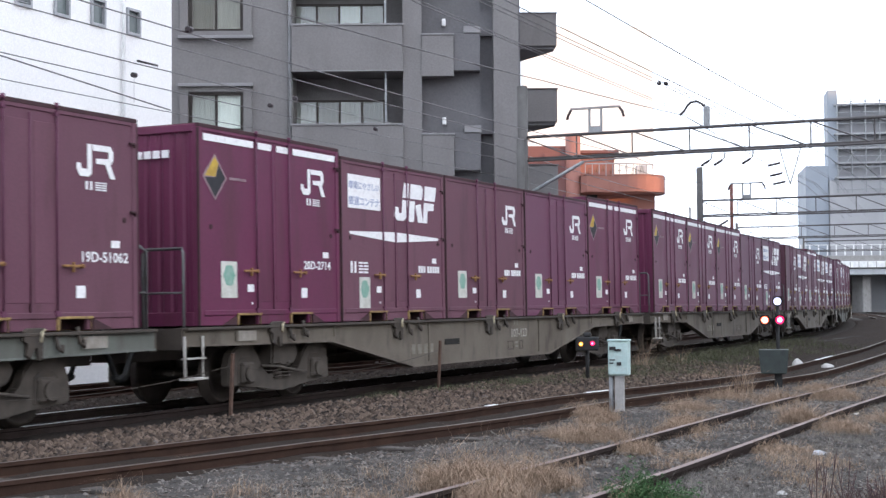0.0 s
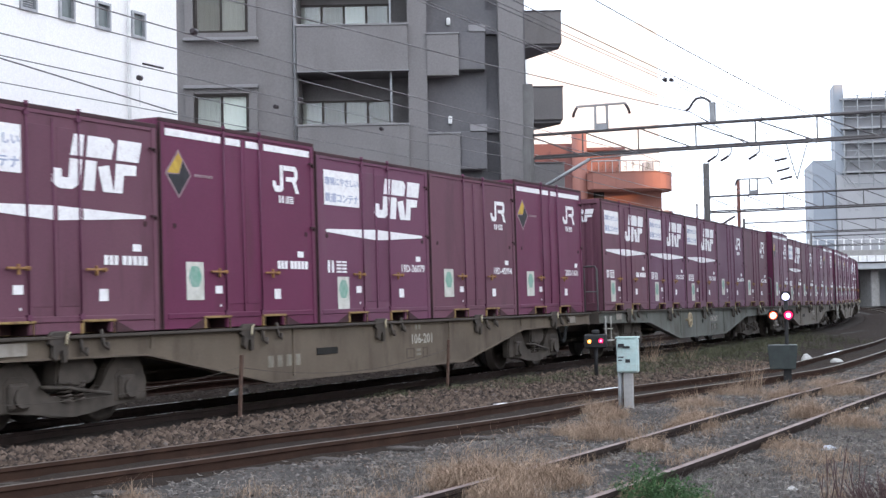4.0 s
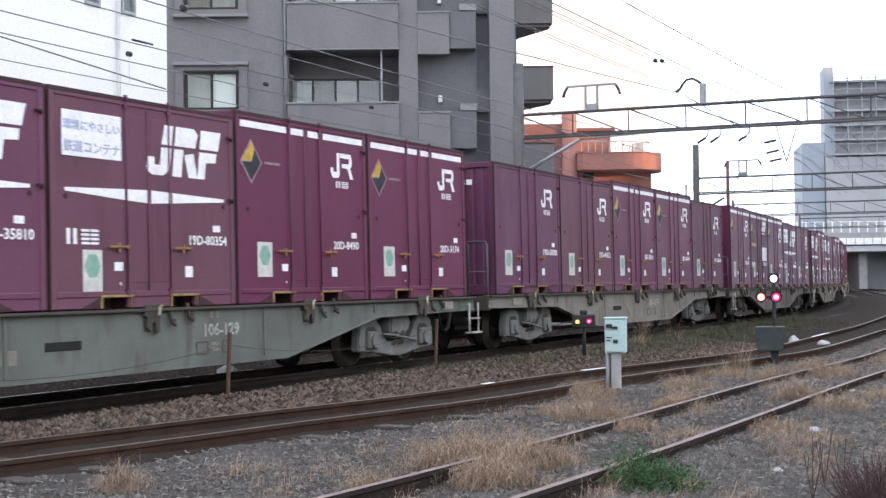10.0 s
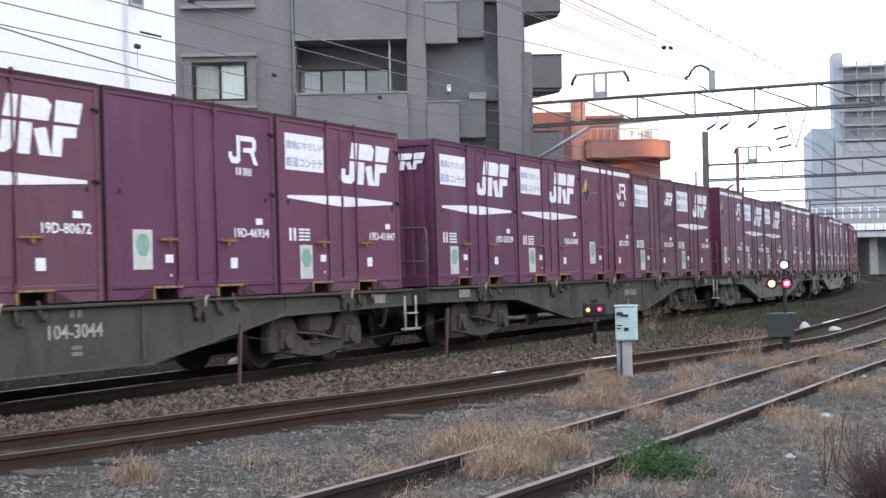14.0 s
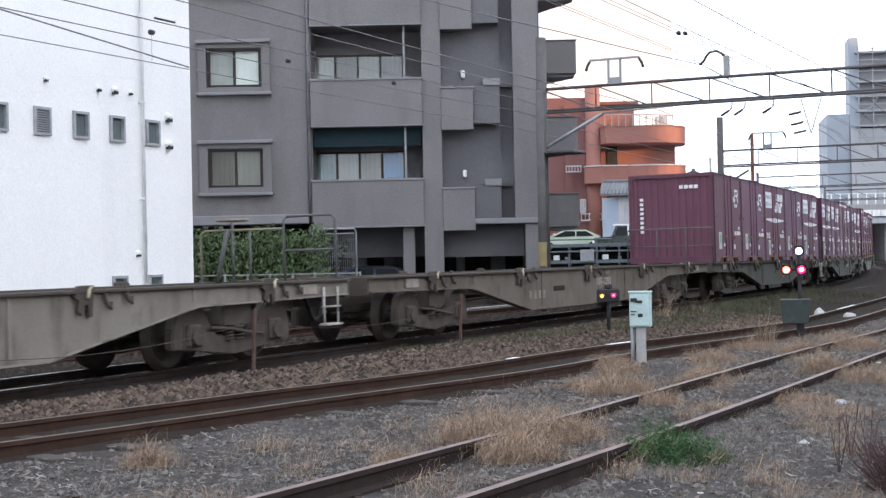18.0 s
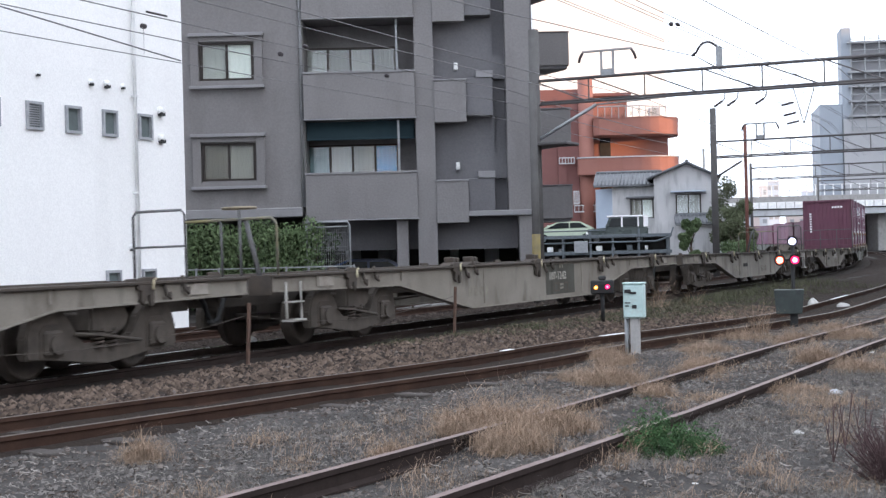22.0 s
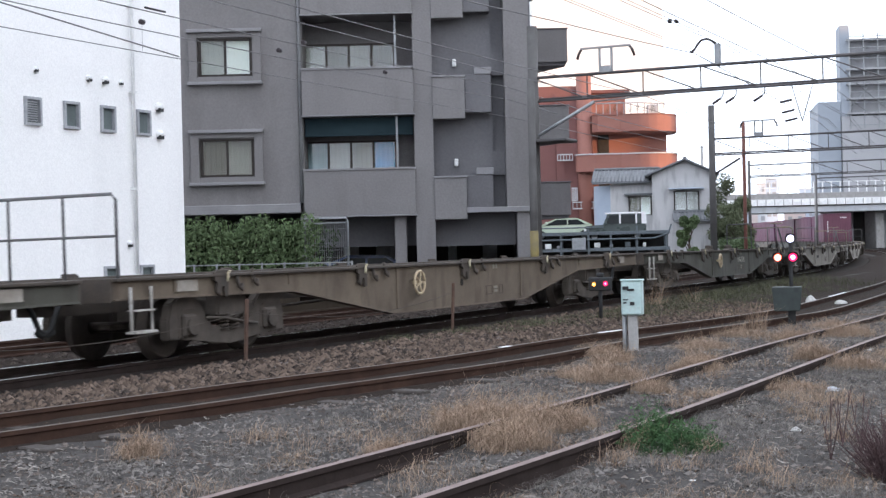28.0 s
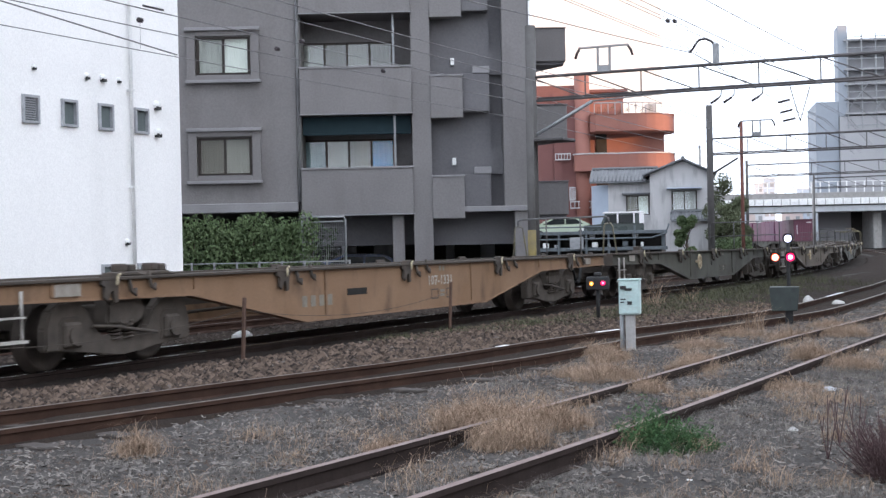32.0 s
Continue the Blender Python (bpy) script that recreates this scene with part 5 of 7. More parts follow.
for index, paint, form, number, rail, wheel, load in CONSIST:
    w = wagon(paint, form, number, rail, wheel, BOGIE_GREY if index in (4, 5) else BOGIE, RAISED.get(index, ()), {0: -9.67, 4: 0, 5: 9.68, 6: 9.68, 7: 9.68, 8: 0, 9: 9.2}.get(index, -9.35))
    boxes_on = []
    for k, what in enumerate(load):
        kind = what[0]
        boxes_on.append((container(kind, what[1] if len(what) > 1 else "", len(what) > 2), -2 * BOX_STEP + BOX_STEP * k))
    TRAIN.append((index, w, boxes_on))

# ---- buildings ----
TILE = surf("grey_wall_tile", (0.222, 0.211, 0.211), (0.196, 0.186, 0.186), 0.6, 0.75, 0.3, fine=18, dirt=(0.175, 0.163, 0.162), streak=0.8)
TILE_L = surf("light_grey_trim", (0.285, 0.278, 0.285), (0.24, 0.233, 0.24), 1.5, 0.7, 0.1)
# darker copy of the wall tile: shade of turned faces, recesses and soffits
TILE_SHADE = surf("shaded_grey_tile", (0.160, 0.156, 0.163), (0.136, 0.132, 0.139), 1.0, 0.7, 0.2, fine=18)
WALL_W = surf("white_metal_cladding", (0.90, 0.89, 0.88), (0.86, 0.85, 0.84), 0.5, 0.5, 0.03, dirt=(0.82, 0.81, 0.80), streak=0.9)
FRAME_D = surf("brown_aluminium_frame", (0.07, 0.06, 0.055), None, 8, 0.45, 0.02, metal=0.5)
FRAME_G = surf("grey_aluminium_frame", (0.40, 0.41, 0.43), None, 8, 0.45, 0.02, metal=0.1)
CURTAIN = surf("pale_curtain", (0.93, 0.94, 0.90), (0.82, 0.84, 0.79), 1.5, 0.9, 0.15, fine=16)
BEIGE_C = surf("beige_blind", (0.36, 0.335, 0.30), (0.30, 0.28, 0.25), 3, 0.9, 0.1)
BROWN_C = surf("brown_blind", (0.215, 0.19, 0.16), (0.17, 0.15, 0.125), 3, 0.9, 0.1)
GREY_C = surf("grey_lace_curtain", (0.52, 0.52, 0.49), (0.42, 0.42, 0.40), 3, 0.9, 0.1)
BLUE_C = surf("blue_curtain", (0.05, 0.36, 0.80), (0.04, 0.30, 0.70), 3, 0.8, 0.1)
TEAL_C = surf("pale_teal_curtain", (0.30, 0.42, 0.46), (0.22, 0.32, 0.36), 3, 0.8, 0.1)
PANE = clear_pane("window_pane")
PANE_D = surf("frosted_dark_pane", (0.14, 0.17, 0.17), (0.11, 0.13, 0.13), 3, 0.15, 0.02, spec=0.6)
DARK_FILL = surf("dark_fill", (0.05, 0.047, 0.045), None, 3, 0.9, 0.1)
PIPE_W = surf("white_downpipe", (0.88, 0.88, 0.87), None, 3, 0.5, 0.02)
PIPE_G = surf("grey_downpipe", (0.3, 0.3, 0.31), None, 3, 0.5, 0.02)
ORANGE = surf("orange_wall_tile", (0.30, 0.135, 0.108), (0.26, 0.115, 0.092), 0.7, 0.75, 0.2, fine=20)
# the orange tile darkened to brick red, for the side wall's shade
ORANGE_D = surf("shaded_orange_tile", (0.185, 0.082, 0.074), (0.155, 0.07, 0.065), 0.7, 0.75, 0.2, fine=20)
PLASTER = surf("pale_house_plaster", (0.50, 0.49, 0.49), (0.43, 0.425, 0.43), 1.0, 0.85, 0.1, dirt=(0.24, 0.235, 0.235), streak=0.8)
PLASTER_B = surf("bluish_house_siding", (0.34, 0.385, 0.45), (0.30, 0.345, 0.41), 1.0, 0.8, 0.1)
ROOF_T = surf("grey_roof_tile", (0.165, 0.17, 0.18), (0.125, 0.13, 0.138), 2, 0.7, 0.2, vary=0.2)
LEAF = surf("hedge_leaf", (0.125, 0.172, 0.080), (0.075, 0.112, 0.052), 2, 0.7, 0, vary=0.5)
LEAF_O = surf("olive_leaf", (0.135, 0.150, 0.085), (0.085, 0.105, 0.058), 2, 0.75, 0, vary=0.5)
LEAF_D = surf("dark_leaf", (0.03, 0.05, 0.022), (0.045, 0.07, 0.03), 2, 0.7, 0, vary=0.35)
BARK = surf("bark", (0.11, 0.085, 0.065), (0.07, 0.055, 0.045), 6, 0.9, 0.4)
# these two are paled to carry the haze of distance
BLUEW = surf("hazed_blue_cladding", (0.32, 0.35, 0.39), (0.28, 0.31, 0.35), 0.3, 0.6, 0.05)
GREYW = surf("hazed_grey_sheet", (0.39, 0.39, 0.40), (0.33, 0.335, 0.35), 0.2, 0.85, 0.05)
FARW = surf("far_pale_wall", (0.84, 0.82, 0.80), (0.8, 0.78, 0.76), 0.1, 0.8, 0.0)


def window_unit(parent, x0, z0, x1, z1, y, frame, inside, panes=2, depth=0.12, name="window", label="", sill=True, kinds=None):
    """A sliding window in a wall that faces -y: frame, panes and what hangs behind them."""
    w = part(name, (lambda b: ([add_box(b, *r) for r in ((x0, y - 0.03, z0, x0 + 0.05, y + depth, z1), (x1 - 0.05, y - 0.03, z0, x1, y + depth, z1),
             (x0 + 0.05, y - 0.03, z0, x1 - 0.05, y + depth, z0 + 0.05), (x0 + 0.05, y - 0.03, z1 - 0.05, x1 - 0.05, y + depth, z1))], b)[1])(bmesh.new()), frame, parent, label)
    n = panes
    for i in range(n):
        a, b = x0 + 0.05 + (x1 - x0 - 0.1) * i / n, x0 + 0.05 + (x1 - x0 - 0.1) * (i + 1) / n
        yy = y + 0.02 + 0.03 * (i % 2)
        part("pane", boxes((a + 0.02, yy, z0 + 0.06, b - 0.02, yy + 0.008, z1 - 0.06)), PANE, w).visible_shadow = False
        part("stile", boxes((a - 0.0, yy - 0.015, z0 + 0.05, a + 0.035, yy + 0.02, z1 - 0.05), (b - 0.035, yy - 0.012, z0 + 0.052, b, yy + 0.02, z1 - 0.052)), frame, w)
        bm = bmesh.new()
        k = 14
        pts = [(a + (b - a) * j / k, y + 0.085 + 0.003 * math.sin(j * 2.1 + i)) for j in range(k + 1)]
        for (xa, ya), (xb, yb) in zip(pts, pts[1:]):
            v = [bm.verts.new(q) for q in ((xa, ya, z0 + 0.04), (xb, yb, z0 + 0.04), (xb, yb, z1 - 0.04), (xa, ya, z1 - 0.04))]
            bm.faces.new(v)
        part("curtain", bm, (kinds[i] if kinds else inside), w)
    return w


def wall_with_holes(x0, x1, z0, z1, y0, y1, holes):
    """A wall slab between y0 and y1, one closed body, with rectangular holes (x0, z0, x1, z1)."""
    bm = bmesh.new()
    X = sorted({x0, x1, *[h[0] for h in holes], *[h[2] for h in holes]})
    Z = sorted({z0, z1, *[h[1] for h in holes], *[h[3] for h in holes]})

    def solid(i, j):
        if not (0 <= i < len(X) - 1 and 0 <= j < len(Z) - 1):
            return False
        cx, cz = (X[i] + X[i + 1]) / 2, (Z[j] + Z[j + 1]) / 2
        return not any(h[0] < cx < h[2] and h[1] < cz < h[3] for h in holes)
    made = {}

    def v(i, k, j):
        if (i, k, j) not in made:
            made[i, k, j] = bm.verts.new((X[i], (y0, y1)[k], Z[j]))
        return made[i, k, j]
    for i in range(len(X) - 1):
        for j in range(len(Z) - 1):
            if solid(i, j):
                bm.faces.new((v(i, 0, j), v(i + 1, 0, j), v(i + 1, 0, j + 1), v(i, 0, j + 1)))
                bm.faces.new((v(i, 1, j), v(i, 1, j + 1), v(i + 1, 1, j + 1), v(i + 1, 1, j)))
                for di, dj, q in ((-1, 0, ((0, 0), (0, 1))), (1, 0, ((1, 0), (1, 1))), (0, -1, ((0, 0), (1, 0))), (0, 1, ((0, 1), (1, 1)))):
                    if not solid(i + di, j + dj):
                        (a, b), (c, d) = q
                        bm.faces.new((v(i + a, 0, j + b), v(i + c, 0, j + d), v(i + c, 1, j + d), v(i + a, 1, j + b)))
    return bm


def grey_apartments():
    at = pose(22.639, 6.726, 0, 0, 0, -64.5)
    root = thing("apartment_building", "dark grey tiled apartment building with balconies over open parking", "building", at, kind="structure")
    storeys = range(0, 5)
    ST = 2.95
    holes = [(-6.97, 3.52 + ST * k, -5.35, 4.63 + ST * k) for k in storeys]
    part("wall", wall_with_holes(-12.0, -4.05, 2.69, 17.5, 0, 0.25, holes), TILE, root)
    part("ledge", soften(boxes((-12.0, -0.14, 2.41, -4.03, 0.25, 2.69)), 0.02), TILE_L, root, "light grey ledge over the ground floor")
    for k in storeys:
        z = ST * k
        part("window_surround", soften(boxes((-7.22, -0.1, 3.36 + z, -6.97, 0.02, 4.86 + z), (-5.35, -0.1, 3.36 + z, -5.1, 0.02, 4.86 + z), (-6.97, -0.1, 3.36 + z, -5.35, 0.02, 3.5 + z), (-6.97, -0.1, 4.65 + z, -5.35, 0.02, 4.8 + z)), 0.008), TILE_L if k > 9 else TILE, root)
        part("window_hood", soften(boxes((-7.26, -0.2, 4.8 + z, -5.06, 0.0, 4.9 + z), (-7.26, -0.2, 3.27 + z, -5.06, 0.0, 3.36 + z)), 0.01), TILE_L, root, "light grey hood and sill")
        window_unit(root, -6.95, 3.53 + z, -5.37, 4.62 + z, 0.02, FRAME_D, CURTAIN, 2, kinds=([BROWN_C, BEIGE_C] if k != 1 else [GREY_C, CURTAIN]))
    part("downpipe", add_tube(bmesh.new(), (-3.98, -0.08, 2.7), (-3.98, -0.08, 17.4), 0.05, 10), PIPE_G, root)
    # balcony bay
    for k in range(0, 6):
        z = ST * k
        b = part("balcony", soften(boxes((-3.92, -0.22, 2.3 + z, -0.66, -0.04, 3.62 + z), (-3.92, -0.05, 2.3 + z, -0.4, 1.5, 2.45 + z)), 0.012), TILE, root, "solid grey tiled balcony front")
        part("coping", soften(boxes((-3.94, -0.25, 3.62 + z, -0.64, -0.02, 3.68 + z)), 0.008), TILE_L, b)
        part("drip_edge", soften(boxes((-3.94, -0.25, 2.26 + z, -0.62, 0.1, 2.3 + z)), 0.006), TILE_L, b)
        if k < 5:
            part("back_wall", wall_with_holes(-4.05, -0.66, 2.46 + z, 5.24 + z, 1.5, 1.65, [(-4.03, 2.6 + z, -1.2, 4.6 + z)]), TILE, root)
            window_unit(root, -4.03, 2.6 + z, -1.2, 4.6 + z, 1.52, FRAME_D, CURTAIN, 4, kinds=[[TEAL_C, GREY_C, BEIGE_C, BLUE_C], [GREY_C, BROWN_C, BEIGE_C, BROWN_C], [GREY_C, BEIGE_C, CURTAIN, GREY_C], None, None][k] or [GREY_C] * 4, label="four-leaf balcony window")
            if k == 0:
                part("awning", soften(boxes((-3.9, 0.35, 4.72, -0.7, 0.42, 5.2), (-3.9, 0.3, 4.66, -0.7, 0.4, 4.72)), 0.01), surf("teal_awning_cloth", (0.025, 0.05, 0.062), (0.035, 0.062, 0.075), 3, 0.8, 0.1), root, "dark teal roller awning")
            part("rail_post", boxes((-1.2, 0.0, 3.6 + z, -1.14, 0.06, 5.2 + z)), GALV, b)
    part("wall", boxes((-4.05, 0.25, 2.45, -3.92, 1.5, 17.5), (-0.66, -0.06, -0.2, -0.1, 1.6, 17.5)), TILE, root)
    # right bay: small balconies, screen boxes and slit windows
    part("wall", wall_with_holes(-0.1, 2.76, 2.45, 17.5, 0.5, 0.75, [(1.66, 1.2 + ST * k if k else 2.5, 2.0, 3.42 + ST * k) for k in range(5)]), TILE_SHADE, root)
    for r in ((2.02, 0.0, 2.45, 2.76, 0.5, 17.5), (2.6, 0.75, -0.2, 2.76, 9.0, 17.5), (-12.0, 9.0, -0.2, 2.76, 9.2, 17.5), (-12.0, 0.25, -0.2, -11.8, 9.0, 17.5)):
        part("wall", boxes(r), TILE, root)
    for k in range(0, 6):
        z = ST * k
        b = part("balcony", soften(add_prism(bmesh.new(), [(-0.1, -0.12), (0.84, -0.12), (0.84, 0.1), (-0.1, 0.5)], 2.12 + z, 3.34 + z, "z"), 0.01), TILE, root, "small grey balcony front")
        part("coping", soften(boxes((-0.12, -0.15, 3.34 + z, 0.86, 0.0, 3.39 + z)), 0.008), TILE_L, b)
        if k < 5:
            s = part("screen_box", soften(boxes((0.84, 0.02, 2.3 + z, 1.62, 0.5, 3.42 + z)), 0.015), TILE_SHADE, root, "dark boxed window screen")
            part("hood", soften(boxes((1.14, -0.02, 3.42 + z, 1.64, 0.5, 3.62 + z)), 0.01), TILE_L, s)
            # the recess shadow is put into this strip's darker tile colour
            part("recess_panel", boxes((1.66, 0.68, 1.2 + z if k else 2.5, 2.0, 0.7, 3.42 + z)), TILE_SHADE, root, "blind recessed wall strip")
            part("wall_lamp", soften(boxes((0.5, 0.36, 3.7 + z, 0.62, 0.5, 3.92 + z)), 0.02), PIPE_W, root, "small white wall lamp")
    part("ledge", soften(boxes((-0.1, -0.1, 2.3, 2.82, 0.5, 2.46)), 0.015), TILE_L, root)
    # the rear wing with its three-cornered side balconies
    part("rear_wing", boxes((-4.0, 9.2, -0.2, 3.4, 20.0, 17.5)), TILE_SHADE, root, "dark grey rear wing")
    for k in range(0, 5):
        z = 2.95 * k
        b = part("balcony", soften(add_prism(bmesh.new(), [(3.42, 13.5), (5.1, 13.5), (5.1, 14.2), (3.42, 17.6)], 2.42 + z, 3.68 + z, "z"), 0.012), TILE, root, "grey side balcony")
        part("soffit", add_prism(bmesh.new(), [(3.44, 13.6), (5.02, 13.6), (5.02, 14.15), (3.44, 17.4)], 2.3 + z, 2.42 + z, "z"), TILE_SHADE, b)
        part("coping", soften(boxes((3.42, 13.46, 3.68 + z, 5.13, 13.62, 3.73 + z)), 0.008), TILE_SHADE, b)
    # open ground floor with its columns
    for r in ((-4.05, 0.0, -0.2, -3.7, 0.4, 2.3), (-1.3, 0.05, -0.2, -0.95, 0.4, 2.3), (2.3, 0.0, -0.2, 2.76, 0.5, 2.3)):
        part("column", soften(boxes(r), 0.02), TILE, root)
    part("shutter_wall", boxes((-3.7, 1.2, 1.38, -0.67, 1.3, 2.3), (-0.1, 0.9, 1.34, 2.3, 1.0, 2.3)), TILE_SHADE, root, "dark grey wall over the parking bays")
    # pale plates before the dark sheet stand in for daylight coming through
    for x, w in ((-3.3, 0.5), (-2.2, 0.9), (0.3, 0.3), (1.5, 0.5)):
        part("rear_opening", boxes((x, 7.9, 0.5, x + w, 8.0, 1.6)), PLASTER, root, "pale panel for daylight beyond the parking bay")
    # dark sheet stands in for the shade deep in the parking bays
    part("parking_back_wall", boxes((-11.8, 8.0, -0.2, 2.6, 8.1, 2.4)), DARK_FILL, root)
    part("roof", boxes((-12.0, 0.0, 17.5, 2.76, 9.2, 17.7)), CONCRETE, root)
    return root


def white_building():
    root = thing("white_building", "white metal-clad building with small grey windows and a downpipe", "building", pose(0, 6.0, 0), kind="structure")
    holes = []
    for z0, z1 in ((0.6, 1.12), (3.69, 4.2), (6.75, 7.28)):
        for x in (-4.0, -2.9, -1.85, -0.8, 0.25, 1.25, 2.25 + 0.7, 4.07, 5.13, 6.2, 7.32):
            if z0 > 1 or x > 6:
                holes.append((x, z0, x + 0.44, z1))
    part("wall", wall_with_holes(-14, 8.87, -0.2, 15, 0, 0.2, holes), WALL_W, root)
    part("wall", boxes((8.67, 0.2, -0.2, 8.87, 14, 15), (-14, 0.2, -0.2, -13.8, 14, 15), (-13.8, 13.8, -0.2, 8.67, 14, 15)), WALL_W, root)
    part("roof", boxes((-14.1, -0.08, 15, 8.95, 14.1, 15.3)), TILE_L, root)
    for k, (x0, z0, x1, z1) in enumerate(holes):
        w = part("window", boxes((x0, -0.05, z0, x0 + 0.05, 0.1, z1), (x1 - 0.05, -0.05, z0, x1, 0.1, z1), (x0 + 0.05, -0.05, z0, x1 - 0.05, 0.1, z0 + 0.05), (x0 + 0.05, -0.05, z1 - 0.05, x1 - 0.05, 0.1, z1)), FRAME_G, root, "small grey-framed window")
        if abs(x0 - 4.07) < 0.05:
            for j in range(9):
                part("slat", boxes((x0 + 0.08, -0.02, z0 + 0.08 + j * 0.042, x1 - 0.08, 0.03, z0 + 0.1 + j * 0.042)), FRAME_G, w)
        part("pane", boxes((x0 + 0.05, 0.02, z0 + 0.05, x1 - 0.05, 0.03, z1 - 0.05)), PANE_D, w)
    pipe = part("downpipe", add_tube(bmesh.new(), (7.16, -0.07, -0.1), (7.16, -0.07, 15), 0.036, 12), PIPE_W, root, "white downpipe")
    for z in (0.9, 2.6, 4.5, 6.2, 8.0):
        part("bracket", boxes((7.11, -0.115, z, 7.21, 0.0, z + 0.04)), PIPE_W, pipe)
    for z in (1.88, 4.95, 8.0):
        part("joint", boxes((-14, -0.003, z, 8.87, 0.0, z + 0.008)), WALL_W, root)

    def cap():
        bm = bmesh.new()
        n = 10
        for i in range(n):
            a0, a1 = math.pi * 2 * i / n, math.pi * 2 * (i + 1) / n
            for j in range(4):
                b0, b1 = math.pi / 2 * j / 4, math.pi / 2 * (j + 1) / 4
                q = [(0.1 * math.cos(b) * math.cos(a), -0.12 * math.sin(b), 0.1 * math.cos(b) * math.sin(a)) for a, b in ((a0, b0), (a1, b0), (a1, b1), (a0, b1))]
                bm.faces.new([bm.verts.new(v) for v in q])
        bmesh.ops.remove_doubles(bm, verts=list(bm.verts), dist=0.001)
        add_box(bm, -0.07, -0.1, -0.11, 0.07, 0.0, -0.03, 1)
        return bm
    cm = to_mesh("vent_hood", cap(), PIPE_W, BOXBLACK)
    for x, z, s in ((4.4, 4.72, 0.7), (5.88, 4.69, 0.8), (6.35, 4.7, 1.0), (6.85, 4.7, 0.7), (8.05, 4.3, 1.2), (8.05, 3.75, 1.2), (7.0, 1.55, 0.8), (5.9, 7.75, 0.8), (6.85, 7.75, 0.8), (4.4, 7.75, 0.8)):
        put("vent_hood", cm, root, pose(x, 0, z) @ Matrix.Scale(s * 0.78, 4), "white vent hood")
    return root


def leaf_cloud(lumps, n, size, seed=3):
    """Many small leaves in and round the given lumps (x, y, z, radius, height)."""
    rnd = random.Random(seed)
    bm = bmesh.new()
    for x, y, z, r, h in lumps:
        for _ in range(n):
            d = Vector((rnd.gauss(0, 1), rnd.gauss(0, 1), rnd.gauss(0, 1))).normalized() * (rnd.random() ** 0.4)
            p = Vector((x + d.x * r, y + d.y * r, z + d.z * h))
            q = Euler((rnd.uniform(0, 6.3), rnd.uniform(0, 6.3), rnd.uniform(0, 6.3))).to_matrix()
            w = size * rnd.uniform(0.6, 1.3)
            bm.faces.new([bm.verts.new(p + q @ Vector(v)) for v in ((-w * 0.5, 0, 0), (0, -w * 0.3, 0.1 * w), (w * 0.5, 0, 0), (0, w * 0.3, 0.1 * w))])
    return bm


def house():
    root = thing("house", "small two-storey house with pale walls and grey tiled roof", "house", pose(74.6, 17.3, 0, 0, 0, -73.5), kind="structure")
    # x to the picture's right, y away
    part("wall", wall_with_holes(-1.8, 1.2, -0.2, 5.1, 0.6, 0.8, [(-0.65, 3.0, 0.85, 4.25)]), PLASTER, root)
    part("wall", add_prism(bmesh.new(), [(-2.95, 2.2), (-1.8, 0.6), (-1.8, 0.8), (-2.95, 7)], -0.2, 5.0, 'z'), PLASTER_B, root, "bluish side wall")
    part("wall", (lambda b: (add_prism(b, [(0.9, -0.2), (4.6, -0.2), (4.6, 5.6), (3.0, 6.35), (0.9, 5.6)], -0.4, -0.2), b)[1])(bmesh.new()), PLASTER, root, "pale gable wall")
    part("wall", boxes((0.9, -0.2, -0.2, 1.1, 7, 5.4), (4.4, -0.2, -0.2, 4.6, 7, 5.4), (-2.3, 6.8, -0.2, 4.4, 7, 5.2)), PLASTER, root)
    w = window_unit(root, -0.65, 3.0, 0.85, 4.25, 0.62, FRAME_D, CURTAIN, 2, kinds=[BEIGE_C, CURTAIN])
    part("awning", soften(boxes((-0.9, 0.1, 4.3, 1.05, 0.6, 4.42)), 0.02), ROOF_T, root)
    window_unit(root, 2.25, 3.2, 3.85, 4.45, -0.48, FRAME_D, BEIGE_C, 2, depth=0.07, kinds=[GREY_C, BROWN_C])
    part("awning", soften(boxes((1.95, -1.0, 4.55, 4.15, -0.4, 4.65)), 0.02), PLASTER_B, root)

    def slope(x0, x1, y0, y1, zl, zh, up):
        """One roof slope: a thick sheet under rounded tile rows, with a capped eave."""
        if up == "y":
            bm = add_prism(bmesh.new(), [(y0, zl - 0.12), (y1, zh - 0.12), (y1, zh), (y0, zl)], x0, x1, "x")
            for i in range(int((x1 - x0) / 0.24) + 1):
                add_tube(bm, (x0 + 0.24 * i, y0 - 0.03, zl), (x0 + 0.24 * i, y1, zh), 0.05, 6)
            add_tube(bm, (x0, y0 - 0.06, zl - 0.1), (x1, y0 - 0.06, zl - 0.1), 0.05, 6)
            add_tube(bm, (x0, y1, zh + 0.04), (x1, y1, zh + 0.04), 0.12, 8)
        else:
            bm = add_prism(bmesh.new(), [(x0, zl - 0.12), (x1, zh - 0.12), (x1, zh), (x0, zl)], y0, y1, "y")
            for i in range(int((y1 - y0) / 0.24) + 1):
                add_tube(bm, (x0, y0 + 0.24 * i, zl), (x1, y0 + 0.24 * i, zh), 0.05, 6)
        return bm
    part("roof", slope(-2.95, 1.4, 0.2, 3.6, 5.2, 6.1, "y"), ROOF_T, root, "grey tiled roof slope")
    part("roof", slope(0.5, 3.0, -0.7, 7.2, 5.5, 6.5, "x"), ROOF_T, root, "grey tiled roof slope")
    part("roof", slope(5.05, 3.0, -0.7, 7.2, 5.5, 6.5, "x"), ROOF_T, root, "grey tiled roof slope")
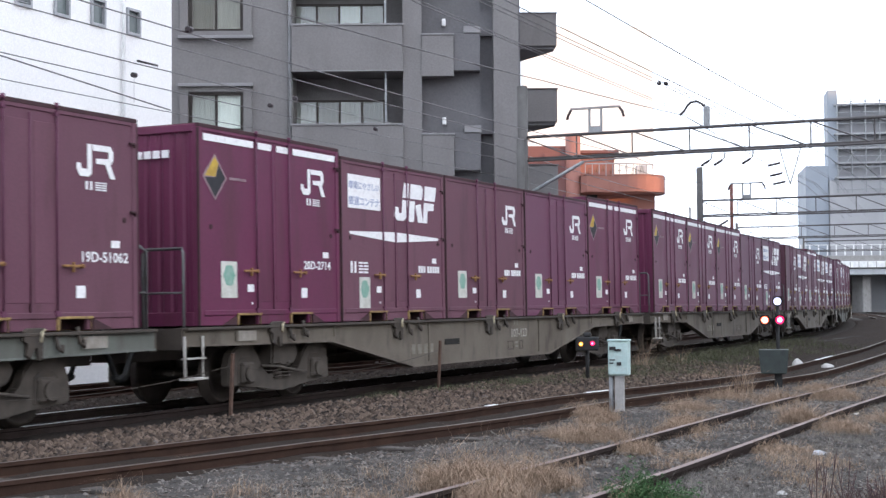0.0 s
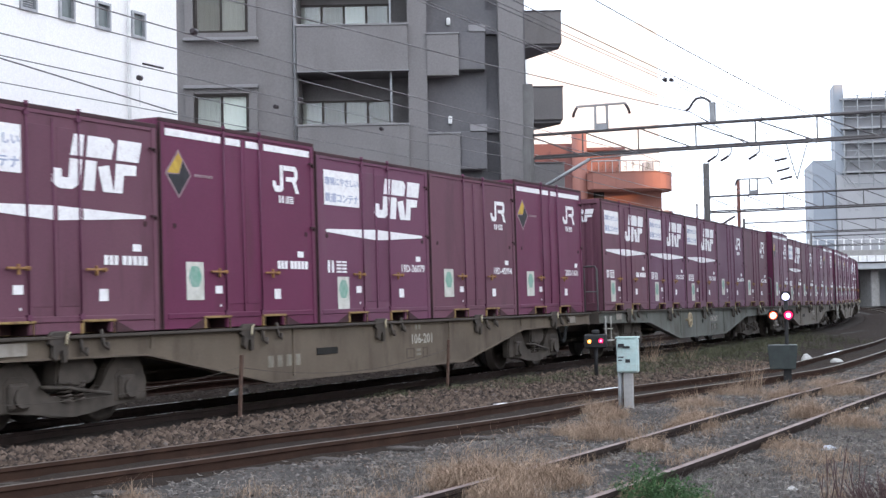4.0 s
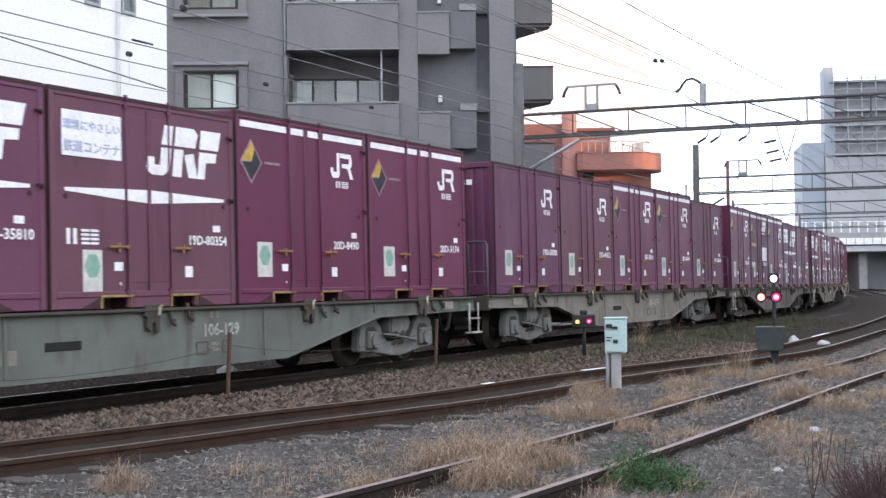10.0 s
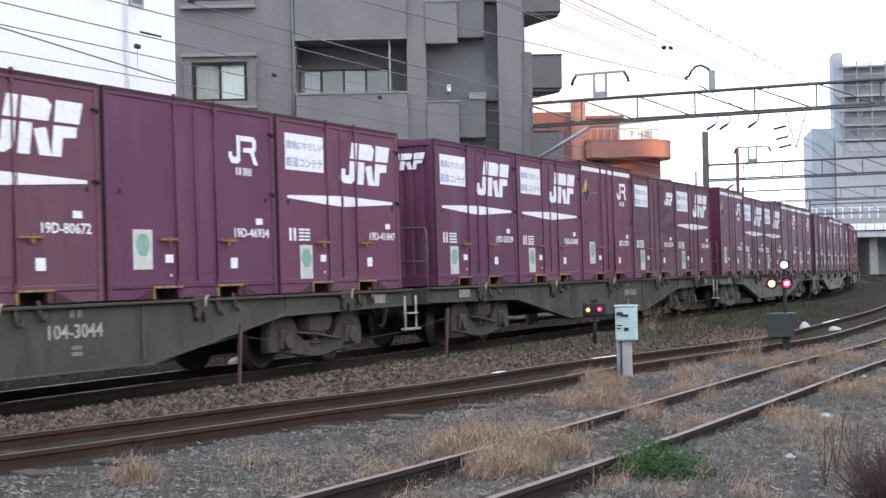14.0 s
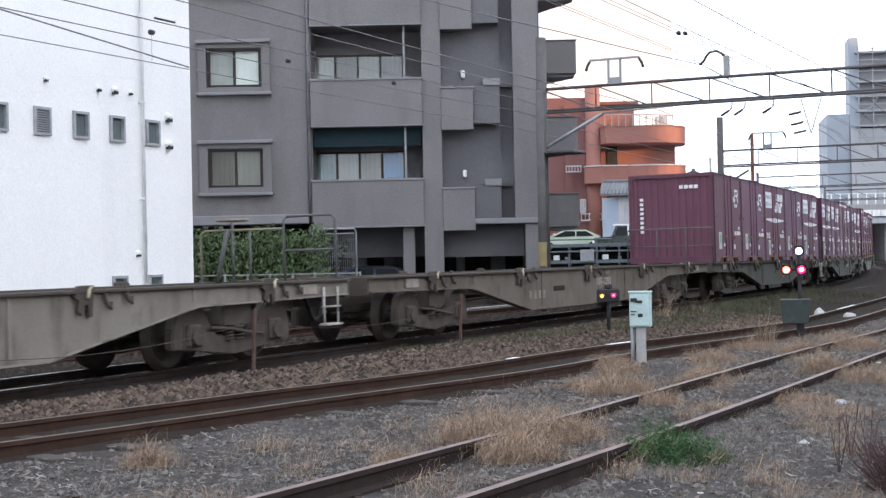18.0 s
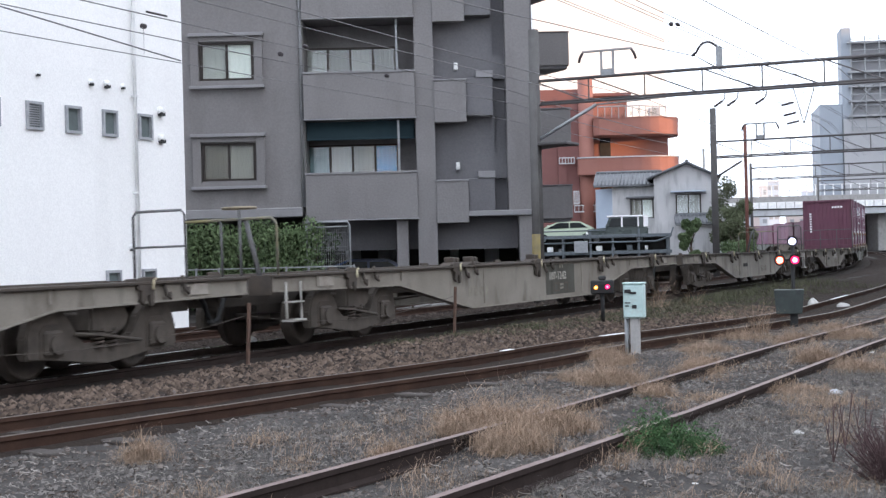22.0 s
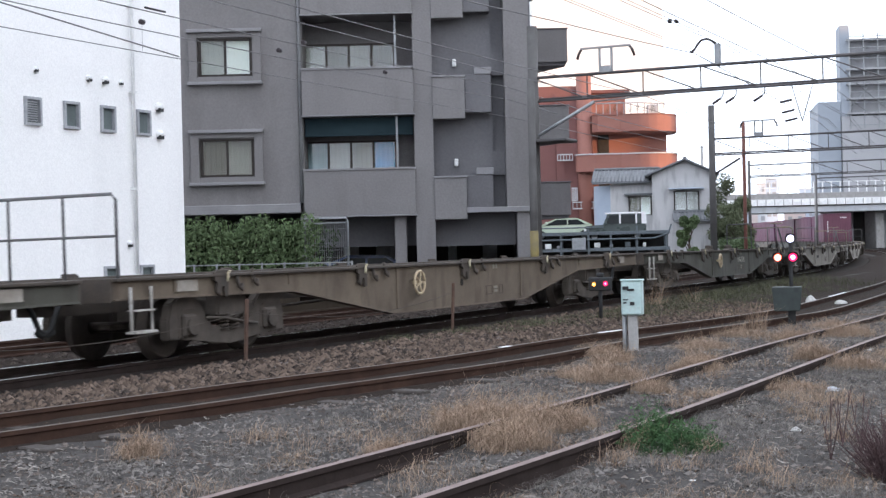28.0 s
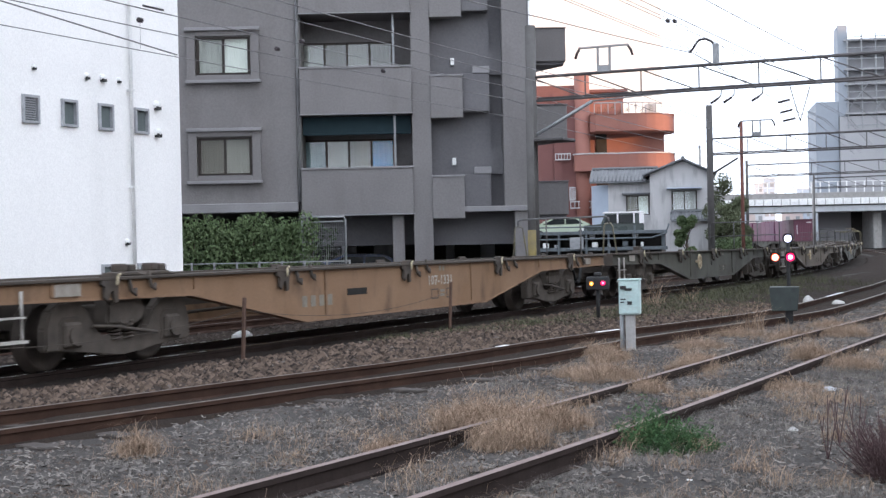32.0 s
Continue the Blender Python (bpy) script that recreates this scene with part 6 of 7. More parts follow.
    part("ridge", soften(boxes((2.88, -0.75, 6.46, 3.12, 7.2, 6.64)), 0.04), ROOF_T, root)
    part("bargeboard", (lambda b: (add_tube(b, (0.45, -0.72, 5.46), (3.0, -0.72, 6.47), 0.08, 6), add_tube(b, (5.1, -0.72, 5.46), (3.0, -0.72, 6.47), 0.08, 6), b)[2])(bmesh.new()), ROOF_T, root)
    part("lean_to_roof", slope(2.2, 4.9, -2.4, -0.45, 2.6, 3.1, "y"), ROOF_T, root, "low lean-to roof of grey tiles")
    part("lean_to_wall", boxes((2.4, -2.1, -0.2, 4.7, -0.42, 2.62)), PLASTER, root)
    part("annex", boxes((4.6, 1.2, -0.2, 5.6, 6.5, 4.7)), PLASTER, root, "pale rear part of the house")
    return root


def orange_building():
    root = thing("orange_building", "orange tiled apartment block with rounded balconies and stair tower", "building", pose(87.3, 25.2, 0, 0, 0, -64.5), kind="structure")
    part("wall", boxes((-3.9, 0.0, -0.2, -0.7, 0.3, 12.95), (-2.35, -0.16, -0.2, -1.75, 0.0, 12.4)), ORANGE_D, root, "side wall in a darker, shaded brick red")
    part("tower", add_tube(bmesh.new(), (-0.2, 0.0, -0.2), (-0.2, 0.0, 13.75), 0.56, 20), ORANGE, root, "orange stair tower")
    part("core", boxes((0.42, 1.5, -0.2, 6.1, 9, 10.4), (-3.9, 0.5, -0.2, -0.78, 9, 12.9)), ORANGE, root, "orange main wall")
    for z, lip in ((3.3, 0), (6.5, 1), (9.4, 0)):
        pts = ([(-0.95, -0.4), (-0.9, -0.95), (0.45, -1.5)] if lip else [(0.3, -0.6), (0.62, -1.5)]) + [(3.8 + 3.1 * math.sin(a), 1.3 - 2.8 * math.cos(a)) for a in np.linspace(-0.5, 1.1, 8)] + [(6.9, 1.6), (6.9, 3.2), (6.2, 4.4), (0.3, 4.4)]
        b = part("balcony", soften(add_prism(bmesh.new(), pts, z, z + 1.24, "z"), 0.03), ORANGE, root, "rounded orange balcony")
        part("coping", add_prism(bmesh.new(), [((x - 3.5) * 1.012 + 3.5, (y - 1) * 1.02 + 1) for x, y in pts], z + 1.24, z + (1.33 if lip else 1.29), "z"), PLASTER if lip else ORANGE, b)
        part("door", boxes((0.95, 1.42, z - 1.75, 1.75, 1.5, z - 0.02)), DARK_FILL, root, "dark balcony door")
    part("tank", soften(boxes((4.6, 0.4, 10.5, 5.4, 1.2, 11.5)), 0.03), PLASTER, root, "pale rooftop tank")
    part("terrace_floor", boxes((0.5, 0.5, 10.4, 5.6, 6, 10.5)), CONCRETE, root)
    rails = part("terrace_railing", add_path(bmesh.new(), [(0.6, -1.0, 11.5), (3.6, -1.3, 11.5), (5.8, 0.2, 11.5), (6.2, 3, 11.5)], 0.05, 5), GALV, root, "roof terrace railing")
    for k in range(11):
        part("baluster", add_tube(bmesh.new(), (0.6 + 0.5 * k, -1.0 - 0.3 * math.sin(k / 3.5), 10.6), (0.6 + 0.5 * k, -1.0 - 0.3 * math.sin(k / 3.5), 11.5), 0.035, 5), GALV, rails)
    part("roof_cabin", soften(boxes((0.42, 2.5, 10.4, 3.2, 6, 12.6)), 0.03), ORANGE, root)
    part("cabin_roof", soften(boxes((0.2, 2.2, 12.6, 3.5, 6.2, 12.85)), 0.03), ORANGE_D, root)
    for k in range(8):
        t = part("potted_plant", boxes((0.8 + 0.55 * k, -0.6, 10.5, 1.05 + 0.55 * k, -0.35, 10.75)), ORANGE_D, root)
        part("leaves", leaf_cloud([(0.92 + 0.55 * k, -0.5, 11.0 + 0.1 * (k % 3), 0.25, 0.3)], 60, 0.07), LEAF_D, t)
    for x0, z0, x1, z1 in ((-2.3, 7.4, -1.15, 7.9), (-1.25, 3.8, 0.3, 4.35), (-1.3, 4.4, -0.85, 5.4)):
        r = part("railing", boxes((x0, -0.45, z1 - 0.08, x1, -0.38, z1), (x0, -0.45, z0, x1, -0.38, z0 + 0.08)), PLASTER, root, "white balcony railing")
        for k in range(6):
            x = x0 + (x1 - x0 - 0.05) * k / 5
            part("baluster", boxes((x, -0.44, z0 + 0.08, x + 0.05, -0.39, z1 - 0.08)), PLASTER, r)
    return root


def scaffold_block():
    root = thing("building_under_scaffold", "grey tall building wrapped in scaffolding and sheets", "building", pose(214.0, 26.6, -0.55, 0, 0, -74) @ Matrix.Scale(1.4, 4), kind="structure")
    part("core", boxes((-1.9, 0.5, -0.2, 14, 12, 14.4)), GREYW, root, "sheeted lower storeys")
    part("core", boxes((-0.8, 1.2, 14.4, 14, 12, 22.6)), surf("raw_concrete_core", (0.3, 0.3, 0.31), (0.22, 0.22, 0.235), 0.4, 0.9, 0.1), root, "raw concrete upper storeys")
    part("blue_wing", soften(boxes((-4.4, 1.0, -0.2, -1.95, 12, 16.1)), 0.05), BLUEW, root, "blue clad wing")
    part("blue_wing", soften(boxes((-1.95, 0.9, 14.4, -0.9, 5, 24.4)), 0.05), BLUEW, root, "blue-grey hoist tower")
    for k in range(6):
        part("floor_slab", boxes((-1.3, 0.3, 14.6 + 1.6 * k, 14, 1.6, 14.8 + 1.6 * k)), GREYW, root)
    for k in range(11):
        part("scaffold_pole", add_tube(bmesh.new(), (-1.0 + 1.5 * k, 0.2, 13), (-1.0 + 1.5 * k, 0.2, 23.4), 0.07, 5), GALV, root)
    for k in range(9):
        part("scaffold_ledger", add_tube(bmesh.new(), (-1.2, 0.15, 13.4 + 1.2 * k), (14, 0.15, 13.4 + 1.2 * k), 0.05, 5), GALV, root)
    for k in range(5):
        part("scaffold_brace", add_tube(bmesh.new(), (-1.4 + 3 * k, 0.1, 14.6), (1.6 + 3 * k, 0.1, 18.5), 0.05, 5), GALV, root)
    return root


def overpass():
    root = thing("overpass", "pale concrete road overpass with railing across the tracks", "bridge", pose(154, 22, 0, 0, 0, -66), kind="structure")
    pale = surf("pale_overpass_paint", (0.52, 0.54, 0.56), (0.44, 0.46, 0.48), 0.5, 0.8, 0.05, dirt=(0.34, 0.34, 0.34), streak=0.8)
    part("deck", soften(boxes((-30, 0, 4.16, 60, 8, 4.86)), 0.03), pale, root, "pale girder of the overpass")
    part("flange", boxes((-30, -0.3, 4.1, 60, 0.0, 4.17)), DARK_FILL, root, "dark girder flange")
    part("joint", boxes((-30, -0.1, 4.86, 60, 0.1, 4.96)), DARK_FILL, root)
    part("fascia", soften(boxes((-30, -0.35, 4.96, 60, 0.1, 5.7)), 0.03), PIPE_W, root, "white fascia of the overpass")
    part("parapet", soften(boxes((-30, -0.25, 5.7, 60, 0.1, 6.36)), 0.03), CONCRETE, root)
    for k in range(90):
        part("fascia_joint", boxes((-29.5 + 1.0 * k, -0.37, 4.98, -29.42 + 1.0 * k, -0.35, 5.66)), CONCRETE, root)
    for k in range(34):
        part("post", boxes((-18 + 1.0 * k, -0.1, 6.36, -17.88 + 1.0 * k, 0.0, 7.6)), PIPE_W, root)
    for z in (6.95, 7.55):
        part("rail", boxes((-18.5, -0.12, z, 16, -0.02, z + 0.07)), PIPE_W, root)
    for x in (-12, 7.4, 14, 20):
        part("pier", soften(boxes((x, 1.5, -0.2, x + 1.0, 6.5, 4.16)), 0.1), CONCRETE, root)
    part("abutment", soften(boxes((2.2, 6.0, -0.2, 6.0, 6.4, 4.16), (8.6, 6.0, -0.2, 16, 6.4, 4.16)), 0.05), GREYW, root, "grey wall under the overpass")
    # dark sheet put in for the shaded gap under the overpass
    part("dark_gap", boxes((6.0, 6.9, -0.2, 8.6, 7.0, 4.16)), DARK_FILL, root)
    return root


def far_town():
    """Low houses and blocks far behind the overpass, the haze put into their pale wall colours."""
    q = random.Random(31)
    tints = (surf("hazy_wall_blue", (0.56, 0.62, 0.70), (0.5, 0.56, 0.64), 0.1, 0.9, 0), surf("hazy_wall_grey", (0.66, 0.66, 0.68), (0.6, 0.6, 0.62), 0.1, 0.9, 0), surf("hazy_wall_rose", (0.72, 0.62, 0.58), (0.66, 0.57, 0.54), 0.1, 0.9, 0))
    for k in range(22):
        y, w, h = 40 + 3.4 * k + q.uniform(-1, 1), q.uniform(3, 7), q.uniform(11.5, 19.5)
        root = thing("far_house", "hazy pale town building in the distance", "building", pose(430 + q.uniform(0, 30), y, -0.2, 0, 0, -75 + q.uniform(-6, 6)), group="distant town buildings", kind="structure")
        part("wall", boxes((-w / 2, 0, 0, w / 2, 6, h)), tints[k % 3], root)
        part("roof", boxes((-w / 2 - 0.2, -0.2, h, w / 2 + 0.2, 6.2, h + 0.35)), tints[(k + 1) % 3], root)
        for a in range(2):
            for b in range(int(h / 3) - 2):
                part("window", boxes((-w / 4 + a * w / 2 - 0.6, -0.05, h - 2.4 - 3 * b, -w / 4 + a * w / 2 + 0.6, 0, h - 1.0 - 3 * b)), GREYW, root)


def sun_blocks():
    """Plain unseen blocks across the yard, added to keep the low sun off the tracks."""
    # widths are set so sun passes only to the orange building
    for x, w, h in ((-150, 44, 24), (-104, 40, 25), (-62, 40, 24), (-20, 40, 25.5), (20, 38, 24), (52.2, 24.6, 23), (96.2, 55.0, 24), (140, 30, 25), (190, 62, 44)):
        root = thing("sun_block", "plain unseen block added to hold off the low sun", "building", pose(x, -100, -0.2), kind="structure")
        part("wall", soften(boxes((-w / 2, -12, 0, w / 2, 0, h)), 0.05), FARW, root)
        part("roof", boxes((-w / 2 - 0.3, -12.3, h, w / 2 + 0.3, 0.3, h + 0.3)), CONCRETE, root)
        me = to_mesh("window", boxes((-1.0, -0.03, 0, 1.0, 0.03, 1.4)), PANE_D)
        for i in range(6):
            for j in range(6):
                put("window", me, root, pose(-w / 2 + 3 + i * (w - 6) / 5, 0.02, 1.6 + 3.7 * j))


def shade_blocks():
    """Plain unseen blocks on the yard's other side, added to shade the far part of the line."""
    for x, w, h in ((33, 24, 13.5), (59, 24, 15)):
        root = thing("shade_block", "plain unseen block added to shade the far line", "building", pose(x, -19, -0.2), kind="structure")
        part("wall", soften(boxes((-w / 2, -10, 0, w / 2, 0, h)), 0.05), TILE, root)
        part("roof", boxes((-w / 2 - 0.3, -10.3, h, w / 2 + 0.3, 0.3, h + 0.3)), CONCRETE, root)
        me = to_mesh("window", boxes((-0.9, -0.03, 0, 0.9, 0.03, 1.3)), PANE_D)
        for i in range(6):
            for j in range(4):
                put("window", me, root, pose(-w / 2 + 2.5 + i * (w - 5) / 5, 0.02, 1.4 + 3.1 * j))


shade_blocks()
grey_apartments()
white_building()
house()
orange_building()
scaffold_block()
overpass()
far_town()
sun_blocks()

# ---- overhead line ----
def gantry(x, y0, y1, z, depth, mat, label, bay=1.5, pole0=True, pole1=True, top=0.3, thick=0.16):
    """A lattice portal across the tracks at x, from y0 (far) to y1 (near); z: its upper chord."""
    root = thing("line_gantry", label, "overhead gantry", pose(x, 0, 0), group="overhead line gantries", kind="structure")
    for s in (0.0,):
        part("chord", add_tube(bmesh.new(), (s, y0, z), (s, y1, z), 0.048, 6), mat, root)
        part("chord", add_tube(bmesh.new(), (s + 0.45, y0, z - depth + 0.1), (s + 0.45, y1, z - depth + 0.1), 0.036, 6), mat, root)
        part("chord", add_tube(bmesh.new(), (s, y0, z - depth), (s, y1, z - depth), 0.037, 6), mat, root)
        n = int(abs(y0 - y1) / bay)
        for k in range(n + 1):
            y = y0 - bay * k
            part("upright", add_tube(bmesh.new(), (s, y, z), (s, y, z - depth), 0.022, 5), mat, root)
            if k < n:
                part("diagonal", add_tube(bmesh.new(), (s, y, z), (s, y - bay, z - depth), 0.02, 5), mat, root)
    for ok, y in ((pole0, y0), (pole1, y1)):
        if ok:
            part("pole", add_tube(bmesh.new(), (0, y, -0.2), (0, y, z + top), thick, 12, thick * 0.9), POLE_D if mat is DARKSTEEL else mat, root, "dark round concrete pole" if mat is DARKSTEEL else "")
    return root


def wire(name, pts, r, label, sag=0.0, mat=WIRE):
    """A hanging wire through the points, sagging between them."""
    bm = bmesh.new()
    for a, b in zip(pts, pts[1:]):
        a, b = Vector(a), Vector(b)
        n = 10
        q = [a.lerp(b, i / n) - Vector((0, 0, sag * 4 * (i / n) * (1 - i / n))) for i in range(n + 1)]
        add_path(bm, q, r, 5)
    return tagged(part(name, bm, mat, None), label, "wire")


G1, G2, G3, G4 = 22.0, 48.0, 75.0, 100.0
gantry(G1, 3.4, -13.5, 5.98, 0.66, DARKSTEEL, "dark steel lattice gantry over the tracks", 1.6, top=1.45)
gantry(G2, 5.3, -12.0, 5.8, 0.72, DARKSTEEL, "dark steel lattice gantry over the tracks", 1.7, top=1.5)
gantry(G3, 10.2, -6.0, 5.9, 0.75, DARKSTEEL, "dark steel lattice gantry over the tracks", 2.0, thick=0.1)
gantry(G4, 11.0, -2.0, 5.9, 0.8, DARKSTEEL, "dark steel lattice gantry over the tracks", 2.0, thick=0.08)
red_pole = tagged(part("steel_mast", add_tube(bmesh.new(), (0, 0, -0.2), (0, 0, 6.5), 0.08, 8), REDSTEEL, None), "reddish steel mast beside the gantry", "mast")
red_pole.matrix_basis = pose(G2 + 0.3, 3.95, 0)


def cabinet():
    root = thing("relay_cabinet", "pale green steel relay cabinet on a concrete post", "cabinet", pose(1.75, -5.98, -0.06, 0, 0, -80))
    part("post", soften(boxes((-0.06, -0.05, -0.1, 0.06, 0.05, 0.5)), 0.012), CONCRETE, root, "stained concrete post")
    b = part("body", soften(boxes((-0.135, -0.09, 0.47, 0.135, 0.09, 0.91)), 0.015), CABINET, root)
    part("lid", soften(boxes((-0.145, -0.1, 0.91, 0.145, 0.1, 0.933)), 0.006), CABINET, root)
    part("door", soften(boxes((-0.12, -0.1, 0.49, 0.12, -0.09, 0.895)), 0.004), CABINET, b)
    part("handle", soften(boxes((-0.11, -0.13, 0.80, -0.03, -0.106, 0.845), (-0.05, -0.125, 0.785, 0.04, -0.106, 0.815)), 0.004), BOXBLACK, b)
    for r in ((-0.02, -0.113, 0.6, 0.04, -0.106, 0.645), (-0.11, -0.112, 0.625, -0.06, -0.106, 0.64), (-0.11, -0.112, 0.665, -0.04, -0.106, 0.68)):
        part("label_plate", boxes(r), BOXBLACK, b)
    part("cable_pipe", add_tube(bmesh.new(), (-0.11, 0.02, -0.1), (-0.11, 0.02, 0.47), 0.03, 8), GALV, root)
    return root


def signal(at, lamps, label, box):
    """A dwarf signal: head with hooded lamps, a short post and its box."""
    root = thing("dwarf_signal", label, "railway signal", at)
    for y, z, r, colour, s, words in lamps:
        h = part("lamp_head", add_tube(bmesh.new(), (0, y, z), (0.1, y, z), r * 1.45, 14), BOXBLACK, root)
        part("lens", add_tube(bmesh.new(), (-0.02, y, z), (0.0, y, z), r, 14), glow(words, colour, s), h, words.replace("_", " "))
        part("bulb", add_tube(bmesh.new(), (-0.026, y, z), (-0.019, y, z), r * ((0.78 if colour[1] > 0.1 else 0.58) if box else 0.5), 12), glow("hot_" + words, tuple((0.35 if box else 0.15) + (0.65 if box else 0.85) * c for c in colour), 5), h, "glowing lamp core")
        part("hood", add_prism(bmesh.new(), [(y - r * 1.5, z + 0.2 * r), (y - r, z + 1.4 * r), (y + r, z + 1.4 * r), (y + r * 1.5, z + 0.2 * r), (y + r * 1.35, z + 0.2 * r), (y + r * 0.9, z + 1.25 * r), (y - r * 0.9, z + 1.25 * r), (y - r * 1.35, z + 0.2 * r)], -0.14, 0.0, "x"), BOXBLACK, h)
    if not box:
        part("backplate", soften(boxes((0.0, -0.22, 0.57, 0.1, 0.2, 0.82), (0.02, -0.08, 0.82, 0.09, 0.06, 0.9)), 0.02), BOXBLACK, root, "black lamp housing")
    zs = [q[1] for q in [(l[0], l[1]) for l in lamps]]
    part("cross_bar", soften(boxes((0.1, min(l[0] for l in lamps), min(zs) - 0.02, 0.16, max(l[0] for l in lamps), min(zs) + 0.02)), 0.006), BOXBLACK, root)
    part("post", add_tube(bmesh.new(), (0.16, 0, 0), (0.16, 0, max(zs)), 0.036, 10), BOXBLACK, root)
    if box:
        part("base_box", soften(add_prism(bmesh.new(), [(-0.15, 0.26), (0.31, 0.26), (0.345, box - 0.03), (0.345, box), (-0.185, box), (-0.185, box - 0.03)], -0.16, 0.3, "x"), 0.012), BOXDARK, root, "dark green-grey equipment box at the foot")
        part("foot", boxes((0.0, -0.07, -0.1, 0.16, 0.07, 0.26)), BOXBLACK, root)
    return root


cabinet()


def leafy_weed(x, y, r, h, label, seed):
    """A low leafy weed: bent stems set with small leaves."""
    root = thing("leafy_weed", label, "weed", pose(x, y, -0.16))
    q = random.Random(seed)
    leaf, stem = bmesh.new(), bmesh.new()
    for _ in range(64):
        a, d = q.uniform(0, 6.28), q.random() ** 0.6
        tip = Vector((math.cos(a) * r * d, math.sin(a) * r * d, h * q.uniform(0.35, 1.1) * (1.1 - 0.65 * d)))
        foot = Vector((tip.x * 0.45, tip.y * 0.45, 0.0))
        add_tube(stem, foot, tip, 0.003, 4, 0.0015)
        for _ in range(52):
            k = q.uniform(0.25, 1.1)
            p = foot.lerp(tip, k) + Vector((q.gauss(0, 0.022), q.gauss(0, 0.022), q.gauss(0, 0.018)))
            m = Euler((q.uniform(-0.9, 0.9), q.uniform(-0.9, 0.9), q.uniform(0, 6.3))).to_matrix()
            w = 0.022 * q.uniform(0.5, 1.3)
            leaf.faces.new([leaf.verts.new(p + m @ Vector(v)) for v in ((-w, 0, 0), (0, -w * 0.22, 0.12 * w), (w, 0, -0.1 * w), (0, w * 0.22, 0.12 * w))])
    part("stem", stem, GRASS_G, root)
    part("leaves", leaf, GRASS_G, root)


leafy_weed(-6.25, -8.78, 0.38, 0.36, "low dark green leafy weed beside the siding rail", 3)
leafy_weed(-6.4, -8.95, 0.34, 0.2, "low dark green leafy weed beside the siding rail", 4)


def bend(x):
    """How far the curved main line has left its straight at x."""
    return 0.0 if x < CURVE_FROM else CURVE_R - math.sqrt(max(0, CURVE_R ** 2 - (x - CURVE_FROM) ** 2))


def line_wire(y, z, r, label, sag=0.12, to=(G1, G2, G3, G4)):
    xs_ = [-32, -6] + list(to)
    return wire("overhead_wire", [(x, y + bend(x), z) for x in xs_], r * 0.7, label, sag)


line_wire(4.0, 4.95, 0.012, "thin grey contact wire over the far track", 0.02)
line_wire(4.0, 5.45, 0.014, "grey messenger wire over the far track")
line_wire(4.0, 5.8, 0.016, "grey feeder wire beside the far track")
line_wire(0.0, 4.97, 0.012, "thin grey contact wire over the main track", 0.02)
line_wire(0.0, 5.3, 0.014, "grey messenger wire over the main track")
wire("overhead_wire", [(-32, 6.1, 6.5), (-6, 2.55, 6.4), (7.3, 0.85, 6.35), (14.5, -0.1, 6.34), (22.2, -1.19, 6.35), (48, 0.6, 6.3), (75, 3.6, 6.3)], 0.013, "dark feeder wire over the tracks", 0.02)
for y, z in ((-1.43, 6.36), (-1.54, 6.36), (-2.4, 6.36), (-2.54, 6.36)):
    wire("overhead_wire", [(-32, y, z + 0.1), (-4, y, z), (20.5, y + 0.15, z), (48, y + 1.7, z), (75, y + 4.7, z)], 0.009, "thin grey wire over the gantries", 0.03)
line_wire(-5.2, 5.05, 0.012, "thin grey contact wire over the loop track", 0.02)
line_wire(-5.2, 5.7, 0.014, "grey messenger wire over the loop track")
wire("slack_wire", [(-2, 4.0, 5.55), (6, 4.0, 4.95)], 0.013, "slack grey wire before the white building", 0.0)

dropper = to_mesh("dropper", add_tube(bmesh.new(), (0, 0, 0), (0, 0, 0.5), 0.003, 5), WIRE)
knob = to_mesh("insulator_knob", soften(add_tube(bmesh.new(), (-0.06, 0, 0), (0.06, 0, 0), 0.05, 10), 0.02), INSUL)
for x in (4.9, 9.5, 14.2):
    d = tagged(put("dropper", dropper, None, pose(x, 4.0, 4.95)), "thin dropper between two overhead wires", "wire")
    put("clamp", knob, d, pose(0, 0, 0.5), "dark wire clamp")
splice = tagged(part("wire_splice", add_tube(bmesh.new(), (-0.3, 0, 0), (0.3, 0, 0), 0.02, 8), INSUL, None), "dark splice on the feeder wire", "wire splice")
splice.matrix_basis = pose(5.3, 4.0, 5.72)
for x, y, z in ((10.5, 4.0, 5.72), (0.8, 0.0, 5.25), (16.2, -2.29, 6.35), (16.3, -2.42, 6.35)):
    k = tagged(put("insulator", knob, None, pose(x, y, z)), "small dark insulator on the wire", "insulator")


def arm_stand(x, y, z, label):
    """The double-armed stand on a gantry's upper chord."""
    root = thing("wire_stand", label, "line fitting", pose(x, y, z))
    for s in (-0.17, 0.17):
        part("leg", boxes((-0.03, s - 0.03, 0, 0.03, s + 0.03, 0.72)), GALV, root)
    part("foot_plate", boxes((-0.05, -0.15, 0.02, 0.05, 0.15, 0.2)), GALV, root)
    part("cross_arm", soften(boxes((-0.04, -0.72, 0.68, 0.04, 0.72, 0.74)), 0.01), GALV, root)
    for s in (-1, 1):
        part("insulator", add_path(bmesh.new(), [(0, 0.7 * s, 0.68), (0, 0.78 * s, 0.56), (0, 0.82 * s, 0.42)], 0.04, 8), INSUL, root, "dark string insulator")


arm_stand(G1, 1.25, 5.98, "galvanised double-armed stand on the gantry")
arm_stand(G2, 3.2, 5.8, "galvanised double-armed stand on the gantry")
